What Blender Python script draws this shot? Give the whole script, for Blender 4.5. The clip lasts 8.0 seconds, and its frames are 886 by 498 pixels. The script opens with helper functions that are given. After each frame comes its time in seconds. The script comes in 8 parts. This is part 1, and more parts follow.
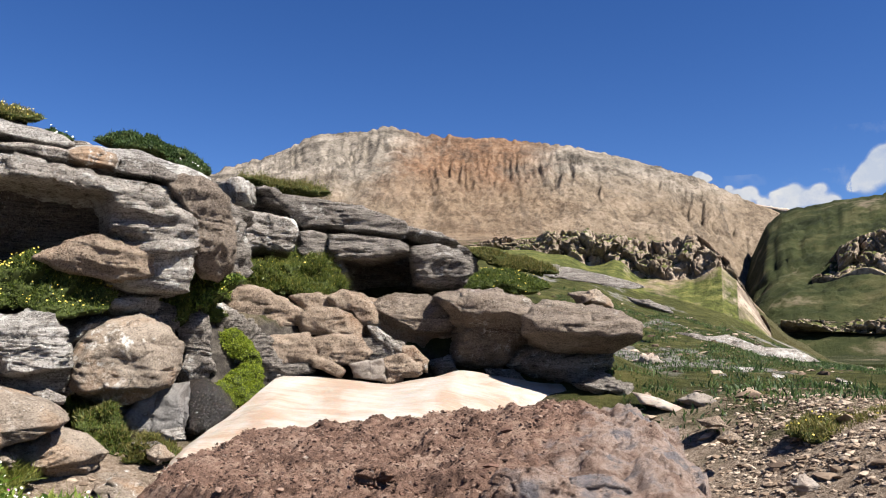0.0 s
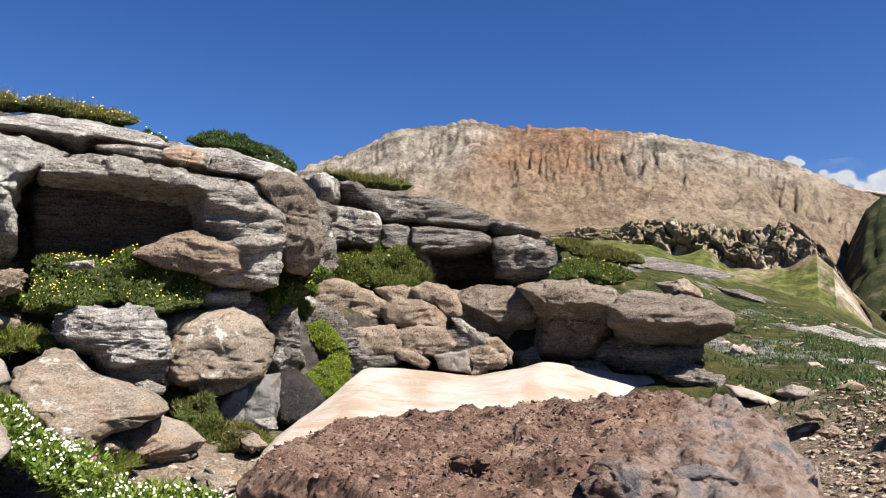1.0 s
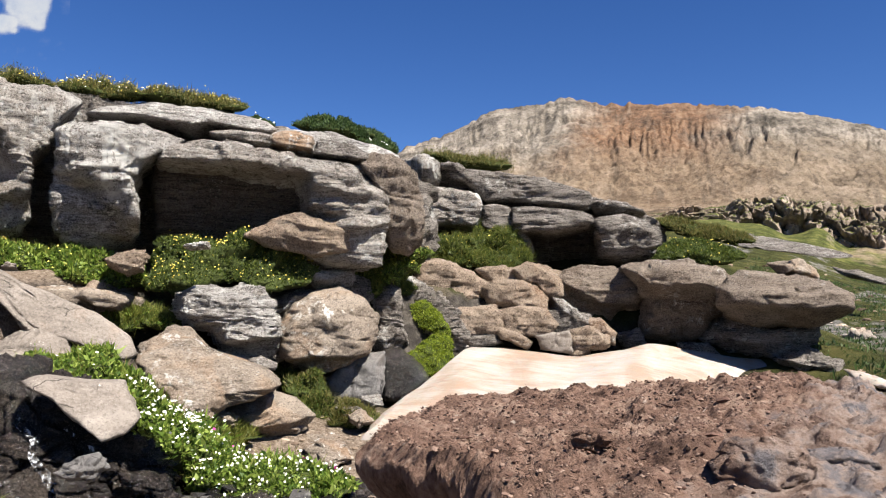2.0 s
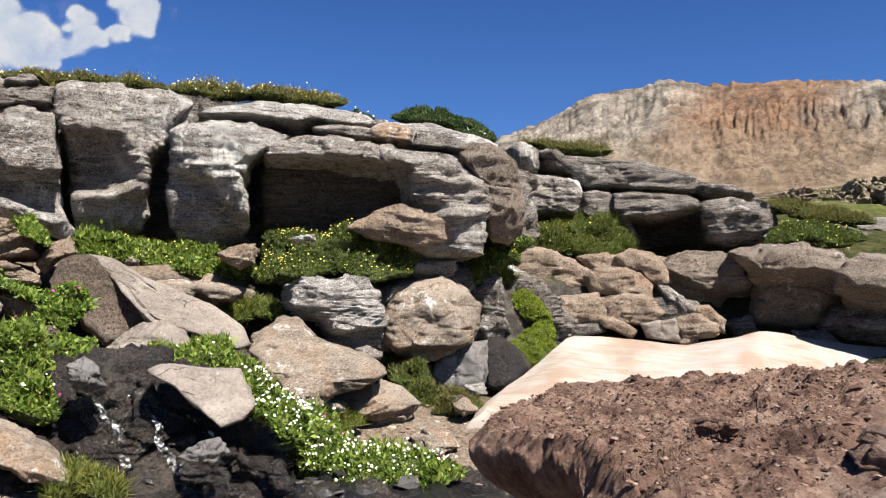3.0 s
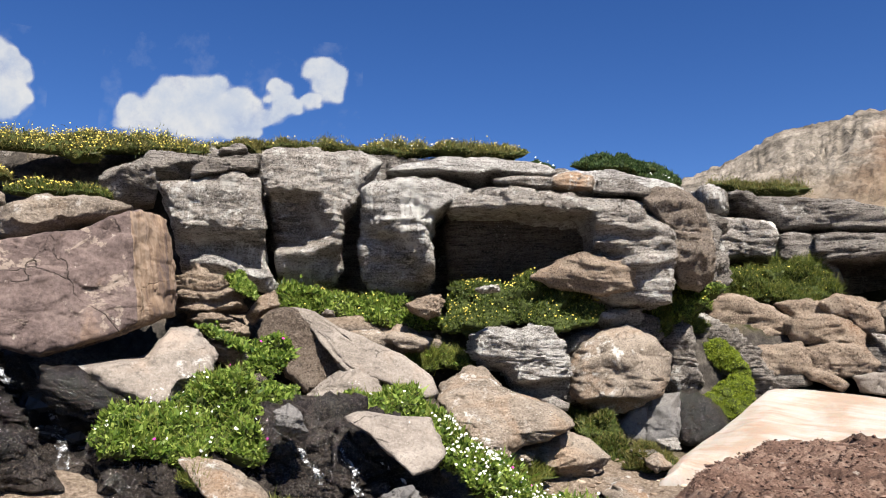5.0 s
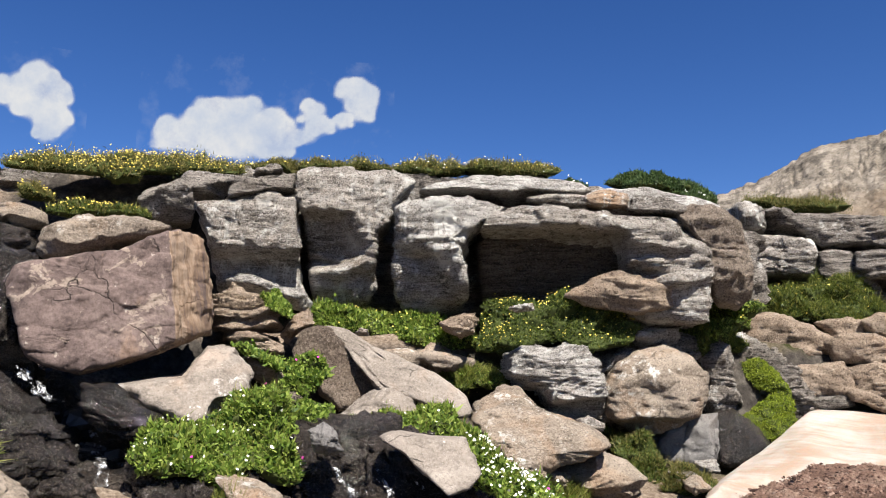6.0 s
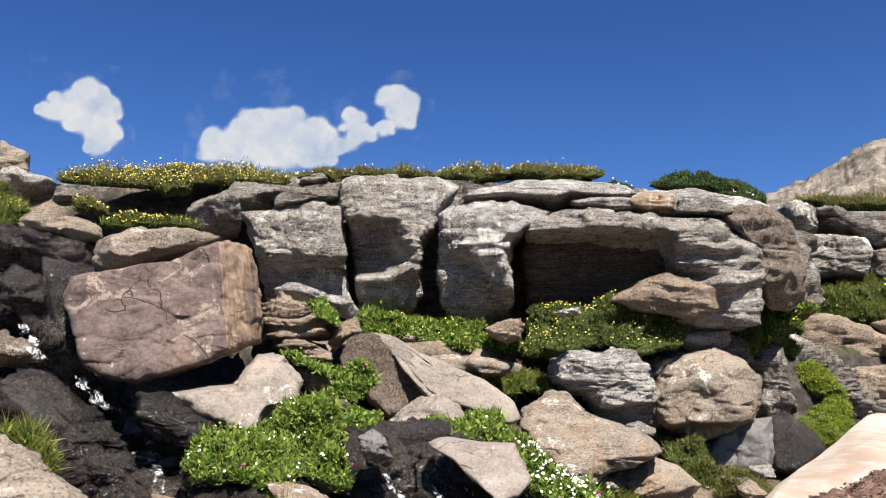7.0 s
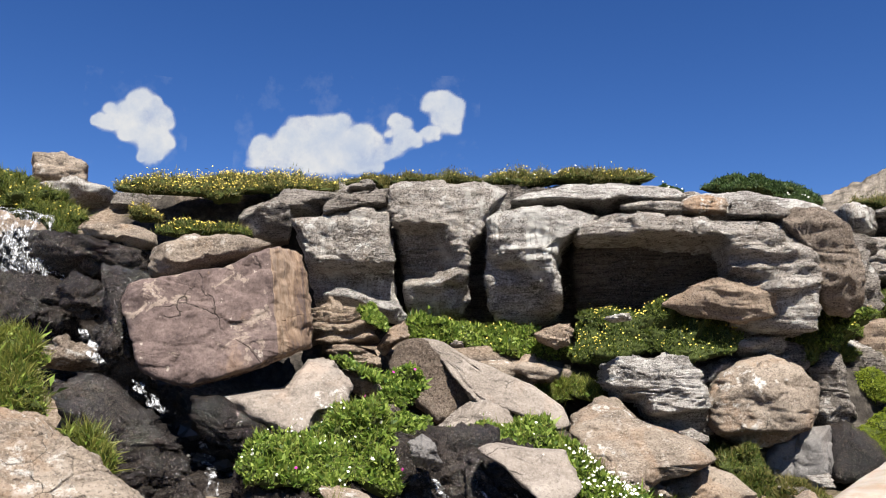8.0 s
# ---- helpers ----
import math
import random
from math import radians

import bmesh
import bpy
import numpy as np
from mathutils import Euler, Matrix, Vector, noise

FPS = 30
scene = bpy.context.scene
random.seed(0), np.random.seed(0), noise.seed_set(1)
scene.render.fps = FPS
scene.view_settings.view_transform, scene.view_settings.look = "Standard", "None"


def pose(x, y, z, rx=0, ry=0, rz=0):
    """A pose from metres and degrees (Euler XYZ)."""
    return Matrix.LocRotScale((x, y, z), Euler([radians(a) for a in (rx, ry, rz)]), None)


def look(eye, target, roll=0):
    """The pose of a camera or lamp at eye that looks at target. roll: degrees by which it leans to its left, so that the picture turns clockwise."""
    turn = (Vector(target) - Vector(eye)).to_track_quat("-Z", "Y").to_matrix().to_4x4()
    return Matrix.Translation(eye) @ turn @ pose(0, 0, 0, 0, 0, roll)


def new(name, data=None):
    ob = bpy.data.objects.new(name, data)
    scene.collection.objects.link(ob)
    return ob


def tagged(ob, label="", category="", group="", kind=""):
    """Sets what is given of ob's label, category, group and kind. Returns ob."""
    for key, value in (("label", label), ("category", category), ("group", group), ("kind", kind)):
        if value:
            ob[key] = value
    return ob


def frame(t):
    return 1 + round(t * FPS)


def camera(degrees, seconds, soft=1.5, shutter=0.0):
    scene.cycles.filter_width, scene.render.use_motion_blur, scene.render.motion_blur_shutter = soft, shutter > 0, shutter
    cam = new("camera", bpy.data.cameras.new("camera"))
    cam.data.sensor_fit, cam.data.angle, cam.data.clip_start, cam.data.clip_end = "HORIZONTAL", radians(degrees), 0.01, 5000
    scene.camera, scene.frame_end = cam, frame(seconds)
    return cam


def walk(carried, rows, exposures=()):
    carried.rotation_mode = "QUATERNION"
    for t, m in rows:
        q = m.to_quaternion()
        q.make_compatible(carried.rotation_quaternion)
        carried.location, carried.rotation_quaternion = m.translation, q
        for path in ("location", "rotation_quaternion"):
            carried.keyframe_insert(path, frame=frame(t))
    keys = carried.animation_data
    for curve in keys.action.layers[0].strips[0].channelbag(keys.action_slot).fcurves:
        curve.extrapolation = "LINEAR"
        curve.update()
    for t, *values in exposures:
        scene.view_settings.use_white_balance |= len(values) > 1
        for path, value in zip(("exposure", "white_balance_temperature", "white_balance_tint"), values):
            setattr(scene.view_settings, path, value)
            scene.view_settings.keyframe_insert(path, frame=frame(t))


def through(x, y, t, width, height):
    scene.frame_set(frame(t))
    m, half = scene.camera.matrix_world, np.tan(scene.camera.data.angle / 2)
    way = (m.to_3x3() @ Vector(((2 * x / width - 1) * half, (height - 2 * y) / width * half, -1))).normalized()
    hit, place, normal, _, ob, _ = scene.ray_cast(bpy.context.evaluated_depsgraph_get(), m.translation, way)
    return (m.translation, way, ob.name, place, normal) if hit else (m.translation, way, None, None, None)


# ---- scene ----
# ---- camera and walk ----
cam = camera(58.5, 8.0, soft=1.1)
PATH = [
    (0, (0.033, 0.021, 1.626), (-0.018, 2.005, 1.872), 0.2),
    (0.5, (0.017, 0.043, 1.615), (-0.143, 2.022, 1.857), -0.2),
    (1, (0.003, 0.039, 1.613), (-0.252, 2.01, 1.84), 0.0),
    (1.5, (-0.025, 0.033, 1.607), (-0.398, 1.988, 1.803), 0.4),
    (3, (-0.102, 0.023, 1.589), (-0.833, 1.878, 1.741), -0.1),
    (3.5, (-0.116, 0.021, 1.592), (-0.957, 1.83, 1.748), -0.2),
    (4, (-0.13, 0.023, 1.597), (-1.084, 1.77, 1.791), -0.3),
    (4.5, (-0.135, 0.003, 1.594), (-1.194, 1.683, 1.832), -0.2),
    (6, (-0.161, -0.036, 1.605), (-1.343, 1.545, 1.924), 0.3),
    (6.5, (-0.165, -0.044, 1.609), (-1.389, 1.505, 1.931), -0.1),
    (7, (-0.171, -0.059, 1.613), (-1.437, 1.453, 1.945), -0.2),
    (7.5, (-0.172, -0.068, 1.613), (-1.478, 1.408, 1.953), 0.1),
    (8, (-0.187, -0.078, 1.614), (-1.538, 1.355, 1.959), 0.1),
]
walk(cam, [(t, look(eye, target, roll)) for t, eye, target, roll in PATH])

# ---- world and sun ----
SUN_EL, SUN_AZ = 53.0, 122.0  # degrees above the horizon; clockwise from +Y
scene.view_settings.exposure = 1.53
world = bpy.data.worlds.new("clear_sky")
scene.world = world
world.use_nodes = True
wn, wl = world.node_tree.nodes, world.node_tree.links
sky = wn.new("ShaderNodeTexSky")
sky.sky_type, sky.sun_disc = "NISHITA", False
sky.sun_elevation, sky.sun_rotation = radians(SUN_EL), radians(SUN_AZ)
sky.altitude, sky.air_density, sky.dust_density, sky.ozone_density = 3000, 1.0, 0.1, 2.2
deep = wn.new("ShaderNodeHueSaturation")
deep.inputs["Saturation"].default_value = 1.28
deep.inputs["Hue"].default_value = 0.513
wl.new(sky.outputs[0], deep.inputs["Color"])
wl.new(deep.outputs[0], wn["Background"].inputs[0])
wn["Background"].inputs[1].default_value = 0.0465
sun = new("sun", bpy.data.lights.new("sun", "SUN"))
sun.data.energy, sun.data.angle, sun.data.color = 5.0, radians(0.53), (1.0, 0.945, 0.865)
sun.matrix_world = Matrix.Translation((0, 0, 60)) @ Matrix.Rotation(-radians(SUN_AZ), 4, "Z") @ Matrix.Rotation(-radians(90 - SUN_EL), 4, "X")


# ---- materials ----
class Nodes:
    """A small writer of node materials."""

    def __init__(self, name):
        self.mat = bpy.data.materials.new(name)
        self.mat.use_nodes = True
        self.tree = self.mat.node_tree
        self.n, self.l = self.tree.nodes, self.tree.links
        self.bsdf = self.n["Principled BSDF"]
        self.coords = self.n.new("ShaderNodeTexCoord")
        self.geo = self.n.new("ShaderNodeNewGeometry")

    def put(self, socket, value):
        if isinstance(value, bpy.types.NodeSocket):
            self.l.new(value, socket)
        elif isinstance(value, (tuple, list)) and socket.type == "RGBA" and len(value) == 3:
            socket.default_value = (*value, 1)
        else:
            socket.default_value = value

    def node(self, kind, **inputs):
        nd = self.n.new(kind)
        for key, value in inputs.items():
            self.put(nd.inputs[key.replace("_", " ")], value)
        return nd

    def place(self, sx=1.0, sy=1.0, sz=1.0):
        m = self.n.new("ShaderNodeMapping")
        self.l.new(self.geo.outputs["Position"], m.inputs[0])
        m.inputs["Scale"].default_value = (sx, sy, sz)
        return m.outputs[0]

    def island(self):
        return self.geo.outputs["Random Per Island"]

    def noise(self, scale, detail=6, rough=0.6, at=None, distort=0.0):
        nd = self.node("ShaderNodeTexNoise", Vector=at or self.place(), Scale=scale, Detail=detail, Roughness=rough, Distortion=distort)
        return nd.outputs["Fac"]

    def voronoi(self, scale, at=None, feature="F1"):
        nd = self.node("ShaderNodeTexVoronoi", Vector=at or self.place(), Scale=scale)
        nd.feature = feature
        return nd

    def ramp(self, value, *stops):
        nd = self.n.new("ShaderNodeValToRGB")
        self.l.new(value, nd.inputs[0])
        e = nd.color_ramp.elements
        while len(e) < len(stops):
            e.new(0.5)
        for el, (p, c) in zip(e, stops):
            el.position = p
            el.color = (c, c, c, 1) if isinstance(c, (int, float)) else (*c, 1)
        return nd.outputs[0]

    def mix(self, fac, a, b, mode="MIX"):
        nd = self.n.new("ShaderNodeMix")
        nd.data_type, nd.blend_type = "RGBA", mode
        self.put(nd.inputs[0], fac)
        self.put(nd.inputs[6], a)
        self.put(nd.inputs[7], b)
        return nd.outputs[2]

    def math(self, op, a, b=0.0, c=0.0):
        nd = self.n.new("ShaderNodeMath")
        nd.operation = op
        for i, v in enumerate((a, b, c)):
            self.put(nd.inputs[i], v)
        return nd.outputs[0]

    def bump(self, height, strength=0.5, distance=0.02, normal=None):
        nd = self.node("ShaderNodeBump", Strength=strength, Distance=distance, Height=height)
        if normal:
            self.l.new(normal, nd.inputs["Normal"])
        return nd.outputs[0]

    def done(self, color, rough=0.9, normal=None, spec=0.3, tone=0.8, **more):
        self.put(self.bsdf.inputs["Base Color"], self.mix(1.0, color, (tone, tone, tone), "MULTIPLY"))
        self.put(self.bsdf.inputs["Roughness"], rough)
        self.bsdf.inputs["Specular IOR Level"].default_value = spec
        if normal:
            self.l.new(normal, self.bsdf.inputs["Normal"])
        for key, value in more.items():
            self.put(self.bsdf.inputs[key.replace("_", " ")], value)
        return self.mat


def rock_material(name, dark, mid, light, stain=None, stain_at=0.62, lichen=0.0, lichen_col=(0.85, 0.83, 0.78), band=9.0, rough=0.9, spec=0.25, grain=1.0, relief=1.0, lam=1.0, drip=0.0, glint=0.0):
    """Weathered rock: bedding, blotches, grain, lichen spots and a rust or soil stain."""
    m = Nodes(name)
    flat = m.place(0.8, 0.8, band)
    bed = m.noise(1.0, 8, 0.65, flat, 0.6)
    blot = m.noise(1.3, 5, 0.6)
    fine = m.noise(26.0 * grain, 5, 0.7)
    tone = m.math("ADD", m.math("MULTIPLY", bed, 0.5), m.math("ADD", m.math("MULTIPLY", blot, 0.3), m.math("MULTIPLY", fine, 0.28)))
    col = m.ramp(tone, (0.4, dark), (0.54, mid), (0.7, light))
    if stain:
        col = m.mix(m.ramp(m.noise(0.9, 6, 0.62, distort=0.8), (stain_at - 0.1, 0.0), (stain_at + 0.08, 0.8)), col, stain)
    if lichen:
        dots = m.math("MULTIPLY", m.ramp(m.voronoi(24.0).outputs["Distance"], (0.16, 1.0), (0.24, 0.0)), m.ramp(m.noise(2.2, 5, 0.7), (0.62 - lichen * 0.14, 0.0), (0.68 - lichen * 0.14, 1.0)))
        col = m.mix(m.math("MULTIPLY", dots, 0.8), col, lichen_col)
        spots = m.math("MULTIPLY", m.ramp(m.noise(6.5, 8, 0.72), (0.54, 0.0), (0.62, 1.0)), m.ramp(m.noise(0.9, 3), (0.62 - lichen * 0.3, 0.0), (0.72 - lichen * 0.3, 1.0)))
        col = m.mix(spots, col, lichen_col)
    pits = m.ramp(m.voronoi(38.0 * grain).outputs["Distance"], (0.0, 0.0), (0.35, 1.0))
    shade = (dark[0] * 0.45, dark[1] * 0.45, dark[2] * 0.45)
    lamina = m.noise(1.0, 7, 0.7, m.place(4.5 * grain, 4.5 * grain, band * 4.2 * grain), 0.8)
    col = m.mix(m.math("MULTIPLY", m.ramp(lamina, (0.4, 1.0), (0.46, 0.0)), 0.85 * lam), col, shade)
    col = m.mix(m.math("MULTIPLY", m.ramp(lamina, (0.53, 0.0), (0.61, 1.0)), 0.6 * lam), col, light)
    speck = m.noise(42 * grain, 4, 0.65)
    col = m.mix(m.math("MULTIPLY", m.ramp(speck, (0.38, 1.0), (0.45, 0.0)), 0.72 * relief), col, shade)
    col = m.mix(m.math("MULTIPLY", m.ramp(speck, (0.55, 0.0), (0.64, 1.0)), 0.8 * relief), col, light)
    # pale crusts the size of coins and dark pores, in drifts
    salt = m.math("MULTIPLY", m.ramp(m.voronoi(52.0 * grain).outputs["Distance"], (0.2, 1.0), (0.3, 0.0)), m.ramp(m.noise(4.5 * grain, 6, 0.7), (0.5, 0.0), (0.6, 1.0)))
    col = m.mix(m.math("MULTIPLY", salt, 0.55 + 0.35 * lichen), col, (min(1, light[0] * 1.15), min(1, light[1] * 1.17), min(1, light[2] * 1.2)))
    pore = m.math("MULTIPLY", m.ramp(m.voronoi(31.0 * grain, m.place(1, 1, 1.9)).outputs["Distance"], (0.15, 1.0), (0.27, 0.0)), m.ramp(m.noise(3.1 * grain, 6, 0.7), (0.48, 0.0), (0.58, 1.0)))
    col = m.mix(m.math("MULTIPLY", pore, 0.75 * relief), col, shade)
    if drip:
        run = m.math("MULTIPLY", m.ramp(m.noise(1.0, 7, 0.7, m.place(5, 5, 0.9), 0.4), (0.49, 0.0), (0.57, 1.0)), m.ramp(m.noise(0.8, 3), (0.48, 0.0), (0.62, 1.0)))
        col = m.mix(m.math("MULTIPLY", run, drip), col, lichen_col)
    # thin cracks, wandering and broken off
    warp = m.node("ShaderNodeTexNoise", Vector=m.place(), Scale=2.6 * grain, Detail=7.0).outputs["Color"]
    bent = m.mix(0.25, m.place(1, 1, 2.0), warp, "LINEAR_LIGHT")
    edge = m.voronoi(1.7 * grain, bent, "DISTANCE_TO_EDGE").outputs["Distance"]
    crack = m.math("MULTIPLY", m.ramp(edge, (0.0, 0.9), (0.011, 0.0)), m.ramp(m.noise(1.2 * grain, 4), (0.52, 0.0), (0.6, 1.0)))
    col = m.mix(crack, col, (shade[0] * 0.6, shade[1] * 0.6, shade[2] * 0.6))
    n1 = m.bump(lamina, 0.9 * relief * (0.3 + 0.7 * lam), 0.16 / grain)
    n2 = m.bump(m.noise(9 * grain, 12, 0.82), 1.0 * relief, 0.17 / grain, n1)
    n3 = m.bump(crack, 0.8, -0.04 / grain, m.bump(pits, 0.5 * relief, 0.02 / grain, n2))
    if glint:
        n3 = m.bump(m.noise(70, 3, 0.6), glint, 0.02, n3)
    return m.done(col, rough, n3, spec)


GREY = rock_material("grey_bedded_rock", (0.08, 0.069, 0.06), (0.455, 0.4, 0.35), (0.76, 0.7, 0.635), (0.37, 0.27, 0.19), 0.66, 0.9, drip=0.9, lam=0.75)
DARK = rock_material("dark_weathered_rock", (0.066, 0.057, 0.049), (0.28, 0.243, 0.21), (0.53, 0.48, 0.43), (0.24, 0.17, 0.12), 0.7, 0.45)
WHITE = rock_material("pale_lichened_rock", (0.11, 0.098, 0.088), (0.49, 0.45, 0.41), (0.82, 0.78, 0.735), (0.36, 0.27, 0.2), 0.66, 0.95, drip=0.95, lam=0.75)
TAN = rock_material("tan_sandstone", (0.1273, 0.1004, 0.0792), (0.3465, 0.2812, 0.2198), (0.5401, 0.452, 0.3663), (0.42, 0.26, 0.15), 0.6, 0.4, band=4, lam=0.35, relief=0.75)
PINK = rock_material("pink_brown_sandstone", (0.16, 0.115, 0.086), (0.5, 0.378, 0.28), (0.68, 0.55, 0.43), (0.4, 0.23, 0.13), 0.62, 0.15, band=5, lam=0.3)
PALE = rock_material("smooth_pale_slab", (0.1478, 0.1242, 0.1035), (0.2692, 0.2298, 0.1958), (0.3906, 0.3447, 0.2993), (0.4, 0.3, 0.23), 0.66, 0.1, band=2, relief=0.5, lam=0.2)
BROWN = rock_material("pitted_brown_rock", (0.11, 0.083, 0.066), (0.34, 0.27, 0.212), (0.55, 0.455, 0.37), (0.2, 0.13, 0.085), 0.62, 0.2, band=5, lam=0.4)

PITTED = rock_material("pitted_brown_slab", (0.1, 0.074, 0.056), (0.25, 0.19, 0.145), (0.42, 0.34, 0.27), (0.16, 0.11, 0.075), 0.6, 0.2, band=2, lam=0.0)
CHALK = rock_material("white_lichen_crust", (0.3, 0.28, 0.25), (0.72, 0.7, 0.65), (0.86, 0.85, 0.82), (0.5, 0.44, 0.36), 0.7, 0.9, band=4, relief=0.6)
# brown rock made darker so its colour holds the shade under the overhang
SHADE_BROWN = rock_material("shade_brown_rock", (0.04, 0.031, 0.024), (0.15, 0.118, 0.092), (0.3, 0.25, 0.205), (0.2, 0.13, 0.08), 0.66, 0.15)
DAMP = rock_material("damp_grey_rock", (0.07, 0.065, 0.062), (0.16, 0.15, 0.142), (0.27, 0.255, 0.24), (0.17, 0.13, 0.1), 0.68, 0.0, band=2, relief=0.5, lam=0.1, rough=0.55, spec=0.4)


def block_material():
    """Purple-brown sandstone with sharp pale spalls, rusty stains and thin cracks."""
    m = Nodes("purple_brown_block")
    tone = m.math("ADD", m.math("MULTIPLY", m.noise(2.2, 8, 0.65), 0.6), m.math("MULTIPLY", m.noise(24, 6, 0.7), 0.4))
    col = m.ramp(tone, (0.38, (0.06, 0.042, 0.038)), (0.52, (0.145, 0.105, 0.095)), (0.68, (0.235, 0.182, 0.158)))
    col = m.mix(m.ramp(m.noise(1.1, 5, 0.6, distort=0.5), (0.58, 0.0), (0.76, 0.6)), col, (0.33, 0.2, 0.11))
    spall = m.noise(3.1, 9, 0.68, m.place(1, 1, 1.3), 0.5)
    col = m.mix(m.ramp(spall, (0.58, 0.0), (0.6, 0.7)), col, (0.33, 0.265, 0.215))
    col = m.mix(m.ramp(m.noise(5.5, 8, 0.7), (0.63, 0.0), (0.65, 0.7)), col, (0.46, 0.4, 0.34))
    warp = m.node("ShaderNodeTexNoise", Vector=m.place(), Scale=2.4, Detail=6.0).outputs["Color"]
    bent = m.mix(0.22, m.geo.outputs["Position"], warp, "LINEAR_LIGHT")
    edge = m.voronoi(1.3, bent, "DISTANCE_TO_EDGE").outputs["Distance"]
    crack = m.math("MULTIPLY", m.ramp(edge, (0.0, 0.9), (0.009, 0.0)), m.ramp(m.noise(1.3, 4), (0.47, 0.0), (0.56, 1.0)))
    col = m.mix(crack, col, (0.03, 0.022, 0.018))
    speck = m.noise(50, 4, 0.65)
    col = m.mix(m.math("MULTIPLY", m.ramp(speck, (0.34, 1.0), (0.44, 0.0)), 0.5), col, (0.05, 0.036, 0.03))
    nz = m.node("ShaderNodeSeparateXYZ", Vector=m.geo.outputs["Normal"])
    run = m.noise(1.0, 7, 0.7, m.place(5, 5, 0.8), 0.5)
    rust = m.ramp(run, (0.36, (0.12, 0.085, 0.075)), (0.47, (0.25, 0.165, 0.105)), (0.56, (0.38, 0.28, 0.2)), (0.64, (0.15, 0.105, 0.09)))
    side = m.math("ADD", nz.outputs[1], m.math("MULTIPLY", m.math("SUBTRACT", m.noise(2.0, 5), 0.5), 0.5))
    col = m.mix(m.ramp(side, (0.05, 0.0), (0.2, 0.85)), col, rust)
    nrm = m.bump(spall, 0.7, 0.04)
    nrm = m.bump(m.noise(16, 10, 0.75), 0.8, 0.03, nrm)
    return m.done(col, 0.85, m.bump(crack, 0.8, -0.03, nrm), 0.25)


PURPLE = block_material()
WET = rock_material("wet_dark_rock", (0.008, 0.007, 0.006), (0.032, 0.026, 0.022), (0.1, 0.082, 0.068), band=1.6, rough=0.14, spec=0.8, relief=0.8, lam=0.25, glint=0.6)


def snow_material():
    m = Nodes("old_dusty_snow")
    dirt = m.noise(0.9, 6, 0.6, m.place(1.2, 0.5, 1), 0.7)
    streak = m.noise(3.0, 6, 0.65, m.place(0.5, 2.4, 1), 0.5)
    col = m.ramp(m.math("ADD", m.math("MULTIPLY", dirt, 0.6), m.math("MULTIPLY", streak, 0.4)), (0.38, (0.37, 0.35, 0.325)), (0.48, (0.345, 0.298, 0.255)), (0.58, (0.29, 0.215, 0.162)))
    nrm = m.bump(m.noise(5, 6, 0.6, m.place(0.7, 1.8, 1)), 0.5, 0.06)
    return m.done(col, 0.75, m.bump(m.noise(60, 4), 0.3, 0.01, nrm), 0.3, Subsurface_Weight=0.15)


SNOW = snow_material()


def ground_material():
    """Turf on the meadow, stony soil and gravel near the rocks, bare dark rock where it is steep."""
    m = Nodes("alpine_ground")
    grass = m.ramp(m.noise(1.3, 10, 0.75), (0.34, (0.018, 0.022, 0.007)), (0.5, (0.062, 0.068, 0.018)), (0.66, (0.155, 0.14, 0.05)))
    soil = m.ramp(m.noise(20, 10, 0.8), (0.36, (0.12, 0.086, 0.064)), (0.5, (0.36, 0.275, 0.205)), (0.62, (0.6, 0.49, 0.39)))
    bare = m.ramp(m.noise(5, 10, 0.75), (0.34, (0.03, 0.028, 0.025)), (0.52, (0.11, 0.095, 0.082)), (0.7, (0.27, 0.24, 0.2)))
    p = m.node("ShaderNodeSeparateXYZ", Vector=m.geo.outputs["Position"])
    nz = m.node("ShaderNodeSeparateXYZ", Vector=m.geo.outputs["Normal"])
    far = m.math("ADD", m.math("MULTIPLY", p.outputs[1], 0.06), m.math("MULTIPLY", m.noise(0.35, 8, 0.65), 0.9))
    col = m.mix(m.ramp(m.math("MULTIPLY", far, 0.5), (0.53, 0.0), (0.6, 1.0)), soil, grass)
    rocky = m.math("MULTIPLY", m.ramp(m.noise(0.28, 8, 0.7, m.place(1, 0.5, 1)), (0.56, 0.0), (0.6, 1.0)), m.ramp(m.math("MULTIPLY", p.outputs[1], 0.02), (0.3, 0.0), (0.4, 1.0)))
    col = m.mix(rocky, col, m.ramp(m.noise(2.5, 8, 0.7), (0.35, (0.1, 0.095, 0.09)), (0.6, (0.33, 0.31, 0.28))))
    col = m.mix(m.ramp(nz.outputs[2], (0.62, 1.0), (0.82, 0.0)), col, bare)
    nrm = m.bump(m.noise(6, 10, 0.75), 1.0, 0.12)
    return m.done(col, 0.95, m.bump(m.noise(40, 6, 0.75), 0.8, 0.03, nrm), 0.1, 0.6)


GROUND = ground_material()


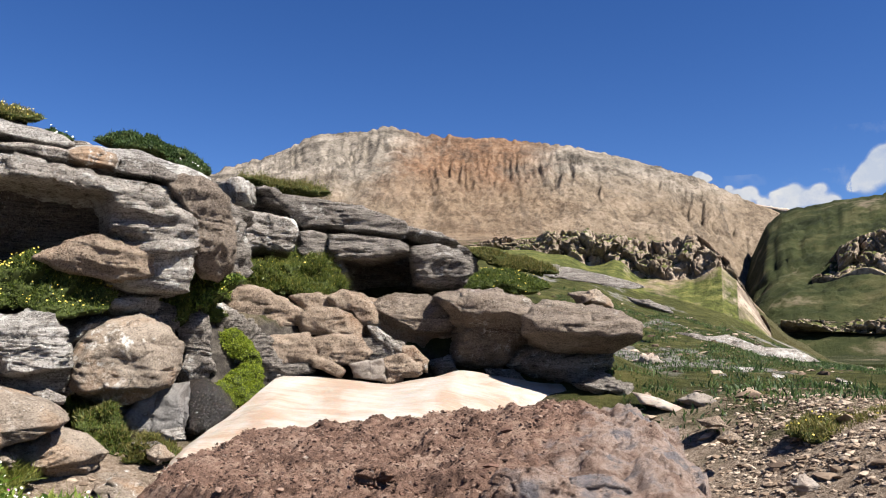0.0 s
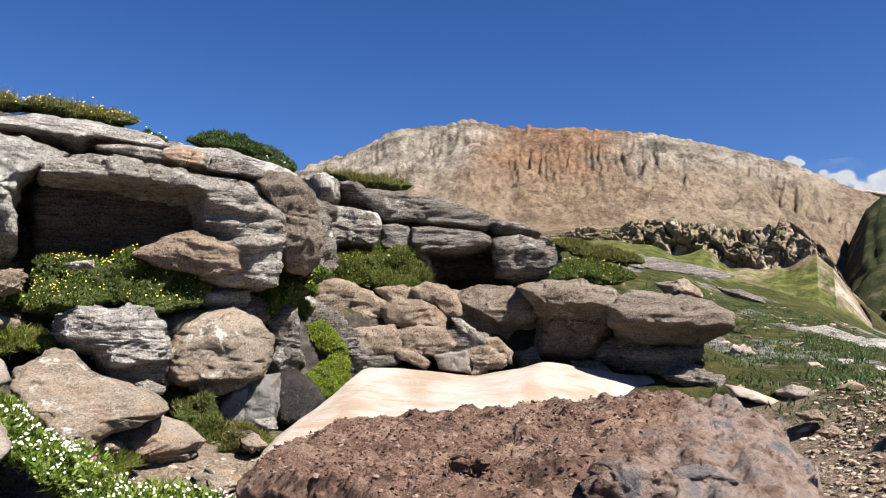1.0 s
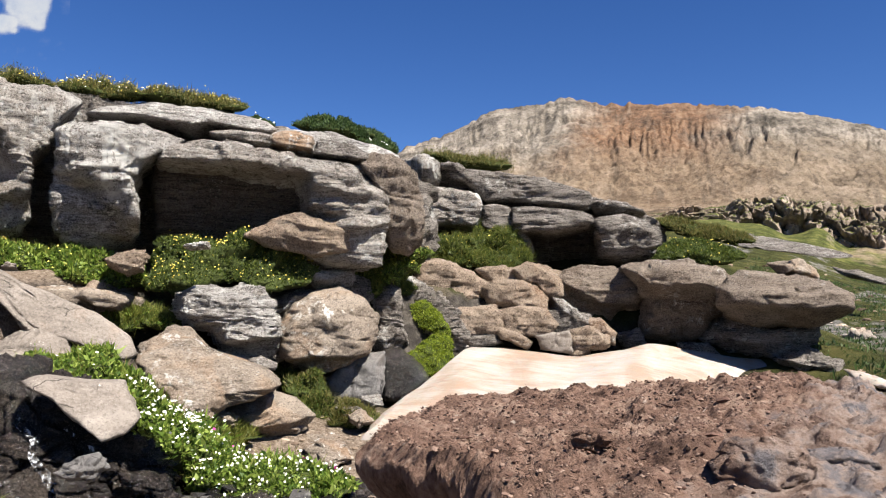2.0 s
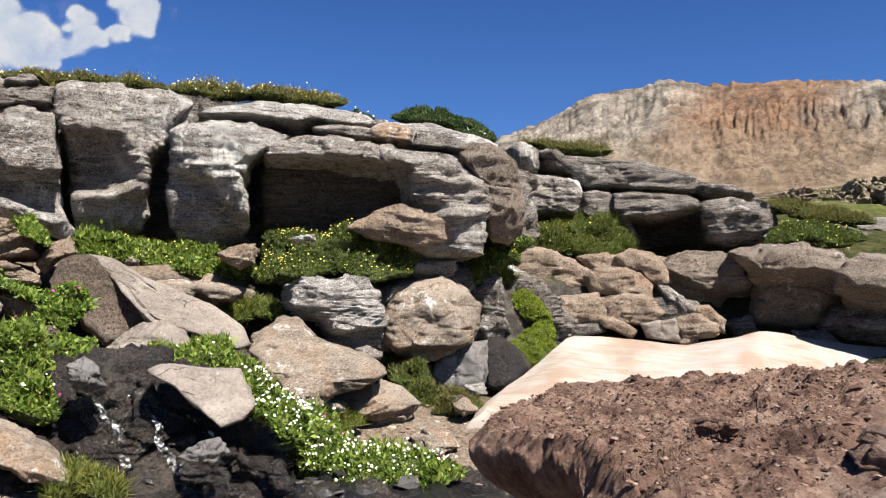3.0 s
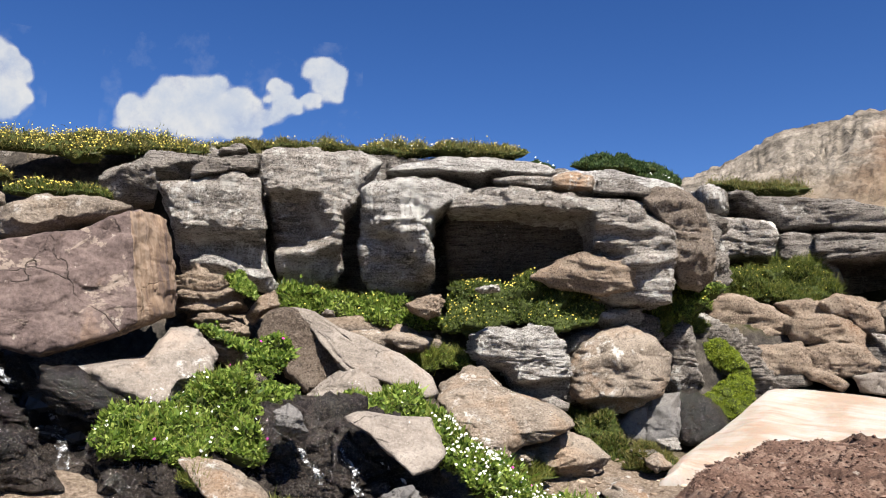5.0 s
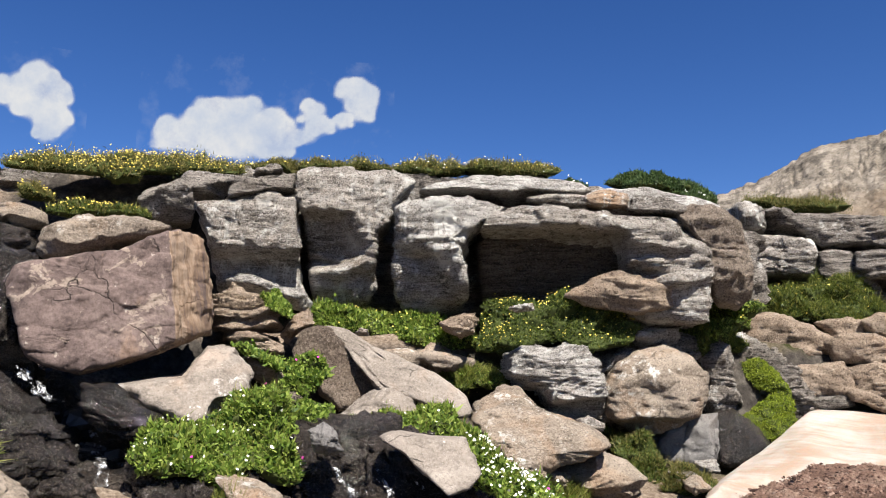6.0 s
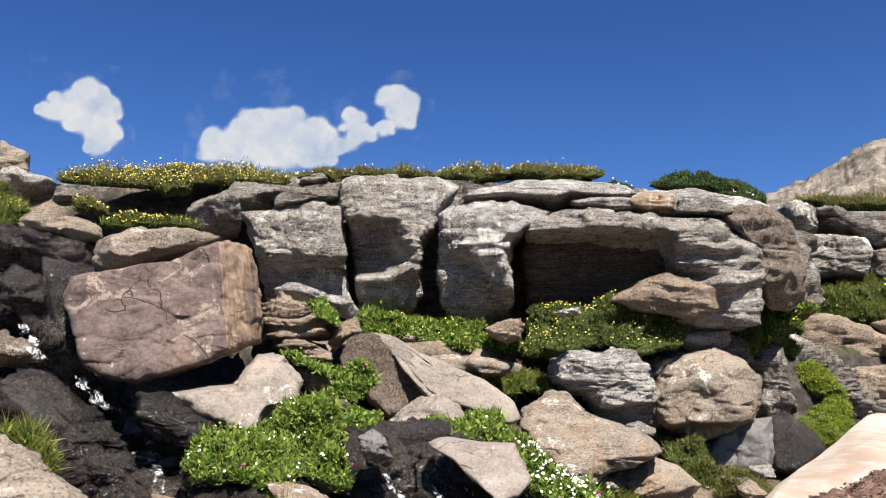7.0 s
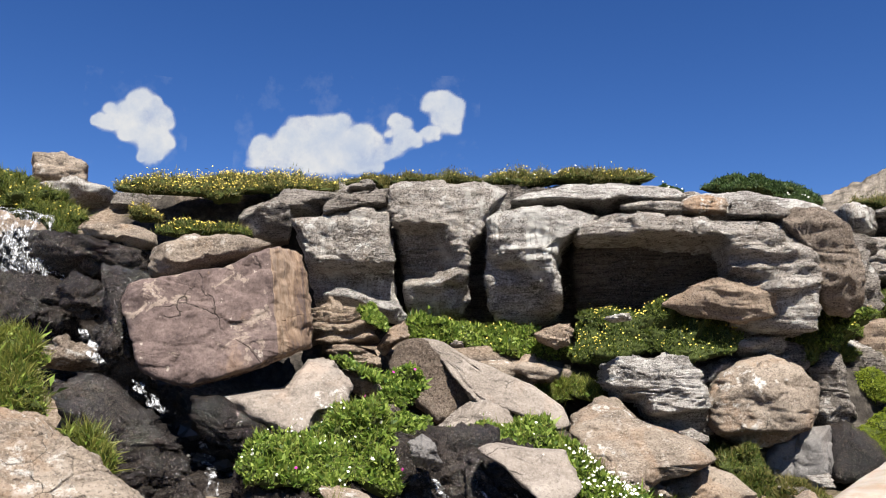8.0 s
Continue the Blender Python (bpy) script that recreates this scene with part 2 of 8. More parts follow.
def mountain_material():
    m = Nodes("iron_stained_mountainside")
    p = m.node("ShaderNodeSeparateXYZ", Vector=m.geo.outputs["Position"])
    x, z = p.outputs[0], p.outputs[2]
    wob = m.noise(0.012, 6, 0.65)
    grey = m.ramp(m.noise(0.06, 10, 0.72), (0.38, (0.1, 0.088, 0.074)), (0.5, (0.29, 0.25, 0.205)), (0.64, (0.5, 0.44, 0.37)))
    scree = m.ramp(m.noise(0.09, 10, 0.75), (0.36, (0.15, 0.11, 0.075)), (0.52, (0.315, 0.235, 0.16)), (0.68, (0.46, 0.36, 0.265)))
    rust = m.ramp(m.noise(0.08, 10, 0.72), (0.36, (0.11, 0.06, 0.036)), (0.52, (0.27, 0.15, 0.085)), (0.68, (0.42, 0.27, 0.17)))
    # the rust-red band lies right of the summit, scree on the lower slope, thin streaks run down it
    lane = m.math("ADD", m.math("MULTIPLY", x, 0.0085), m.math("MULTIPLY", wob, 0.9))
    col = m.mix(m.ramp(lane, (0.08, 0.0), (0.26, 0.9), (0.66, 0.9), (0.86, 0.0)), grey, rust)
    low = m.math("ADD", m.math("MULTIPLY_ADD", z, -0.02, 1.95), m.math("MULTIPLY", m.math("SUBTRACT", m.noise(0.02, 8, 0.65), 0.5), 1.1))
    col = m.mix(m.ramp(low, (0.2, 0.0), (0.6, 0.8)), col, scree)
    streak = m.noise(1.0, 8, 0.7, m.place(0.16, 0.02, 0.02), 0.6)
    col = m.mix(m.math("MULTIPLY", m.ramp(streak, (0.35, 1.0), (0.47, 0.0)), 0.5), col, (0.07, 0.058, 0.048))
    col = m.mix(m.math("MULTIPLY", m.ramp(streak, (0.56, 0.0), (0.7, 1.0)), 0.5), col, (0.4, 0.32, 0.24))
    crumb = m.noise(0.45, 6, 0.75)
    col = m.mix(m.math("MULTIPLY", m.ramp(crumb, (0.36, 1.0), (0.48, 0.0)), 0.5), col, (0.06, 0.05, 0.04))
    col = m.mix(m.math("MULTIPLY", m.ramp(crumb, (0.54, 0.0), (0.68, 1.0)), 0.35), col, (0.42, 0.355, 0.28))
    grass = m.ramp(m.noise(0.25, 8, 0.7), (0.3, (0.05, 0.055, 0.018)), (0.7, (0.14, 0.13, 0.055)))
    turf = m.math("ADD", m.math("MULTIPLY_ADD", z, -0.015, 0.5), m.math("MULTIPLY", m.math("SUBTRACT", m.noise(0.045, 10, 0.7), 0.5), 3.2))
    col = m.mix(m.ramp(turf, (0.15, 0.0), (0.35, 0.9)), col, grass)
    nrm = m.bump(m.noise(0.05, 10, 0.72), 1.0, 6.0)
    return m.done(col, 0.95, m.bump(m.noise(0.35, 8, 0.75), 0.9, 1.2, nrm), 0.1, 0.72)


MOUNTAIN = mountain_material()


def hill_material():
    m = Nodes("green_mountain_slope")
    grass = m.ramp(m.noise(0.06, 10, 0.7), (0.34, (0.014, 0.019, 0.007)), (0.5, (0.042, 0.05, 0.018)), (0.66, (0.11, 0.1, 0.045)))
    col = m.mix(m.ramp(m.noise(0.03, 8, 0.7), (0.57, 0.0), (0.66, 0.8)), grass, (0.24, 0.19, 0.145))
    return m.done(col, 0.95, m.bump(m.noise(0.3, 8, 0.75), 0.9, 1.5), 0.1, 0.7)


HILL = hill_material()


# ---- shaping helpers ----
def fbm(p, octaves=4):
    return noise.fractal(p, 0.9, 2.1, octaves)


def smooth(a, b, x):
    t = min(1.0, max(0.0, (x - a) / (b - a)))
    return t * t * (3 - 2 * t)


def lerp_table(table, x):
    """Linear interpolation in rows (x, value, ...)."""
    if x <= table[0][0]:
        return table[0][1:]
    for a, b in zip(table, table[1:]):
        if x <= b[0]:
            k = (x - a[0]) / (b[0] - a[0])
            return tuple(p + k * (q - p) for p, q in zip(a[1:], b[1:]))
    return table[-1][1:]


def mesh_object(name, verts, faces, material, shade=True, parent=None):
    me = bpy.data.meshes.new(name)
    me.from_pydata(verts, [], faces)
    me.materials.append(material)
    if shade:
        me.polygons.foreach_set("use_smooth", [True] * len(me.polygons))
    me.update()
    ob = new(name, me)
    if parent:
        ob.parent = parent
    return ob


def axes(turn):
    """Right and forward, for something seen along the heading turn (degrees, counter-clockwise from +Y)."""
    a = radians(turn)
    return Vector((math.cos(a), math.sin(a), 0)), Vector((-math.sin(a), math.cos(a), 0))


def outline_radius(outline, count, soften):
    """Distance from the middle to the outline, for count headings; corners are softened."""
    out = []
    for i in range(count):
        a = 2 * math.pi * i / count
        d = (math.cos(a), math.sin(a))
        best = 0.02
        for (x0, y0), (x1, y1) in zip(outline, outline[1:] + outline[:1]):
            ex, ey = x1 - x0, y1 - y0
            den = d[0] * ey - d[1] * ex
            if abs(den) < 1e-9:
                continue
            t = (x0 * ey - y0 * ex) / den
            s = (x0 * d[1] - y0 * d[0]) / den
            if t > 0 and -1e-6 <= s <= 1 + 1e-6:
                best = max(best, t)
        out.append(best)
    k = max(1, int(count * soften))
    return [sum(out[(i + j) % count] for j in range(-k, k + 1)) / (2 * k + 1) for i in range(count)]


def hash01(i, k=0.0):
    v = math.sin(i * 127.1 + k * 311.7) * 43758.5453
    return v - math.floor(v)


def superellipse(p, count):
    """Points (out, forward) at even steps along a quarter of a superellipse, from its front to its rim."""
    raw = [(math.sin(a) ** (2 / p), math.cos(a) ** (2 / p)) for a in (math.pi / 2 * i / 400 for i in range(401))]
    dist = [0.0]
    for (x0, y0), (x1, y1) in zip(raw, raw[1:]):
        dist.append(dist[-1] + math.hypot(x1 - x0, y1 - y0))
    out, j = [], 0
    for i in range(count + 1):
        d = dist[-1] * i / count
        while j < 399 and dist[j + 1] < d:
            j += 1
        k = (d - dist[j]) / max(dist[j + 1] - dist[j], 1e-12)
        out.append((raw[j][0] + k * (raw[j + 1][0] - raw[j][0]), raw[j][1] + k * (raw[j + 1][1] - raw[j][1])))
    return out


def lattice(ix, iy, iz, k):
    """A pseudo-random number, 0 to 1, for each whole-numbered cell."""
    h = (ix * 374761393 + iy * 668265263 + iz * 1274126177 + k * 974711) & 0x7FFFFFFF
    h = ((h ^ (h >> 13)) * 1103515245) & 0x7FFFFFFF
    h = ((h ^ (h >> 16)) * 69069) & 0x7FFFFFFF
    return ((h ^ (h >> 11)) & 0xFFFFF) / 1048576.0


def field_noise(p, k=0):
    """Smooth value noise, about -1 to 1, at points (n, 3)."""
    f = np.floor(p)
    i = f.astype(np.int64)
    t = p - f
    t = t * t * t * (t * (t * 6 - 15) + 10)
    total = 0.0
    for dx in (0, 1):
        wx = t[:, 0] if dx else 1 - t[:, 0]
        for dy in (0, 1):
            wy = wx * (t[:, 1] if dy else 1 - t[:, 1])
            for dz in (0, 1):
                total = total + wy * (t[:, 2] if dz else 1 - t[:, 2]) * lattice(i[:, 0] + dx, i[:, 1] + dy, i[:, 2] + dz, k)
    return (total - 0.5) * 2.2


def field_fbm(p, octaves=4, k=0, gain=0.52):
    total, a = 0.0, 1.0
    for o in range(octaves):
        total = total + a * field_noise(p * 2.07 ** o + 17.3 * o, k + o)
        a *= gain
    return total * 0.8


def field_cells(p, k=0):
    """Nearest and second distance to scattered points, and the nearest one's random number."""
    f = np.floor(p)
    i = f.astype(np.int64)
    d1, d2, tone = np.full(len(p), 9.0), np.full(len(p), 9.0), np.zeros(len(p))
    for dx in (-1, 0, 1):
        for dy in (-1, 0, 1):
            for dz in (-1, 0, 1):
                c = i + (dx, dy, dz)
                jit = np.stack([lattice(c[:, 0], c[:, 1], c[:, 2], k + 11 + a) for a in range(3)], 1)
                d = np.linalg.norm(c + jit - p, axis=1)
                near = d < d1
                d2 = np.where(near, d1, np.minimum(d2, d))
                tone = np.where(near, jit[:, 0] * 7.31 % 1.0, tone)
                d1 = np.where(near, d, d1)
    return d1, d2, tone


def soft_step(a, b, x):
    t = np.clip((x - a) / (b - a), 0.0, 1.0)
    return t * t * (3 - 2 * t)


def hash_row(i, k):
    v = np.sin(i * 127.1 + k * 311.7) * 43758.5453
    return v - np.floor(v)


def bedding(z, thickness, seed):
    """Layers of uneven reach, parted by grooves: about -1 to 1 at heights z."""
    f = z / thickness
    i = np.floor(f)
    fr = f - i
    here, below = hash_row(i, seed), hash_row(i - 1, seed)
    step = below + (here - below) * soft_step(0.0, 0.16, fr)
    return (step - 0.5) * 1.4 - 1.0 * np.exp(-((fr - 0.08) / 0.09) ** 2) * hash_row(i, seed + 5)


def rock_mesh(name, at, turn, outline, depth, material, p=4.2, back=None, lean=0.0, under=None, strata=0.035, rough=0.05, n=None, cuts=12, seed=1, joints=0.012, beds=0.11, dip=0.06, facets=(), scale=1.0, chips=0.03, flat=False, shape=()):
    """A rock from its side outline (right, up) and its depth: rounded like a superellipsoid, chipped by flat cuts, bedded, jointed and roughened.
    lean: how far its top lies back per metre of height; under: (height, amount): below that height the face draws back;
    facets: (right, up, offset, slope): beyond that line the face falls back; chips: reach of the broken blocks in its face;
    shape: rows (right, [(up, forward), ...]): ledges and hollows of the face, from its left end to its right."""
    rng = random.Random(seed * 7919 + 13)
    right, ahead = (np.array(a) for a in axes(turn))
    up, at = np.array((0.0, 0.0, 1.0)), np.array(at, dtype=float)
    turns = 360
    radius = np.array(outline_radius(outline, turns, 0.004))
    back = depth if back is None else back
    mean = float(radius.mean())
    if n is None:
        n = int(min(170, max(22, 1750 * mean / max(2.0, np.linalg.norm(at)))))
    n += n % 2
    curve = np.array(superellipse(p if p > 5 else p + 0.8, n // 2))
    size = min(1.5, max(0.35, mean * 1.6)) if scale == 1 else mean
    off = np.array((seed * 3.7, seed * 1.3, seed * 2.1))

    g = 2 * np.arange(n + 1) / n - 1
    X, Y = (a.ravel() for a in np.meshgrid(g, g))
    r = np.maximum(abs(X), abs(Y))
    wide = abs(X) > abs(Y)
    sx, sy = np.where(X == 0, 1e-9, X), np.where(Y == 0, 1e-9, Y)
    th = np.where(wide, math.pi / 4 * (Y / sx) + math.pi * (X < 0), math.pi / 2 - math.pi / 4 * (X / sy) + math.pi * (Y < 0))
    ring = np.minimum(n // 2, np.round(r * n / 2).astype(int))
    rho, dep = curve[ring, 0], curve[ring, 1]
    unit = np.stack([np.cos(th) * rho, np.sin(th) * rho, dep], 1)
    for _ in range(cuts):
        v = np.array((rng.uniform(-1, 1), rng.uniform(-0.9, 1), rng.uniform(0.35, 1.2)))
        v /= np.linalg.norm(v)
        over = unit @ v - rng.uniform(0.76, 0.96) * (1 + 0.1 * (p - 2))
        unit -= v * (np.maximum(over, 0) * 0.96)[:, None]
    f = (th % (2 * math.pi)) / (2 * math.pi) * turns
    k = np.floor(f).astype(int)
    rr = radius[k % turns] + (f - k) * (radius[(k + 1) % turns] - radius[k % turns])
    u, v, w = unit[:, 0] * rr, unit[:, 1] * rr, unit[:, 2] * depth
    face = np.stack([u, v, np.full_like(u, seed * 1.7)], 1)
    if under:
        w -= under[1] * soft_step(under[0] + 0.03 * mean, under[0] - 0.13 * mean, v + 0.14 * mean * field_noise(face * 2.3)) * np.minimum(1, np.maximum(w, 0) / max(depth, 0.01) * 1.5)
    for fx, fy, fo, fs in facets:
        w -= fs * np.maximum(0.0, fx * u + fy * v - fo) * np.minimum(1, 3 * dep)
    if shape:
        jog = 0.035 * field_noise(face * 2.6) + 0.025 * field_noise(face * 9)
        lv = [np.interp(v + jog, *zip(*sorted(rows))) for _, rows in shape]
        us = [s for s, _ in shape]
        x, level = u + jog, lv[0].copy()
        for a in range(len(us) - 1):
            part = np.clip((x - us[a]) / (us[a + 1] - us[a]), 0, 1)
            level = np.where(x > us[a], lv[a] + part * (lv[a + 1] - lv[a]), level)
        w += level * np.minimum(1, 2.5 * dep)
    w = np.maximum(w, -0.6 * back) - lean * v
    q = at + u[:, None] * right + v[:, None] * up - w[:, None] * ahead
    nd = unit[:, :1] * right + unit[:, 1:2] * up - unit[:, 2:] * ahead
    nd /= np.maximum(np.linalg.norm(nd, axis=1, keepdims=True), 1e-6)
    qs = q / scale
    s = field_fbm(q * (1.25 / max(mean, 0.25)) + off, 4, 3) * rough * size
    warp = qs + 0.07 * np.stack([field_noise(qs * 2.1 + 5 * a, a) for a in range(3)], 1)
    t = 0.02 * field_fbm(qs * 7 + off, 4, 7)
    if strata:
        lay = warp[:, 2] + dip * u / scale
        patchy = 0.3 + 0.7 * soft_step(-0.4, 0.4, field_noise(qs * 0.9 + off, 2))
        t += strata * patchy * (bedding(lay, beds, seed) + 0.55 * bedding(lay, beds * 0.41, seed + 2) + 0.3 * bedding(lay, beds * 0.17, seed + 4))
    if chips:
        d1, d2, tone = field_cells(warp * (1.9, 1.9, 3.3) + off, seed)
        t += chips * size * (tone - 0.5) * 1.8 - chips * 1.3 * size * np.exp(-(d2 - d1) / 0.035) * (tone > 0.3)
        d1, d2, tone = field_cells(warp * (6.5, 6.5, 10.0) + off, seed + 1)
        t += chips * 0.5 * (tone - 0.5) * 1.8
    if joints:
        jn = abs(field_noise(qs * (1.1, 1.1, 0.5) + off * 2, 5))
        t -= joints * 3 * np.maximum(0.0, 1 - jn / 0.04)
    q = q + nd * (s + t * scale)[:, None]

    m = n + 1
    grid = np.arange(m * m).reshape(m, m)
    quads = [np.stack([grid[:-1, :-1], grid[:-1, 1:], grid[1:, 1:], grid[1:, :-1]], -1).reshape(-1, 4)]
    # the back closes in a few rings from the rim
    rim = np.concatenate([grid[0, :-1], grid[:-1, -1], grid[-1, :0:-1], grid[:0:-1, 0]])
    verts, last = [q], rim
    for h in (0.35, 0.75, 1.0):
        shrink = math.sqrt(1 - h * h) if h < 1 else 0.02
        pts = at + (u[rim] * shrink)[:, None] * right + (v[rim] * shrink)[:, None] * up + (back * h + lean * v[rim] * shrink)[:, None] * ahead
        here = np.arange(len(rim)) + sum(len(a) for a in verts)
        quads.append(np.stack([last, here, np.roll(here, -1), np.roll(last, -1)], 1))
        verts.append(pts)
        last = here
    co, fa = np.concatenate(verts), np.concatenate(quads)
    me = bpy.data.meshes.new(name)
    me.vertices.add(len(co))
    me.vertices.foreach_set("co", co.ravel())
    me.loops.add(fa.size)
    me.loops.foreach_set("vertex_index", fa.ravel().astype(np.int32))
    me.polygons.add(len(fa))
    me.polygons.foreach_set("loop_start", np.arange(0, fa.size, 4, dtype=np.int32))
    me.polygons.foreach_set("loop_total", np.full(len(fa), 4, dtype=np.int32))
    me.polygons.foreach_set("use_smooth", [not flat] * len(fa))
    me.materials.append(material)
    me.update(calc_edges=True)
    return new(name, me)


ROCKS = [0]


def rock(name, label, at, turn, outline, depth, material, category="rock", group="", **shape):
    ROCKS[0] += 1
    ob = rock_mesh(name, at, turn, outline, depth, material, seed=ROCKS[0], **shape)
    return tagged(ob, label, category, group)


# ---- the land ----
# crest of the rock wall in plan: x, y, top of the wall, bench at its foot, ground below the bench
CREST = [
    (-17.0, 1.0, 5.4, 4.2, 3.6), (-13.2, 5.0, 5.15, 4.0, 3.0), (-10.2, 8.3, 5.0, 2.3, 1.1), (-7.6, 11.9, 4.9, 2.4, 0.55),
    (-5.6, 13.6, 4.35, 2.3, 0.3), (-3.5, 16.6, 3.8, 2.3, 0.7), (0.6, 17.4, 2.9, 1.9, 0.8), (3.0, 16.4, 1.8, 1.5, 0.95), (5.5, 21.0, 1.2, 1.1, 1.0),
]
# the stream bed from the falls down past the near boulder: x, y, z
STREAM = [(-12.6, 4.2, 4.2), (-12.0, 4.0, 3.1), (-10.2, 3.6, 2.1), (-8.7, 4.0, 1.5), (-7.8, 4.3, 0.85), (-6.4, 5.1, 0.45), (-4.8, 6.2, 0.05), (-3.2, 6.6, -0.15), (0.0, 7.4, -0.3)]


# height of the ground below the crags, by heading
FAR_GROUND = [(-8, 8.6), (3, 8.4), (9.5, 7.2), (13, 5.6), (15.2, 5.2), (18, 4.2), (21, 2.4), (24, 0.9), (30, -0.5), (60, -0.5)]


def along(line, x, y):
    """Distance to a line of points (x, y, ...), its side and the values there."""
    best = None
    for a, b in zip(line, line[1:]):
        ex, ey = b[0] - a[0], b[1] - a[1]
        k = ((x - a[0]) * ex + (y - a[1]) * ey) / (ex * ex + ey * ey)
        k = min(1.0, max(0.0, k))
        dx, dy = x - a[0] - k * ex, y - a[1] - k * ey
        d = math.hypot(dx, dy)
        if best is None or d < best[0]:
            best = (d, -1 if ex * dy - ey * dx > 0 else 1, [p + k * (q - p) for p, q in zip(a[2:], b[2:])])
    return best


def ground_height(x, y):
    d, side, (top, foot, low) = along(CREST, x, y)
    s = d * side
    if s < 0:
        z = top - 0.15 + 0.03 * min(-s, 30)
    elif s < 0.6:
        z = top - 0.15 + (foot - top + 0.15) * (s / 0.6)
    elif s < 2.3:
        z = foot - 0.2 * (s - 0.6) / 1.7
    elif s < 3.1:
        z = foot - 0.2 + (low - foot + 0.2) * smooth(2.3, 3.1, s)
    else:
        z = low + (0.1 - low) * smooth(3.1, 6.5, s)
    wd, _, (wz,) = along(STREAM, x, y)
    z = wz + (z - wz) * smooth(0.5, 2.2, wd)
    # towards the meadow the ground lifts gently, most of all behind the wall's end
    far_z = lerp_table(FAR_GROUND, math.degrees(math.atan2(x, max(y, 0.1))))[0]
    r = math.hypot(x, y)
    open_ground = 0.95 + 0.012 * max(0.0, min(y, 20) - 10) + (far_z - 1.07) * min(1.0, max(0.0, (r - 20) / 37)) ** 1.15
    m = max(smooth(2.2, 4.6, x - 0.05 * max(0, y - 14)) * smooth(3.0, 8.0, y), smooth(17.5, 24, y) * smooth(-6, 0, x))
    z = z + (open_ground - z) * m
    z *= smooth(2.4, 5.0, math.hypot(x, y))
    return z + 0.07 * fbm(Vector((x * 0.45, y * 0.45, 0.3)), 4) + 0.05 * fbm(Vector((x * 2.2, y * 2.2, 1.3)), 4)


def ground_sheet():
    """One sheet, fine near the camera and coarser outwards, out to the far horizon."""
    verts, faces = [], []
    az_n, radii = 420, [0.0]
    r = 0.6
    while r < 1800:
        radii.append(r)
        r *= 1.028 if r < 45 else 1.16
    for r in radii:
        for i in range(az_n):
            a = 2 * math.pi * i / az_n
            x, y = r * math.sin(a), r * math.cos(a)
            z = ground_height(x, y) if r < 70 else ground_height(x / r * 70, y / r * 70)
            if r > 66:
                z += (-1.5 - z) * smooth(66, 110, r)
            verts.append((x, y, z))
    for k in range(len(radii) - 1):
        for i in range(az_n):
            j = (i + 1) % az_n
            faces.append((k * az_n + i, (k + 1) * az_n + i, (k + 1) * az_n + j, k * az_n + j))
    return tagged(mesh_object("ground", verts, faces, GROUND), "alpine ground of brown stony soil and short green turf", "ground", kind="structure")


ground_sheet()

# skyline of the mountain: heading (degrees right of +Y), elevation of the ridge
RIDGE = [(-40, 9.0), (-30, 9.2), (-22, 10.2), (-16.9, 12.5), (-13.4, 13.7), (-10.8, 15.1), (-8, 15.35), (-5.3, 15.85), (-3, 15.25), (2.6, 15.0), (7.6, 14.4), (11.6, 13.4), (16.9, 11.6), (20, 9.9), (21.9, 9.0), (22.8, 7.0), (24, 4.5), (26, 1.5)]


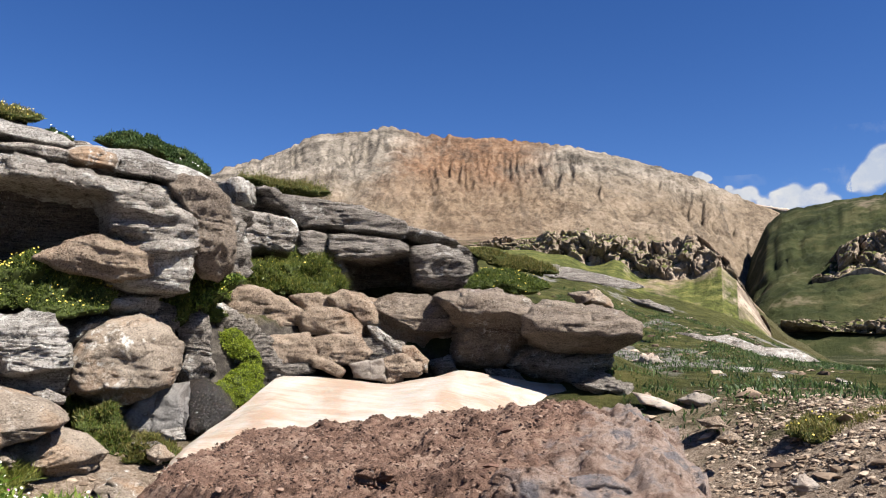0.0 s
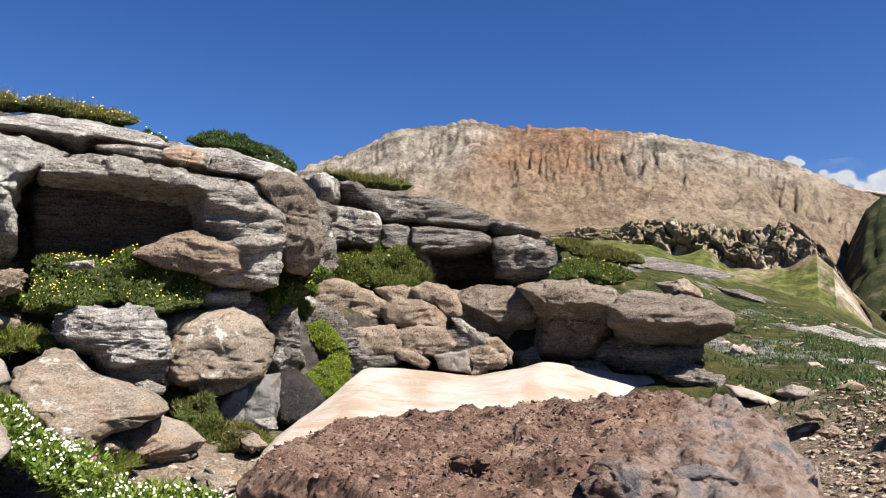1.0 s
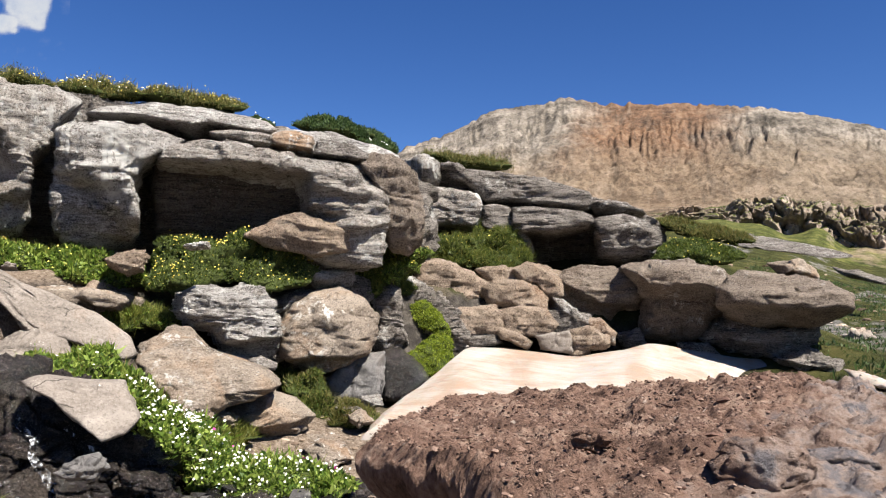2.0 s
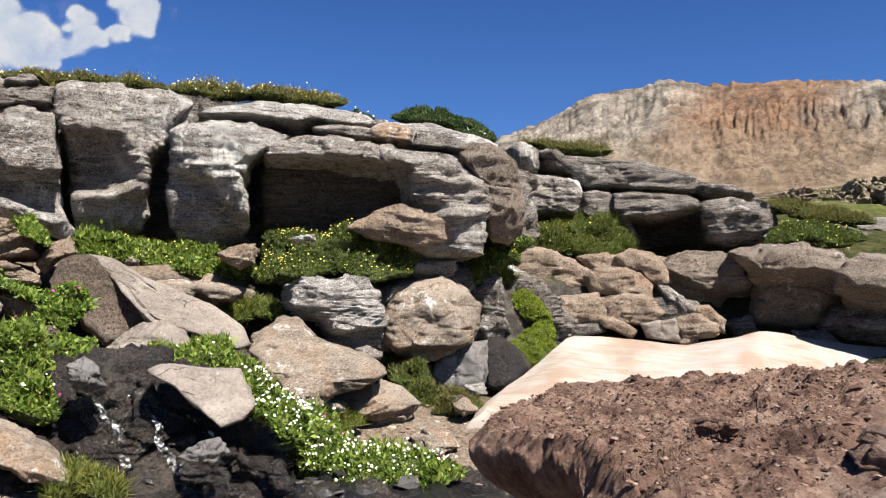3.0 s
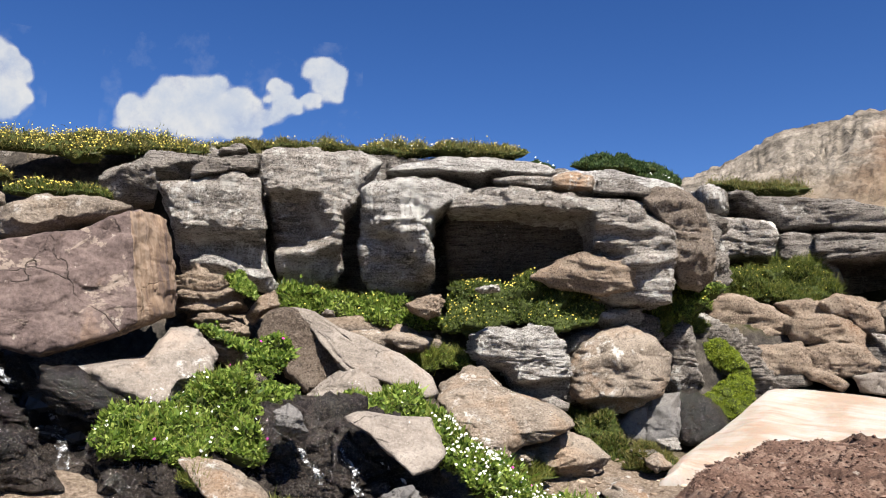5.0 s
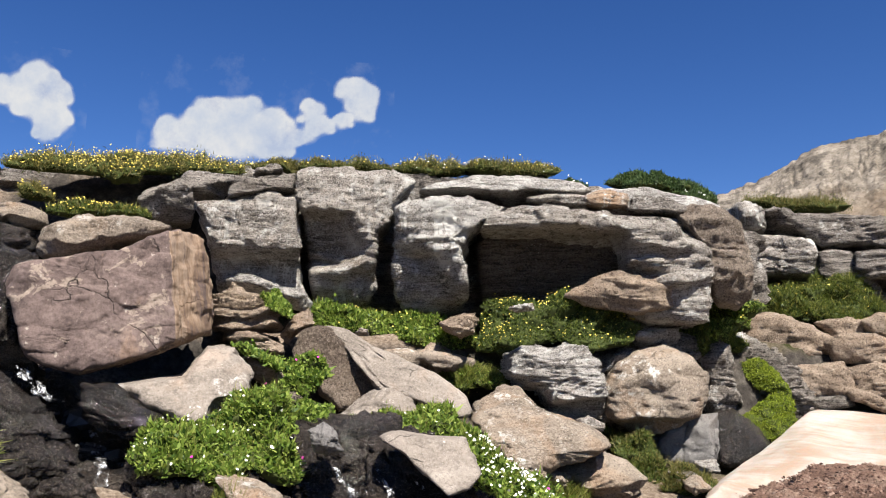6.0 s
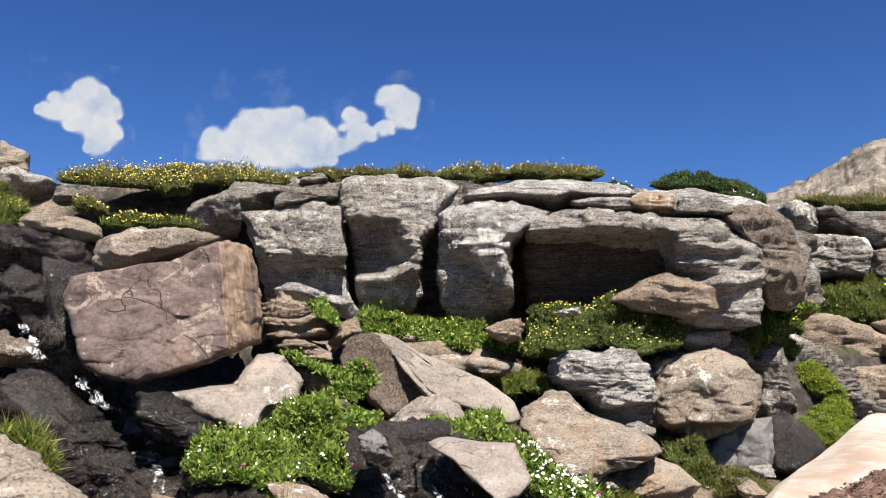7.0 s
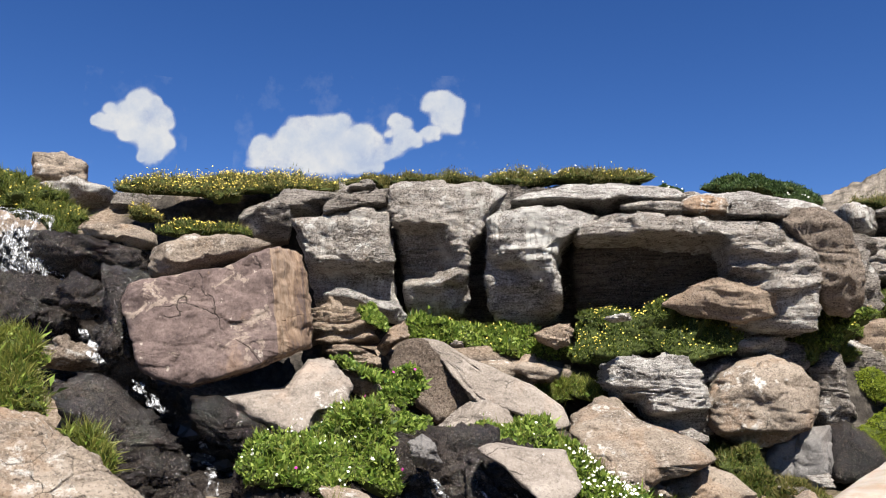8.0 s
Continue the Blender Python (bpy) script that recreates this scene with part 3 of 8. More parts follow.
def mountain(name, ridge, near, far, material, label, feet, rugged, gully, seed, step, columns=360, rows=130):
    verts, faces = [], []
    a0, a1 = ridge[0][0], ridge[-1][0]
    for j in range(rows + 1):
        k = j / rows
        for i in range(columns + 1):
            az = a0 + (a1 - a0) * i / columns
            el = lerp_table(ridge, az)[0]
            d1 = far * (1 + 0.06 * math.sin(radians(az) * 5 + seed))
            top = 1.6 + d1 * math.tan(radians(el))
            # a gentle apron out to step metres, then the steep face
            low = lerp_table(feet, az)[0]
            if k < 0.2:
                d = near + (step - near) * k / 0.2
                z = 1.6 + d * math.tan(radians(low + 0.6 * k / 0.2))
            else:
                kk = (k - 0.2) / 0.8
                foot = 1.6 + step * math.tan(radians(low + 0.6))
                d = step + (d1 - step) * kk
                z = foot + (top - foot) * kk ** 0.95
            x, y = d * math.sin(radians(az)), d * math.cos(radians(az))
            fade = math.sin(math.pi * min(1, k * 1.02)) ** 0.6 * (0.35 + 0.65 * smooth(0.15, 0.4, k))
            g = noise.noise(Vector((az * gully + 1.2 * noise.noise(Vector((az * 0.5, k * 4, seed))), k * 3.5, seed))) * smooth(0.22, 0.5, k)
            q = Vector((x * 0.03, y * 0.03, z * 0.03 + seed))
            wander = 1.1 * noise.noise(Vector((az * 0.6, k * 4, seed + 3)))
            rib = abs(noise.noise(Vector((az * gully * 2.6 + wander, k * 2.2, seed + 1)))) + 0.5 * abs(noise.noise(Vector((az * gully * 6.5 + wander, k * 5, seed + 2))))
            steep = smooth(0.45, 0.62, k) * smooth(-0.35, 0.15, noise.noise(Vector((az * 0.22 + 4, k * 2.5, seed + 6))))
            z -= rugged * 0.95 * steep * rib * min(1.0, (1 - k) * 5)
            z += fade * rugged * (0.6 * fbm(q, 6) - 0.45 * abs(g) + 0.3 * fbm(q * 4, 6) + 0.16 * fbm(q * 13, 4)) + (0.25 * rugged * fbm(Vector((az * 1.6, seed, 0)), 4) if k > 0.96 else 0)
            verts.append((x, y, z if j else -12.0))
    w = columns + 1
    for j in range(rows):
        for i in range(columns):
            faces.append((j * w + i, j * w + i + 1, (j + 1) * w + i + 1, (j + 1) * w + i))
    return tagged(mesh_object(name, verts, faces, material), label, "mountain", kind="structure")


mountain("mountain", RIDGE, 62, 430, MOUNTAIN, "bare rust and grey mountain with scree and gullies", [(-40, 6), (0, 7.3), (5, 7.5), (10, 7.3), (14, 6.4), (17, 5.6), (18.5, 4.6), (20, 2.5), (22, 0.5), (26, -2)], 7.0, 0.7, 3.0, 320, 560, 190)
mountain("green_hill", [(17.4, -1.5), (18.8, 3.0), (20.0, 6.2), (21.0, 8.2), (21.9, 9.0), (23, 9.25), (25, 9.5), (28.2, 9.8), (33, 10.6), (45, 12), (70, 11), (100, 8)], 75, 360, HILL, "steep dark green hillside with rock bands", [(18, -2), (20, -1), (100, -1)], 4.0, 0.8, 8.0, 180)


# ---- crags on the far slopes ----
def crag_material():
    """Jointed brown-grey rock where it is steep, pinkish scree and thin turf where it lies back."""
    m = Nodes("crag_and_scree")
    nz = m.node("ShaderNodeSeparateXYZ", Vector=m.geo.outputs["Normal"])
    rock_col = m.ramp(m.noise(1.0, 9, 0.72, m.place(0.5, 0.5, 0.25), 0.5), (0.36, (0.1, 0.078, 0.062)), (0.5, (0.31, 0.245, 0.19)), (0.64, (0.52, 0.43, 0.345)))
    col = m.mix(m.math("MULTIPLY", m.ramp(m.noise(1.7, 6, 0.75), (0.34, 1.0), (0.46, 0.0)), 0.7), rock_col, (0.045, 0.038, 0.032))
    scree = m.ramp(m.noise(1.2, 9, 0.75), (0.36, (0.17, 0.12, 0.085)), (0.52, (0.34, 0.255, 0.19)), (0.66, (0.48, 0.385, 0.3)))
    turf = m.ramp(m.noise(1.1, 9, 0.72), (0.36, (0.03, 0.038, 0.012)), (0.52, (0.09, 0.1, 0.028)), (0.66, (0.19, 0.18, 0.06)))
    low = m.mix(m.ramp(m.noise(0.09, 9, 0.66), (0.38, 0.0), (0.47, 1.0)), scree, turf)
    col = m.mix(m.ramp(m.math("ADD", nz.outputs[2], m.math("MULTIPLY", m.math("SUBTRACT", m.noise(0.6, 6), 0.5), 0.5)), (0.6, 0.0), (0.74, 1.0)), col, low)
    return m.done(col, 0.95, m.bump(m.noise(2.2, 9, 0.75), 0.9, 0.25), 0.1, 0.75)


CRAG = crag_material()


def crag_wall(label, top, low, foot, near, face, rear, rib, seed, columns=520, rows=110):
    """A band of jointed cliff across a slope, with its scree below and turf behind: elevations (degrees) by heading for the cliff's top, its base and the scree's foot,
    and their distances in metres."""
    verts, faces = [], []
    a0, a1 = top[0][0], top[-1][0]
    pts, push = [], []
    for j in range(rows + 1):
        k = j / rows
        for i in range(columns + 1):
            az = a0 + (a1 - a0) * i / columns
            wav = 0.4 * noise.noise(Vector((az * 0.5, seed, 0)))
            hi, lo, ft = lerp_table(top, az)[0], lerp_table(low, az)[0], lerp_table(foot, az)[0]
            lo = min(lo + wav * (hi - lo), hi - 0.05)
            hi = hi + 0.12 * (hi - lo) * noise.noise(Vector((az * 2.4, seed, 5)))
            z0, z1, z2 = 1.6 + near * math.tan(radians(ft)), 1.6 + face * math.tan(radians(lo)), 1.6 + (face * 1.045) * math.tan(radians(hi))
            if k < 0.3:
                c = k / 0.3
                d, z, steep = near + (face - near) * c, z0 + (z1 - z0) * c, 0.12
            elif k < 0.82:
                c = (k - 0.3) / 0.52
                d, z, steep = face * (1 + 0.045 * c), z1 + (z2 - z1) * c, 1.0
            else:
                c = (k - 0.82) / 0.18
                d = face * 1.045 + (rear - face * 1.045) * c
                z, steep = z2 + c * (d - face * 1.045) * math.tan(radians(hi + 0.1)) * 0.95, 0.15
            pts.append((az, d, z))
            push.append(steep * smooth(0.29, 0.36, k) * smooth(0.9, 0.8, k) + 0.03)
    p = np.array(pts)
    x, y, z = p[:, 1] * np.sin(np.radians(p[:, 0])), p[:, 1] * np.cos(np.radians(p[:, 0])), p[:, 2]
    q = np.stack([x, y, z], 1) / rib
    warp = q + 0.25 * np.stack([field_noise(q * 0.8 + 7 * a, a + seed) for a in range(3)], 1)
    d1, d2, tone = field_cells(warp * (0.55, 0.55, 0.24), seed)
    e1, e2, tone2 = field_cells(warp * (1.5, 1.5, 0.9), seed + 3)
    t = 1.7 * (tone - 0.4) - 0.6 * np.exp(-(d2 - d1) / 0.08) + 0.8 * (tone2 - 0.5) - 0.25 * np.exp(-(e2 - e1) / 0.07) + 1.2 * field_fbm(q * 0.35, 6, seed)
    t = t * rib * np.array(push)
    x, y = x - t * np.sin(np.radians(p[:, 0])), y - t * np.cos(np.radians(p[:, 0]))
    z = z + 0.25 * t
    w = columns + 1
    for j in range(rows):
        for i in range(columns):
            faces.append((j * w + i, j * w + i + 1, (j + 1) * w + i + 1, (j + 1) * w + i))
    return tagged(mesh_object("crag_wall", np.stack([x, y, z], 1).tolist(), faces, CRAG), label, "cliff", kind="structure")


crag_wall("grey-brown jointed crags on the lower mountainside, with pinkish scree", [(0.5, 7.5), (2.6, 7.8), (5, 7.95), (7.5, 8.25), (9.5, 8.2), (11.5, 7.9), (13, 7.5), (15.2, 7.6), (16.8, 7.7), (18.0, 6.4), (19.0, 4.8), (20.0, 3.0), (21.0, 1.0)], [(0.5, 7.3), (2.6, 7.2), (5, 6.9), (7.5, 6.5), (9.5, 6.1), (11.5, 5.5), (13, 5.0), (15.2, 4.6), (16.8, 4.9), (18.0, 5.6), (19.0, 4.6), (20.0, 2.9), (21.0, 0.9)], [(0.5, 6.6), (5, 6.2), (9.5, 5.0), (13, 3.2), (16, 2.2), (18.5, 1.2), (20.0, 0.7), (21.0, 0.5)], 52, 59, 78, 0.85, 4)
crag_wall("dark brown jointed cliffs on the green hillside", [(23.6, 4.6), (24.6, 5.6), (25.5, 6.8), (27, 7.5), (29, 7.7), (33, 8.2), (40, 8.2)], [(23.6, 4.5), (24.6, 4.8), (25.5, 5.0), (27, 4.9), (29, 4.5), (33, 4.2), (40, 4.2)], [(23.6, 4.0), (26, 3.3), (29, 2.9), (40, 2.8)], 236, 233, 300, 3.2, 24, 420)
crag_wall("low dark rock band on the green hillside", [(21.6, 1.7), (23, 2.0), (25, 1.7), (28, 1.9), (31, 1.6), (40, 1.8)], [(21.6, 1.5), (23, 1.2), (25, 1.1), (28, 0.9), (31, 1.0), (40, 0.9)], [(21.6, 1.1), (40, 0.4)], 192, 188, 212, 2.2, 34, 420, 60)


# ---- the rocks: outline as (right, up) in metres about the middle ----
rock("sandstone_block", "rounded pink-tan sandstone block with a smooth top", (-3.47, 13.83, 2.24), 13.6, [(-0.66, 0.23), (-0.51, 0.42), (0.0, 0.36), (0.41, 0.2), (0.7, -0.03), (0.72, -0.21), (0.4, -0.32), (0.18, -0.41), (-0.32, -0.31), (-0.59, -0.03)], 0.8, PINK, p=7, strata=0.02, chips=0.02, group="sandstone blocks in the rock pile")
rock("sandstone_block", "tan sandstone block in the rock pile", (-2.33, 13.95, 2.03), 9.0, [(-0.61, 0.12), (-0.38, 0.25), (0.15, 0.29), (0.42, 0.13), (0.59, -0.08), (0.53, -0.25), (0.04, -0.24), (-0.49, -0.19)], 0.7, PINK, p=7, strata=0.02, chips=0.02, group="sandstone blocks in the rock pile")
rock("sandstone_block", "pink sandstone slab leaning in the rock pile", (-1.91, 14.31, 2.31), 7.1, [(-0.52, 0.18), (-0.23, 0.33), (0.16, 0.22), (0.36, 0.02), (0.39, -0.25), (0.27, -0.42), (0.12, -0.37), (-0.08, -0.1), (-0.38, -0.04)], 0.7, PINK, p=7, strata=0.02, chips=0.02, group="sandstone blocks in the rock pile")
rock("sandstone_block", "tan bedded sandstone block above the snow", (-2.11, 13.78, 1.59), 8.2, [(-0.56, 0.18), (-0.07, 0.29), (0.37, 0.21), (0.55, -0.05), (0.45, -0.24), (-0.1, -0.27), (-0.46, -0.18)], 0.7, PINK, p=7, strata=0.02, chips=0.02, group="sandstone blocks in the rock pile")
rock("sandstone_block", "brown bedded sandstone block beside wet moss", (-2.96, 13.43, 1.58), 11.9, [(-0.55, 0.08), (-0.24, 0.23), (0.36, 0.28), (0.5, 0.01), (0.45, -0.21), (-0.07, -0.27), (-0.5, -0.17)], 0.7, PINK, p=7, strata=0.02, chips=0.02, group="sandstone blocks in the rock pile")
rock("sandstone_block", "grey-brown block between the sandstone and the round boulder", (-1.43, 14.06, 1.59), 5.3, [(-0.42, 0.18), (-0.01, 0.27), (0.38, 0.11), (0.47, -0.12), (0.06, -0.2), (-0.24, -0.3)], 0.6, DARK, p=7, strata=0.04, group="sandstone blocks in the rock pile")
rock("thin_slab", "thin pale slab leaning in the rock pile", (-1.29, 13.67, 1.74), 4.8, [(-0.34, 0.26), (-0.15, 0.23), (0.27, -0.1), (0.32, -0.23), (0.12, -0.22), (-0.21, 0.04)], 0.25, GREY, p=5)
rock("grey_block", "square grey-pink block at the edge of the snow", (-1.52, 13.35, 1.24), 6.0, [(-0.34, 0.11), (0.21, 0.2), (0.27, -0.2), (-0.25, -0.12)], 0.4, PALE, p=8, cuts=5)
rock("sandstone_block", "small brown block at the edge of the snow", (-1.03, 13.59, 1.26), 3.8, [(-0.34, 0.15), (0.03, 0.25), (0.35, 0.11), (0.37, -0.1), (0.01, -0.2), (-0.28, -0.27)], 0.5, PINK, p=6, group="sandstone blocks in the rock pile")
rock("sandstone_block", "brown block beside the round boulders", (-0.81, 13.91, 1.45), 2.8, [(-0.34, 0.19), (-0.01, 0.2), (0.24, -0.04), (0.22, -0.27), (0.02, -0.19), (-0.21, 0.02)], 0.4, PINK, p=7, strata=0.02, chips=0.02, group="sandstone blocks in the rock pile")
rock("sandstone_block", "flat brown stone at the edge of the snow", (-2.23, 13.26, 1.31), 9.0, [(-0.32, 0.2), (0.03, 0.12), (0.33, -0.07), (0.23, -0.2), (-0.24, -0.02)], 0.4, PINK, p=7, strata=0.02, chips=0.02, group="sandstone blocks in the rock pile")
rock("sandstone_block", "flat brown rock under the turf ledge", (-2.62, 14.31, 2.4), 9.9, [(-0.5, 0.11), (0.01, 0.18), (0.45, 0.08), (0.34, -0.15), (-0.21, -0.18)], 0.6, PINK, p=7, strata=0.02, chips=0.02, group="sandstone blocks in the rock pile")
rock("sandstone_block", "dark brown rock wedged beside the sandstone", (-3.4, 13.74, 1.81), 13.4, [(-0.57, 0.15), (0.14, 0.05), (0.49, 0.13), (0.69, 0.01), (0.13, -0.08), (-0.17, -0.17), (-0.42, -0.08)], 0.5, DARK, p=7, strata=0.05, group="sandstone blocks in the rock pile")
rock("sandstone_block", "brown wet rock at the tip of the snow", (-3.0, 13.21, 1.19), 12.3, [(-0.47, 0.21), (0.01, 0.19), (0.49, 0.23), (0.57, 0.01), (0.24, -0.03), (0.04, -0.29), (-0.3, -0.34), (-0.38, -0.03)], 0.5, DARK, p=7, strata=0.05, group="sandstone blocks in the rock pile")
rock("small_boulder", "small flat grey stone in the turf under the overhang", (-5.28, 8.48, 2.46), 31.4, [(-0.2, -0.01), (-0.02, 0.06), (0.14, 0.05), (0.16, -0.03), (-0.09, -0.06)], 0.2, GREY)
rock("small_boulder", "dark reddish rock in the turf under the cliff", (-6.22, 8.45, 2.26), 35.8, [(-0.26, 0.03), (-0.06, 0.12), (0.18, 0.15), (0.19, -0.1), (0.02, -0.16), (-0.19, -0.08)], 0.3, PINK, p=5)
rock("small_boulder", "pale little stone in the leafy bank", (-7.0, 7.42, 2.16), 42.9, [(-0.1, -0.0), (-0.03, 0.05), (0.07, 0.04), (0.09, -0.04), (-0.06, -0.05)], 0.12, PALE)
rock("small_boulder", "rusty brown stone below the turf bank", (-6.31, 8.14, 1.81), 37.3, [(-0.31, 0.02), (-0.18, 0.13), (0.14, 0.1), (0.28, 0.0), (0.21, -0.14), (-0.11, -0.1)], 0.3, TAN, p=5)
rock("small_boulder", "grey stone wedged between the tan slab and the boulder", (-4.44, 8.6, 1.07), 26.7, [(-0.19, 0.05), (-0.02, 0.09), (0.18, 0.0), (0.15, -0.09), (-0.12, -0.05)], 0.2, GREY)
rock("small_boulder", "dark slate stone at the foot of the damp block", (-3.62, 9.29, 0.49), 20.7, [(-0.18, 0.03), (0.0, 0.12), (0.17, 0.03), (0.14, -0.08), (-0.1, -0.1)], 0.2, DARK)
rock("flat_slab", "small tan stone beside the flat slab", (-4.51, 7.88, 0.51), 29.1, [(-0.18, 0.06), (-0.08, 0.11), (0.11, 0.04), (0.17, -0.08), (-0.02, -0.1)], 0.2, TAN)
rock("flat_slab", "tan slab half hidden in the flowers", (-3.42, 8.18, 0.16), 22.0, [(-0.29, 0.06), (-0.11, 0.13), (0.19, 0.09), (0.28, -0.05), (0.1, -0.13), (-0.17, -0.1)], 0.3, TAN, lean=1.0)
rock("small_boulder", "dark rock in the gap beside the marsh plants", (-6.35, 5.67, 1.36), 47.8, [(-0.11, 0.07), (0.02, 0.1), (0.12, 0.01), (0.05, -0.1), (-0.08, -0.07)], 0.2, SHADE_BROWN)
rock("stream_rock", "smooth grey rock at the stream's edge", (-5.33, 5.15, 1.04), 45.4, [(-0.14, 0.07), (-0.02, 0.14), (0.09, 0.07), (0.14, -0.09), (0.01, -0.12), (-0.09, -0.07)], 0.2, DAMP)
rock("stream_rock", "smooth dark grey rock standing in the stream", (-4.04, 5.09, 0.51), 37.6, [(-0.17, -0.01), (-0.06, 0.07), (0.09, 0.1), (0.16, 0.0), (0.07, -0.08), (-0.1, -0.08)], 0.2, DAMP)
rock("stream_rock", "dark bank rock under the pale slab", (-7.14, 4.26, 1.26), 58.0, [(-0.39, 0.27), (-0.13, 0.27), (0.16, 0.11), (0.44, -0.08), (0.49, -0.2), (0.18, -0.25), (-0.18, -0.15), (-0.4, 0.07)], 0.4, WET, p=5)
rock("cliff_block", "grey bedded cliff block with a dark hole, beside a narrow crack", (-9.42, 7.68, 3.45), 50.5, [(-0.9, 0.58), (-0.46, 0.65), (-0.05, 0.71), (0.52, 0.79), (0.56, 0.61), (0.62, 0.07), (0.67, -0.47), (0.76, -0.78), (0.67, -0.87), (0.46, -0.79), (-0.18, -0.69), (-0.52, -0.56), (-0.62, -0.0), (-0.77, 0.37)], 0.9, GREY, p=12, chips=0.03, strata=0.045, shape=[(-0.53, [(0.82, -0.25), (0.66, 0), (-0.03, 0), (-0.12, -0.2), (-0.2, -0.45), (-0.75, -0.55)]), (0.52, [(0.85, -0.25), (0.69, 0), (-0.08, 0.05), (-0.16, -0.2), (-0.24, -0.42), (-0.74, -0.5)])])
rock("cap_slab", "thin dark capping slab on the cliff top", (-9.24, 7.6, 4.29), 50.3, [(-0.52, -0.24), (-0.48, -0.05), (-0.28, 0.09), (0.08, 0.17), (0.48, 0.24), (0.49, -0.04), (0.22, -0.09), (-0.13, -0.17)], 0.7, DARK, p=8, lean=0.3)
rock("cap_slab", "small dark slab lying on the cliff top", (-9.26, 7.72, 4.6), 49.8, [(-0.21, 0.0), (0.14, 0.1), (0.23, 0.01), (0.03, -0.06), (-0.19, -0.08)], 0.5, DARK, p=7, lean=0.5)
rock("cliff_pillar", "grey cliff pillar streaked with white lichen", (-8.58, 8.72, 3.71), 44.2, [(-0.75, 0.78), (-0.55, 0.87), (0.13, 0.91), (0.68, 0.98), (0.92, 0.93), (1.06, 0.77), (0.83, 0.57), (0.7, 0.35), (0.67, 0.11), (0.52, -0.03), (0.45, -0.13), (0.44, -0.59), (0.48, -0.78), (0.4, -1.06), (0.03, -1.19), (-0.38, -1.15), (-0.5, -0.88), (-0.61, -0.19), (-0.71, 0.35), (-0.74, 0.6)], 1.0, GREY, p=12, chips=0.03, strata=0.045, shape=[(-0.86, [(1.15, -0.3), (1.0, 0), (0.24, 0.02), (0.17, -0.42), (-0.62, -0.6), (-0.72, -0.4), (-1.1, -0.6)]), (-0.1, [(1.15, -0.4), (0.95, -0.05), (0.22, 0), (0.14, -0.42), (-0.45, -0.55), (-0.58, -0.2), (-0.7, -0.45), (-1.1, -0.6)]), (0.16, [(1.1, -0.4), (0.8, -0.05), (0.1, 0.02), (-0.35, -0.3), (-0.55, -0.12), (-0.68, -0.4), (-1.1, -0.5)]), (0.4, [(1.0, -0.4), (0.75, -0.05), (-0.45, 0.02), (-0.6, -0.05), (-0.75, -0.3), (-1.1, -0.4)])])
rock("cliff_pillar", "rounded grey cliff pillar with white mineral streaks", (-7.34, 9.36, 3.39), 37.7, [(-0.56, 0.53), (-0.45, 0.69), (-0.03, 0.77), (0.52, 0.76), (0.83, 0.66), (1.0, 0.55), (0.76, 0.43), (0.59, 0.29), (0.49, 0.22), (0.43, -0.02), (0.43, -0.37), (0.47, -0.64), (0.37, -0.8), (-0.17, -0.87), (-0.49, -0.83), (-0.57, -0.58), (-0.59, -0.04)], 1.1, WHITE, p=10, chips=0.03, strata=0.035, shape=[(-0.62, [(0.8, -0.3), (0.6, -0.12), (0.3, -0.1), (0.05, -0.3), (-0.05, -0.4), (-0.9, -0.6)]), (-0.2, [(0.85, -0.3), (0.65, 0), (0.1, 0), (-0.05, -0.12), (-0.12, -0.45), (-0.9, -0.6)]), (0.2, [(0.85, -0.3), (0.65, 0), (-0.1, 0), (-0.3, -0.2), (-0.5, -0.45), (-0.9, -0.6)]), (0.42, [(0.85, -0.3), (0.6, 0), (-0.5, 0.02), (-0.65, -0.3), (-0.9, -0.45)])])
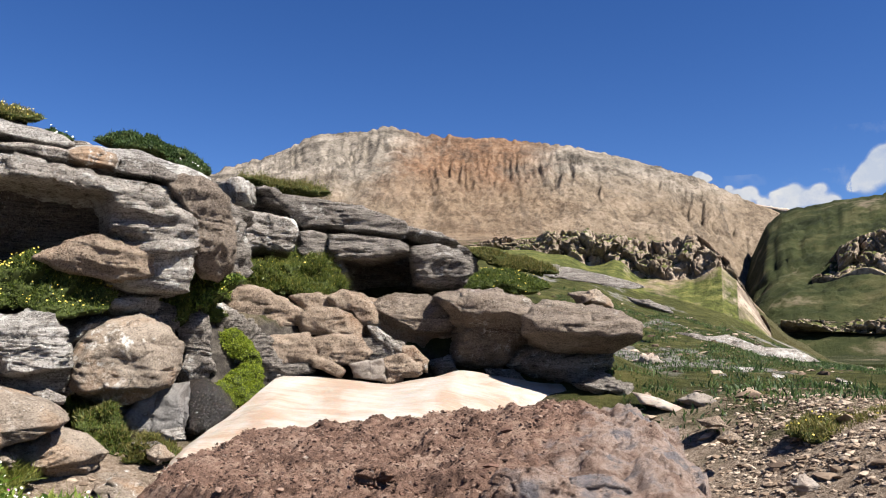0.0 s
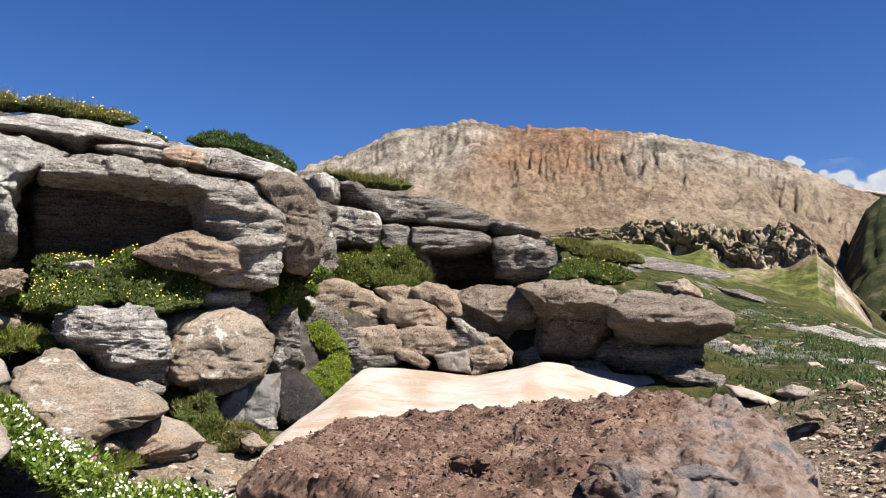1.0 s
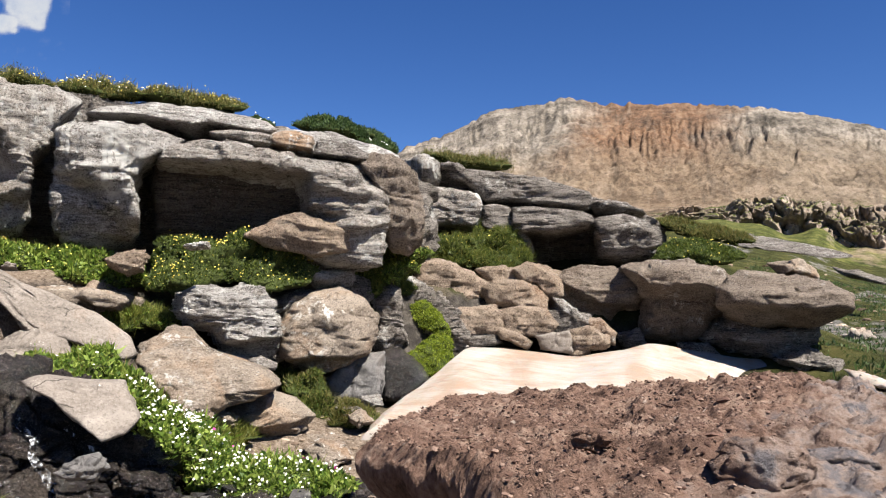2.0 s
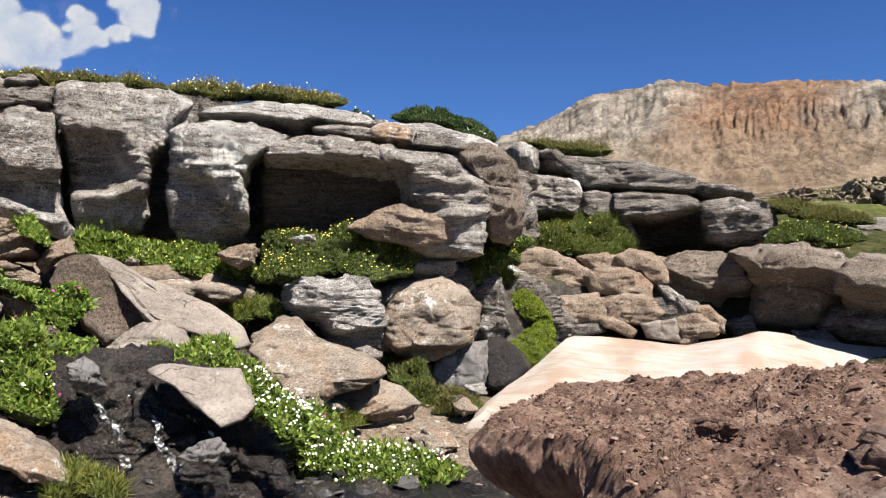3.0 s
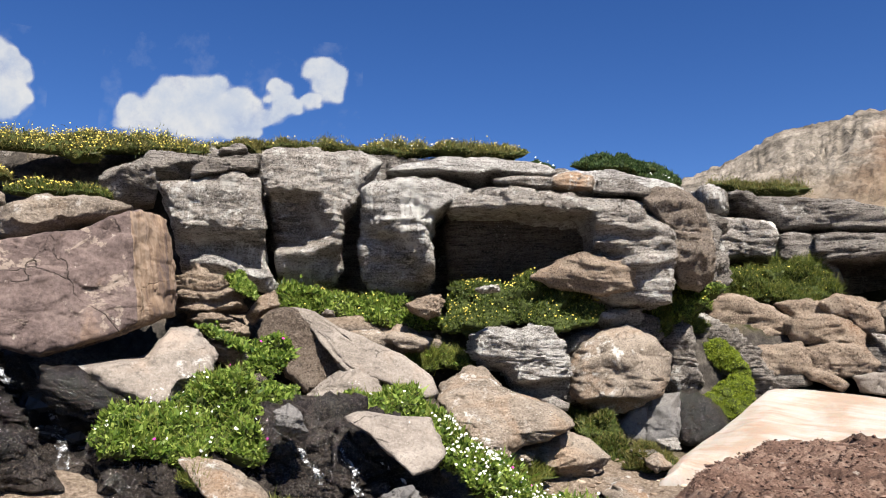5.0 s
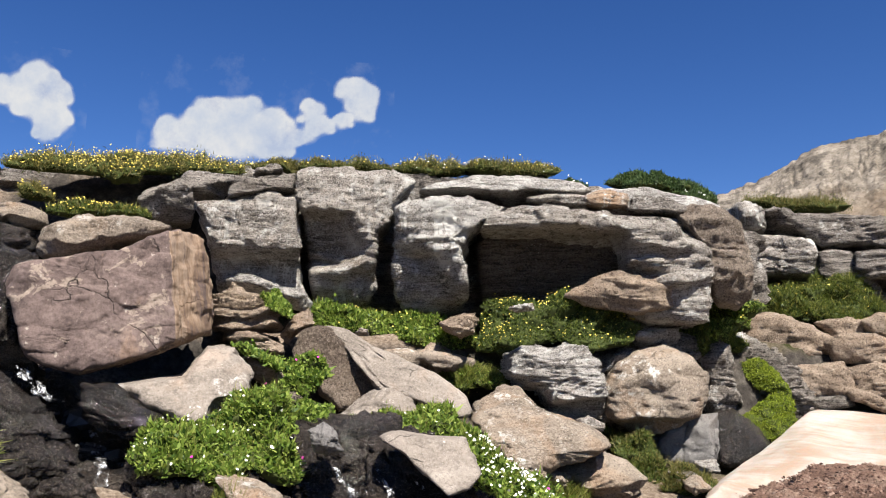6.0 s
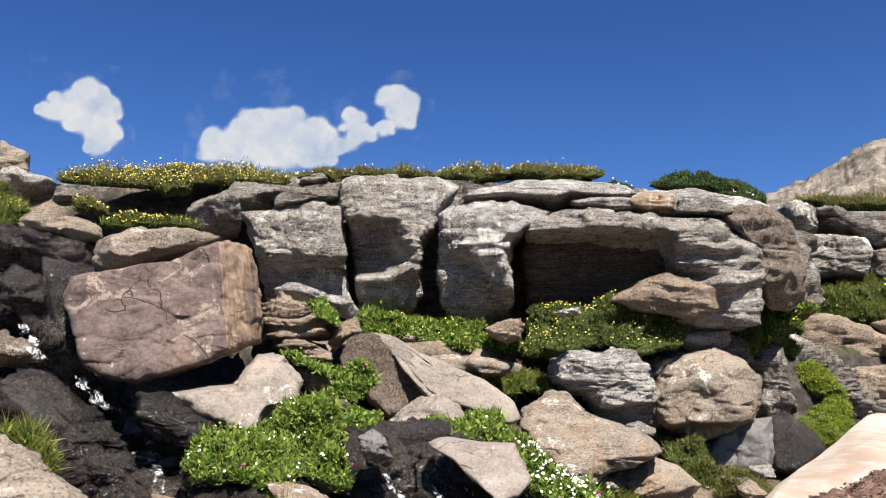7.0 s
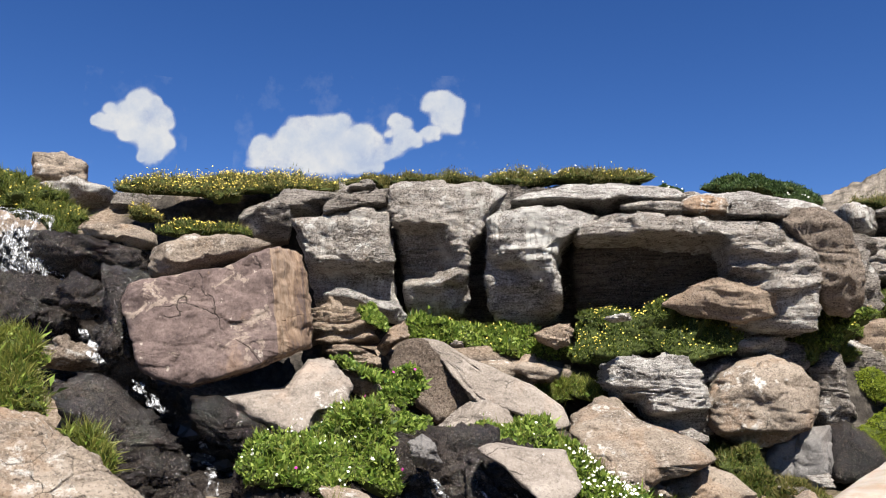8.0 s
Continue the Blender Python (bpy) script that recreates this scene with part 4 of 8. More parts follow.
rock("overhang_slab", "long grey bedded overhanging rock with rust stains and a lit nose", (-5.39, 10.73, 3.17), 26.2, [(-1.6, 0.36), (-1.58, 0.53), (-1.5, 0.68), (-1.19, 0.81), (-0.64, 0.84), (-0.1, 0.75), (0.45, 0.69), (1.22, 0.59), (1.44, 0.43), (1.53, 0.2), (1.55, -0.23), (1.5, -0.54), (1.39, -0.85), (1.04, -0.86), (0.42, -0.79), (-0.11, -0.66), (-0.8, -0.58), (-1.5, -0.57), (-1.59, -0.2)], 1.4, GREY, p=14, chips=0.03, strata=0.06, beds=0.12, shape=[(-1.5, [(0.75, -0.2), (0.62, 0), (0.48, 0.02), (0.42, -0.7), (0.1, -1.1), (-0.3, -1.3), (-0.8, -1.3)]), (-0.5, [(0.75, -0.2), (0.6, 0), (0.47, 0.02), (0.4, -0.7), (0.1, -1.1), (-0.2, -1.3), (-0.8, -1.3)]), (0.22, [(0.7, -0.2), (0.55, 0), (0.42, 0.02), (0.35, -0.6), (0.1, -1.1), (-0.22, -1.2), (-0.8, -1.2)]), (0.36, [(0.66, -0.2), (0.5, 0), (0.36, 0.03), (0.3, -0.4), (0.0, -0.8), (-0.2, -0.9), (-0.8, -0.9)]), (0.46, [(0.62, -0.25), (0.46, 0), (0.22, 0.05), (0.13, -0.14), (-0.05, -0.1), (-0.18, -0.45), (-0.5, -0.6), (-0.8, -0.6)]), (0.72, [(0.58, -0.25), (0.42, 0), (0.15, 0.05), (0.06, -0.1), (-0.12, 0.02), (-0.2, -0.2), (-0.5, -0.2), (-0.8, -0.3)]), (1.05, [(0.55, -0.3), (0.36, 0), (0.1, 0.03), (0.0, -0.08), (-0.3, 0.02), (-0.45, -0.12), (-0.8, -0.15)]), (1.35, [(0.4, -0.5), (0.2, -0.05), (-0.4, -0.02), (-0.75, -0.1)])])
# shade below the slab is put into this rock's dark brown
rock("recess_rock", "brown bedded rock under the overhang, darkened to hold its shade", (-5.87, 10.83, 3.08), 27.5, [(-1.31, 0.74), (-0.12, 0.66), (0.76, 0.55), (1.1, 0.34), (1.25, -0.03), (1.11, -0.49), (0.81, -0.67), (-0.01, -0.59), (-0.95, -0.54), (-1.31, -0.4)], 0.85, SHADE_BROWN, p=10, lean=-0.3, strata=0.04, chips=0.03)
rock("bulging_rock", "tan bulging rock under the overhang", (-4.54, 9.94, 2.75), 24.0, [(-0.83, -0.06), (-0.61, 0.1), (-0.38, 0.19), (-0.09, 0.26), (0.09, 0.21), (0.25, 0.17), (0.5, 0.2), (0.66, 0.02), (0.62, -0.23), (0.02, -0.3), (-0.49, -0.19)], 0.35, PINK, p=5, strata=0.04, beds=0.07)
rock("cap_slab", "broad pale capping slab on the cliff top", (-6.64, 10.34, 4.39), 32.2, [(-1.51, -0.1), (-1.12, 0.07), (-0.47, 0.21), (0.03, 0.21), (0.77, 0.12), (1.14, -0.02), (1.28, -0.17), (1.02, -0.21), (0.61, -0.18), (0.28, -0.11), (0.03, -0.21), (-0.38, -0.12), (-1.12, -0.08)], 1.0, WHITE, p=10, strata=0.05, lean=1.3)
rock("cap_slab", "small grey capping slab on the overhang", (-5.63, 10.2, 4.1), 28.4, [(-0.51, 0.04), (-0.24, 0.12), (0.09, 0.08), (0.37, 0.04), (0.4, -0.11), (0.09, -0.11), (-0.24, -0.04)], 0.6, GREY, p=9, lean=0.5)
rock("cap_slab", "rusty capping slab on the overhang", (-5.03, 10.49, 4.08), 25.1, [(-0.3, 0.11), (-0.15, 0.15), (0.05, 0.14), (0.29, 0.07), (0.3, -0.15), (-0.08, -0.13), (-0.32, -0.06)], 0.6, TAN, p=9, lean=0.5)
rock("cap_slab", "dark capping slab on the overhang", (-4.38, 10.76, 3.96), 21.6, [(-0.37, 0.17), (-0.18, 0.2), (0.1, 0.13), (0.46, -0.05), (0.39, -0.18), (-0.11, -0.12), (-0.39, -0.05)], 0.6, DARK, p=9, lean=0.5)
rock("summit_slab", "low grey outcrop on the cliff top", (-5.11, 11.9, 4.14), 22.3, [(-1.32, 0.29), (-0.52, 0.34), (0.24, 0.22), (0.95, -0.04), (1.21, -0.28), (0.64, -0.33), (-0.86, -0.14)], 1.5, WHITE, p=8, lean=1.6)
rock("cliff_shoulder", "rounded brown-grey cliff shoulder", (-3.73, 11.37, 3.29), 17.6, [(-0.56, 0.54), (-0.34, 0.69), (-0.06, 0.68), (0.19, 0.5), (0.35, 0.2), (0.43, -0.17), (0.4, -0.53), (0.21, -0.74), (-0.05, -0.7), (-0.28, -0.31), (-0.35, 0.2)], 1.1, BROWN, p=6, strata=0.03)
rock("cliff_block", "low dark grey bedded outcrop beside yellow flowers", (-10.54, 7.23, 4.33), 55.3, [(-0.66, 0.03), (-0.46, 0.15), (-0.25, 0.25), (0.17, 0.38), (0.5, 0.44), (0.96, 0.46), (0.99, 0.3), (0.57, 0.15), (0.52, -0.04), (0.12, -0.11), (0.06, -0.47), (-0.22, -0.54), (-0.44, -0.43), (-0.72, -0.17)], 0.9, DARK, p=3, lean=0.3)
# the back wall's dark colour stands for the overhang's shade
rock("recess_rock", "rock wall under the overhang, its dark colour holding the shade", (-5.76, 11.72, 3.06), 25.3, [(-1.83, 0.56), (-0.3, 0.62), (1.67, 0.48), (1.67, -0.38), (1.59, -0.61), (0.48, -0.61), (-0.79, -0.49), (-1.58, -0.29)], 0.8, DARK, p=5, strata=0.06)
rock("bedrock_outcrop", "dark bedded cliff face behind the pillars", (-7.94, 10.79, 3.69), 35.5, [(-5.59, 1.08), (-4.12, 1.3), (-2.69, 1.4), (-0.7, 1.34), (1.21, 1.22), (3.04, 1.02), (4.26, 0.65), (5.0, 0.14), (4.91, -0.95), (2.91, -1.29), (-0.73, -1.27), (-4.05, -1.15), (-4.4, 0.25)], 0.9, DARK, p=5, strata=0.06, chips=0.08)
rock("bedrock_outcrop", "dark bedded cliff face behind the ledges", (-2.56, 17.01, 3.98), 8.6, [(-2.84, 1.16), (-1.55, 0.88), (0.39, 0.63), (1.51, 0.16), (2.76, -0.32), (2.91, -0.94), (-0.06, -1.22), (-2.2, -1.03)], 0.9, DARK, p=4, strata=0.06, chips=0.08)
rock("cliff_block", "grey rock with a white lichened tip", (-3.78, 14.99, 3.71), 13.7, [(-0.56, 0.23), (-0.4, 0.44), (0.09, 0.41), (0.47, 0.23), (0.59, 0.05), (0.61, -0.26), (0.45, -0.39), (-0.04, -0.33), (-0.51, -0.4)], 0.9, GREY, p=8)
rock("white_rock", "small white lichened rock end", (-3.24, 14.74, 3.71), 11.9, [(-0.27, 0.18), (-0.11, 0.31), (0.07, 0.28), (0.19, 0.02), (0.17, -0.3), (0.01, -0.37), (-0.12, -0.06)], 0.35, CHALK, p=5)
rock("bedded_outcrop", "bedded grey outcrop on the cliff top", (-4.23, 14.66, 4.45), 15.6, [(-0.37, 0.19), (-0.21, 0.29), (0.04, 0.3), (0.31, 0.16), (0.32, -0.26), (-0.03, -0.32), (-0.27, -0.17)], 0.9, GREY, p=3, strata=0.07)
rock("bedded_outcrop", "dark bedded outcrop on the cliff top", (-3.76, 15.51, 4.4), 13.2, [(-0.45, 0.26), (-0.16, 0.31), (0.16, 0.19), (0.39, 0.02), (0.43, -0.37), (-0.06, -0.19), (-0.4, -0.08)], 0.9, DARK, p=3.2, strata=0.07)
rock("ledge_slab", "long dark overhanging ledge slab", (-2.42, 15.96, 4.1), 8.2, [(-1.47, 0.43), (-1.16, 0.45), (-0.67, 0.37), (0.02, 0.29), (0.77, 0.1), (1.22, -0.05), (1.28, -0.25), (1.11, -0.4), (0.37, -0.33), (-0.29, -0.24), (-0.73, -0.24), (-1.02, 0.03)], 1.2, DARK, p=10, strata=0.05, lean=0.3)
rock("ledge_slab", "dark grey overhanging ledge block", (-1.91, 15.52, 3.46), 6.5, [(-0.74, 0.23), (-0.42, 0.27), (0.65, 0.16), (0.85, 0.05), (0.82, -0.08), (0.37, -0.21), (-0.17, -0.28), (-0.53, -0.25), (-0.68, -0.06)], 1.2, DARK, p=9, strata=0.045, lean=0.2)
rock("ledge_slab", "dark jointed rock under the ledges", (-2.76, 15.5, 3.35), 9.6, [(-0.47, 0.41), (-0.2, 0.44), (0.07, 0.41), (0.21, 0.14), (0.38, -0.1), (0.56, -0.4), (0.52, -0.53), (0.24, -0.43), (-0.12, -0.22), (-0.49, 0.0)], 1.1, DARK, p=8)
rock("ledge_slab", "dark end block of the rock ledges", (-0.45, 15.92, 3.14), 1.7, [(-0.6, 0.33), (-0.4, 0.46), (-0.03, 0.51), (0.46, 0.3), (0.64, -0.07), (0.59, -0.38), (0.03, -0.45), (-0.49, -0.4)], 1.2, DARK, p=8, shape=[(-0.46, [(0.52, -0.4), (0.34, 0), (-0.19, 0), (-0.46, -0.3)]), (0.5, [(0.35, -0.4), (0.18, 0), (-0.19, 0), (-0.46, -0.3)])])
rock("ledge_slab", "thin dark slab on the rock ledges", (-0.67, 16.21, 3.83), 2.5, [(-0.49, 0.13), (-0.17, 0.21), (0.19, 0.11), (0.67, -0.13), (0.23, -0.17), (-0.42, -0.09)], 0.8, DARK, p=3)
# added dark rock that makes the shade under the ledges
rock("recess_rock", "dark filler rock for the shade under the rock ledges", (-1.26, 17.36, 3.34), 4.1, [(-1.43, 0.46), (0.56, 0.6), (1.43, 0.23), (1.43, -0.52), (-0.18, -0.59), (-1.41, -0.54)], 0.8, DARK, p=4)
rock("round_boulder", "rounded grey-brown boulder with a rough top", (-0.88, 14.99, 2.07), 3.5, [(-0.85, 0.33), (-0.37, 0.54), (0.22, 0.52), (0.59, 0.35), (0.77, 0.02), (0.66, -0.27), (0.38, -0.43), (0.33, -0.75), (0.07, -0.64), (-0.36, -0.38), (-0.68, -0.07)], 0.9, BROWN, p=3.2, under=(-0.15, 0.3))
rock("round_boulder", "big rounded brown boulder with a dark hollow belly", (0.55, 14.61, 1.95), -2.0, [(-1.09, 0.61), (-0.49, 0.71), (0.1, 0.69), (0.66, 0.59), (0.96, 0.39), (1.08, 0.11), (0.82, -0.1), (0.62, -0.35), (0.46, -0.73), (0.09, -0.79), (-0.4, -0.75), (-0.77, -0.69), (-0.72, -0.08), (-0.72, 0.22), (-0.88, 0.42)], 1.3, BROWN, p=6, shape=[(-0.95, [(0.71, -0.5), (0.45, -0.05), (0.17, 0), (0.04, -0.4), (-0.73, -0.9)]), (0.14, [(0.75, -0.6), (0.5, -0.08), (0.24, 0), (0.11, -0.35), (-0.32, -0.6), (-0.77, -0.9)]), (0.96, [(0.45, -0.5), (0.3, 0), (0.17, 0), (-0.01, -0.5), (-0.52, -0.8)])])
rock("round_boulder", "flat-topped overhanging brown boulder", (2.07, 14.0, 1.94), -8.3, [(-0.93, 0.19), (-0.6, 0.49), (0.13, 0.41), (0.7, 0.31), (1.01, 0.1), (0.99, -0.18), (0.57, -0.39), (0.23, -0.44), (-0.44, -0.42), (-0.9, -0.26)], 1.3, BROWN, p=7, strata=0.05, shape=[(-0.76, [(0.34, -0.5), (0.18, 0), (-0.05, 0), (-0.16, -0.4), (-0.37, -0.6)]), (0.6, [(0.25, -0.5), (0.1, 0), (-0.1, 0), (-0.2, -0.3), (-0.37, -0.5)])])
rock("boulder_foot", "dark bedded foot under the overhanging boulder", (1.86, 14.61, 1.34), -7.2, [(-0.97, 0.22), (-0.37, 0.41), (0.8, 0.32), (0.93, 0.05), (0.72, -0.26), (0.34, -0.48), (-0.23, -0.39), (-0.68, -0.23), (-1.01, -0.04)], 1.1, DARK, p=3.2, strata=0.08)
rock("flat_boulder", "flat grey boulder top", (2.43, 14.82, 2.5), -9.2, [(-0.45, 0.12), (-0.18, 0.18), (0.08, 0.17), (0.35, 0.0), (0.39, -0.18), (-0.18, -0.14)], 0.9, TAN, p=3)
rock("leaning_slab", "long leaning slab with a dark brown pitted side", (-6.88, 7.33, 1.66), 42.7, [(-0.85, 0.3), (-0.79, 0.49), (-0.6, 0.55), (-0.39, 0.52), (-0.21, 0.48), (0.11, 0.28), (0.5, 0.11), (0.83, -0.03), (1.19, -0.27), (1.24, -0.47), (1.1, -0.52), (0.77, -0.38), (0.44, -0.28), (0.19, -0.24), (-0.07, -0.41), (-0.29, -0.47), (-0.51, -0.27), (-0.58, -0.07), (-0.84, 0.09)], 0.5, PITTED, p=9, strata=0.006, lean=0.12, facets=[(0.62, 0.78, 0.1, 1.6)], joints=0.0, chips=0.012, rough=0.02, cuts=0)
rock("post_rock", "tall grey boulder standing on end", (-3.93, 11.73, 1.59), 18.0, [(-0.26, 0.3), (-0.17, 0.58), (0.02, 0.65), (0.17, 0.48), (0.24, 0.07), (0.29, -0.34), (0.14, -0.55), (-0.1, -0.58), (-0.24, -0.41), (-0.23, 0.12)], 0.6, DARK, p=5, strata=0.05)
rock("small_boulder", "small bedded grey boulder", (-3.86, 12.69, 2.05), 16.4, [(-0.27, 0.08), (-0.04, 0.23), (0.26, 0.13), (0.29, -0.06), (0.05, -0.2), (-0.23, -0.2)], 0.5, GREY, p=3, strata=0.06)
rock("row_boulder", "large grey-brown boulder with a rough face", (-4.36, 10.4, 1.43), 22.2, [(-0.7, 0.06), (-0.54, 0.32), (-0.21, 0.57), (0.14, 0.63), (0.45, 0.45), (0.65, 0.23), (0.67, -0.05), (0.54, -0.36), (0.22, -0.53), (-0.13, -0.63), (-0.46, -0.44), (-0.64, -0.27)], 0.9, TAN, p=9, under=(-0.3, 0.35), strata=0.03, cuts=6, facets=[(1, 0, 0.3, 0.9), (-0.3, 1, 0.2, 0.8), (-1, 0.2, 0.45, 0.7)])
rock("row_boulder", "large pale lichened boulder", (-5.31, 9.42, 1.6), 28.9, [(-0.76, 0.12), (-0.72, 0.32), (-0.49, 0.42), (0.01, 0.46), (0.33, 0.4), (0.57, 0.12), (0.66, -0.18), (0.63, -0.39), (0.41, -0.52), (-0.13, -0.44), (-0.27, -0.32), (-0.32, -0.19), (-0.59, -0.13)], 0.8, WHITE, p=5, under=(-0.25, 0.3), strata=0.05)
rock("small_boulder", "small grey boulder between larger ones", (-4.91, 10.4, 1.84), 24.8, [(-0.29, 0.0), (-0.09, 0.15), (0.22, 0.17), (0.35, 0.05), (0.08, -0.14), (-0.25, -0.19)], 0.5, GREY, p=3)
rock("small_boulder", "flat pale boulder under the turf", (-4.51, 10.78, 2.2), 22.2, [(-0.37, 0.09), (-0.04, 0.2), (0.36, 0.11), (0.32, -0.12), (-0.11, -0.21), (-0.33, -0.09)], 0.6, WHITE, p=3, lean=0.4)
rock("wet_block", "smooth damp grey block at the stream", (-4.02, 10.65, 0.77), 20.1, [(-0.48, -0.09), (-0.32, 0.16), (0.02, 0.35), (0.37, 0.39), (0.36, -0.04), (0.3, -0.28), (-0.08, -0.35), (-0.35, -0.27)], 0.6, DAMP, p=7, strata=0.008, chips=0.014)
rock("wet_block", "dark wet slab with water streaks", (-3.61, 11.41, 0.78), 17.0, [(-0.3, 0.33), (-0.05, 0.43), (0.17, 0.25), (0.44, -0.09), (0.32, -0.25), (-0.03, -0.35), (-0.29, -0.35)], 0.6, WET, p=7, strata=0.008, chips=0.014, lean=0.2)
# dark filler, added so the gaps behind the boulders read as shade
rock("recess_rock", "dark filler rock for the shade behind the boulder row", (-4.92, 13.32, 1.34), 20.3, [(-1.7, 0.5), (0.75, 0.72), (1.71, 0.43), (1.83, -0.44), (0.98, -0.72), (-1.48, -0.49)], 0.7, DARK, p=4)
rock("tan_slab", "broad tan slab sloping to the stream", (-5.13, 8.37, 1.0), 30.9, [(-0.71, 0.13), (-0.59, 0.33), (-0.32, 0.49), (-0.1, 0.43), (0.09, 0.26), (0.41, 0.15), (0.73, 0.04), (0.92, -0.12), (0.6, -0.24), (0.35, -0.3), (0.08, -0.47), (-0.2, -0.36), (-0.52, -0.13)], 0.9, TAN, p=7, lean=1.2, strata=0.02, chips=0.025)
rock("flat_slab", "flat-topped tan slab", (-4.39, 8.65, 0.49), 26.3, [(-0.62, 0.07), (-0.37, 0.2), (0.04, 0.27), (0.36, 0.17), (0.56, -0.01), (0.42, -0.19), (0.11, -0.29), (-0.15, -0.2), (-0.44, -0.13)], 0.7, TAN, p=4, strata=0.02)
rock("flat_slab", "low tan slab at the foot of the boulders", (-3.79, 8.95, 0.14), 22.5, [(-0.36, 0.1), (0.09, 0.16), (0.36, -0.03), (0.03, -0.16), (-0.35, -0.09)], 0.5, TAN, p=3.4, strata=0.02)
rock("pale_rock", "pale triangular rock in the stream", (-6.26, 6.81, 1.24), 42.1, [(-0.45, -0.14), (-0.28, 0.03), (0.01, 0.21), (0.17, 0.24), (0.45, 0.11), (0.49, -0.03), (0.02, -0.08), (-0.15, -0.18), (-0.31, -0.32)], 0.5, PALE, p=5, strata=0.012, lean=0.4)
# upper face of the leaning slab; its paler colour carries the sunlight
lit_top = rock_mesh("lit_face", (-6.36, 7.35, 1.65), 40.4, [(-1.07, 0.55), (-0.79, 0.56), (-0.6, 0.52), (-0.27, 0.3), (0.12, 0.14), (0.46, -0.01), (0.8, -0.26), (0.85, -0.45), (0.72, -0.51), (0.38, -0.37), (0.05, -0.26), (-0.22, -0.21), (-0.41, 0.01), (-0.64, 0.3), (-0.85, 0.46)], 0.42, PALE, p=12, strata=0.01, chips=0.012, lean=0.75, rough=0.02, cuts=1, seed=77)
lit_top.parent = bpy.data.objects["leaning_slab"]
tagged(lit_top, "upper face, its sunlight put into a pale colour")
rock("pale_slab", "smooth pale slab at the stream's edge", (-4.58, 5.81, 0.9), 37.6, [(-0.54, 0.16), (-0.4, 0.22), (-0.06, 0.17), (0.24, 0.16), (0.39, -0.13), (0.24, -0.25), (0.09, -0.29), (-0.11, -0.12), (-0.34, 0.06)], 0.3, PALE, p=9, strata=0.006, lean=0.8, back=0.6, chips=0.008, rough=0.02, cuts=3)
rock("near_rock", "pale pinkish rock slab on the stream bank", (-6.34, 2.22, 0.91), 69.3, [(-0.76, 0.49), (-0.27, 0.51), (-0.07, 0.48), (0.23, 0.27), (0.64, -0.06), (0.82, -0.35), (0.48, -0.53), (-0.67, -0.43)], 0.8, TAN, p=9, strata=0.015, lean=0.9, chips=0.03)
rock("grey_slab", "flat pale slab at the stream bank", (-5.4, 4.54, 0.53), 49.4, [(-0.42, 0.25), (-0.08, 0.2), (0.24, 0.02), (0.44, -0.26), (0.07, -0.18), (-0.22, 0.02)], 0.4, TAN, p=5, lean=1.0, strata=0.012)
rock("wet_rock", "black glistening rock under running water", (-5.17, 5.84, 0.43), 41.0, [(-1.04, 0.75), (-0.42, 0.82), (0.29, 0.66), (0.86, 0.16), (1.16, -0.14), (1.22, -0.66), (0.59, -0.84), (-0.38, -0.71), (-0.71, -0.16), (-1.12, 0.34)], 0.4, WET, p=4, lean=0.75, chips=0.09, strata=0.03)
rock("wet_rock", "black wet stony bank beside the stream", (-5.81, 4.52, 0.29), 51.6, [(-0.87, 0.59), (-0.04, 0.58), (0.52, 0.21), (0.97, -0.39), (0.63, -0.65), (-0.82, -0.46)], 0.5, WET, p=4, lean=0.8, chips=0.09, strata=0.03)
rock("bedded_outcrop", "pink bedded rock stack beside the big block", (-8.45, 6.67, 2.4), 51.4, [(-0.36, -0.09), (-0.34, 0.24), (-0.14, 0.37), (0.17, 0.23), (0.41, 0.01), (0.48, -0.18), (0.22, -0.26), (-0.19, -0.31)], 0.7, PINK, p=6, strata=0.09, beds=0.09)
rock("bedded_outcrop", "low pink bedded rock", (-8.1, 6.62, 2.0), 50.4, [(-0.44, 0.1), (-0.18, 0.15), (0.15, 0.08), (0.35, -0.02), (0.37, -0.14), (0.1, -0.15), (-0.14, -0.08)], 0.6, PINK, p=6, strata=0.07, beds=0.09)
rock("small_boulder", "pale rock beside green plants", (-7.71, 6.46, 1.66), 49.6, [(-0.27, 0.17), (-0.04, 0.2), (0.22, 0.04), (0.26, -0.16), (0.04, -0.21), (-0.16, -0.09)], 0.5, TAN, p=3)
rock("bedded_outcrop", "grey rock at the foot of the cliff block", (-8.82, 7.47, 2.78), 49.4, [(-0.68, 0.12), (-0.42, 0.23), (-0.13, 0.18), (0.11, 0.08), (0.45, 0.01), (0.58, -0.13), (0.5, -0.28), (0.17, -0.18), (-0.41, 0.03)], 0.6, WHITE, p=3, strata=0.06)
rock("small_boulder", "pinkish rock at the top of the leaning slab", (-7.75, 7.01, 2.25), 47.5, [(-0.24, -0.14), (-0.06, 0.1), (0.15, 0.25), (0.23, 0.02), (0.03, -0.08), (-0.12, -0.25)], 0.4, PINK, p=3)
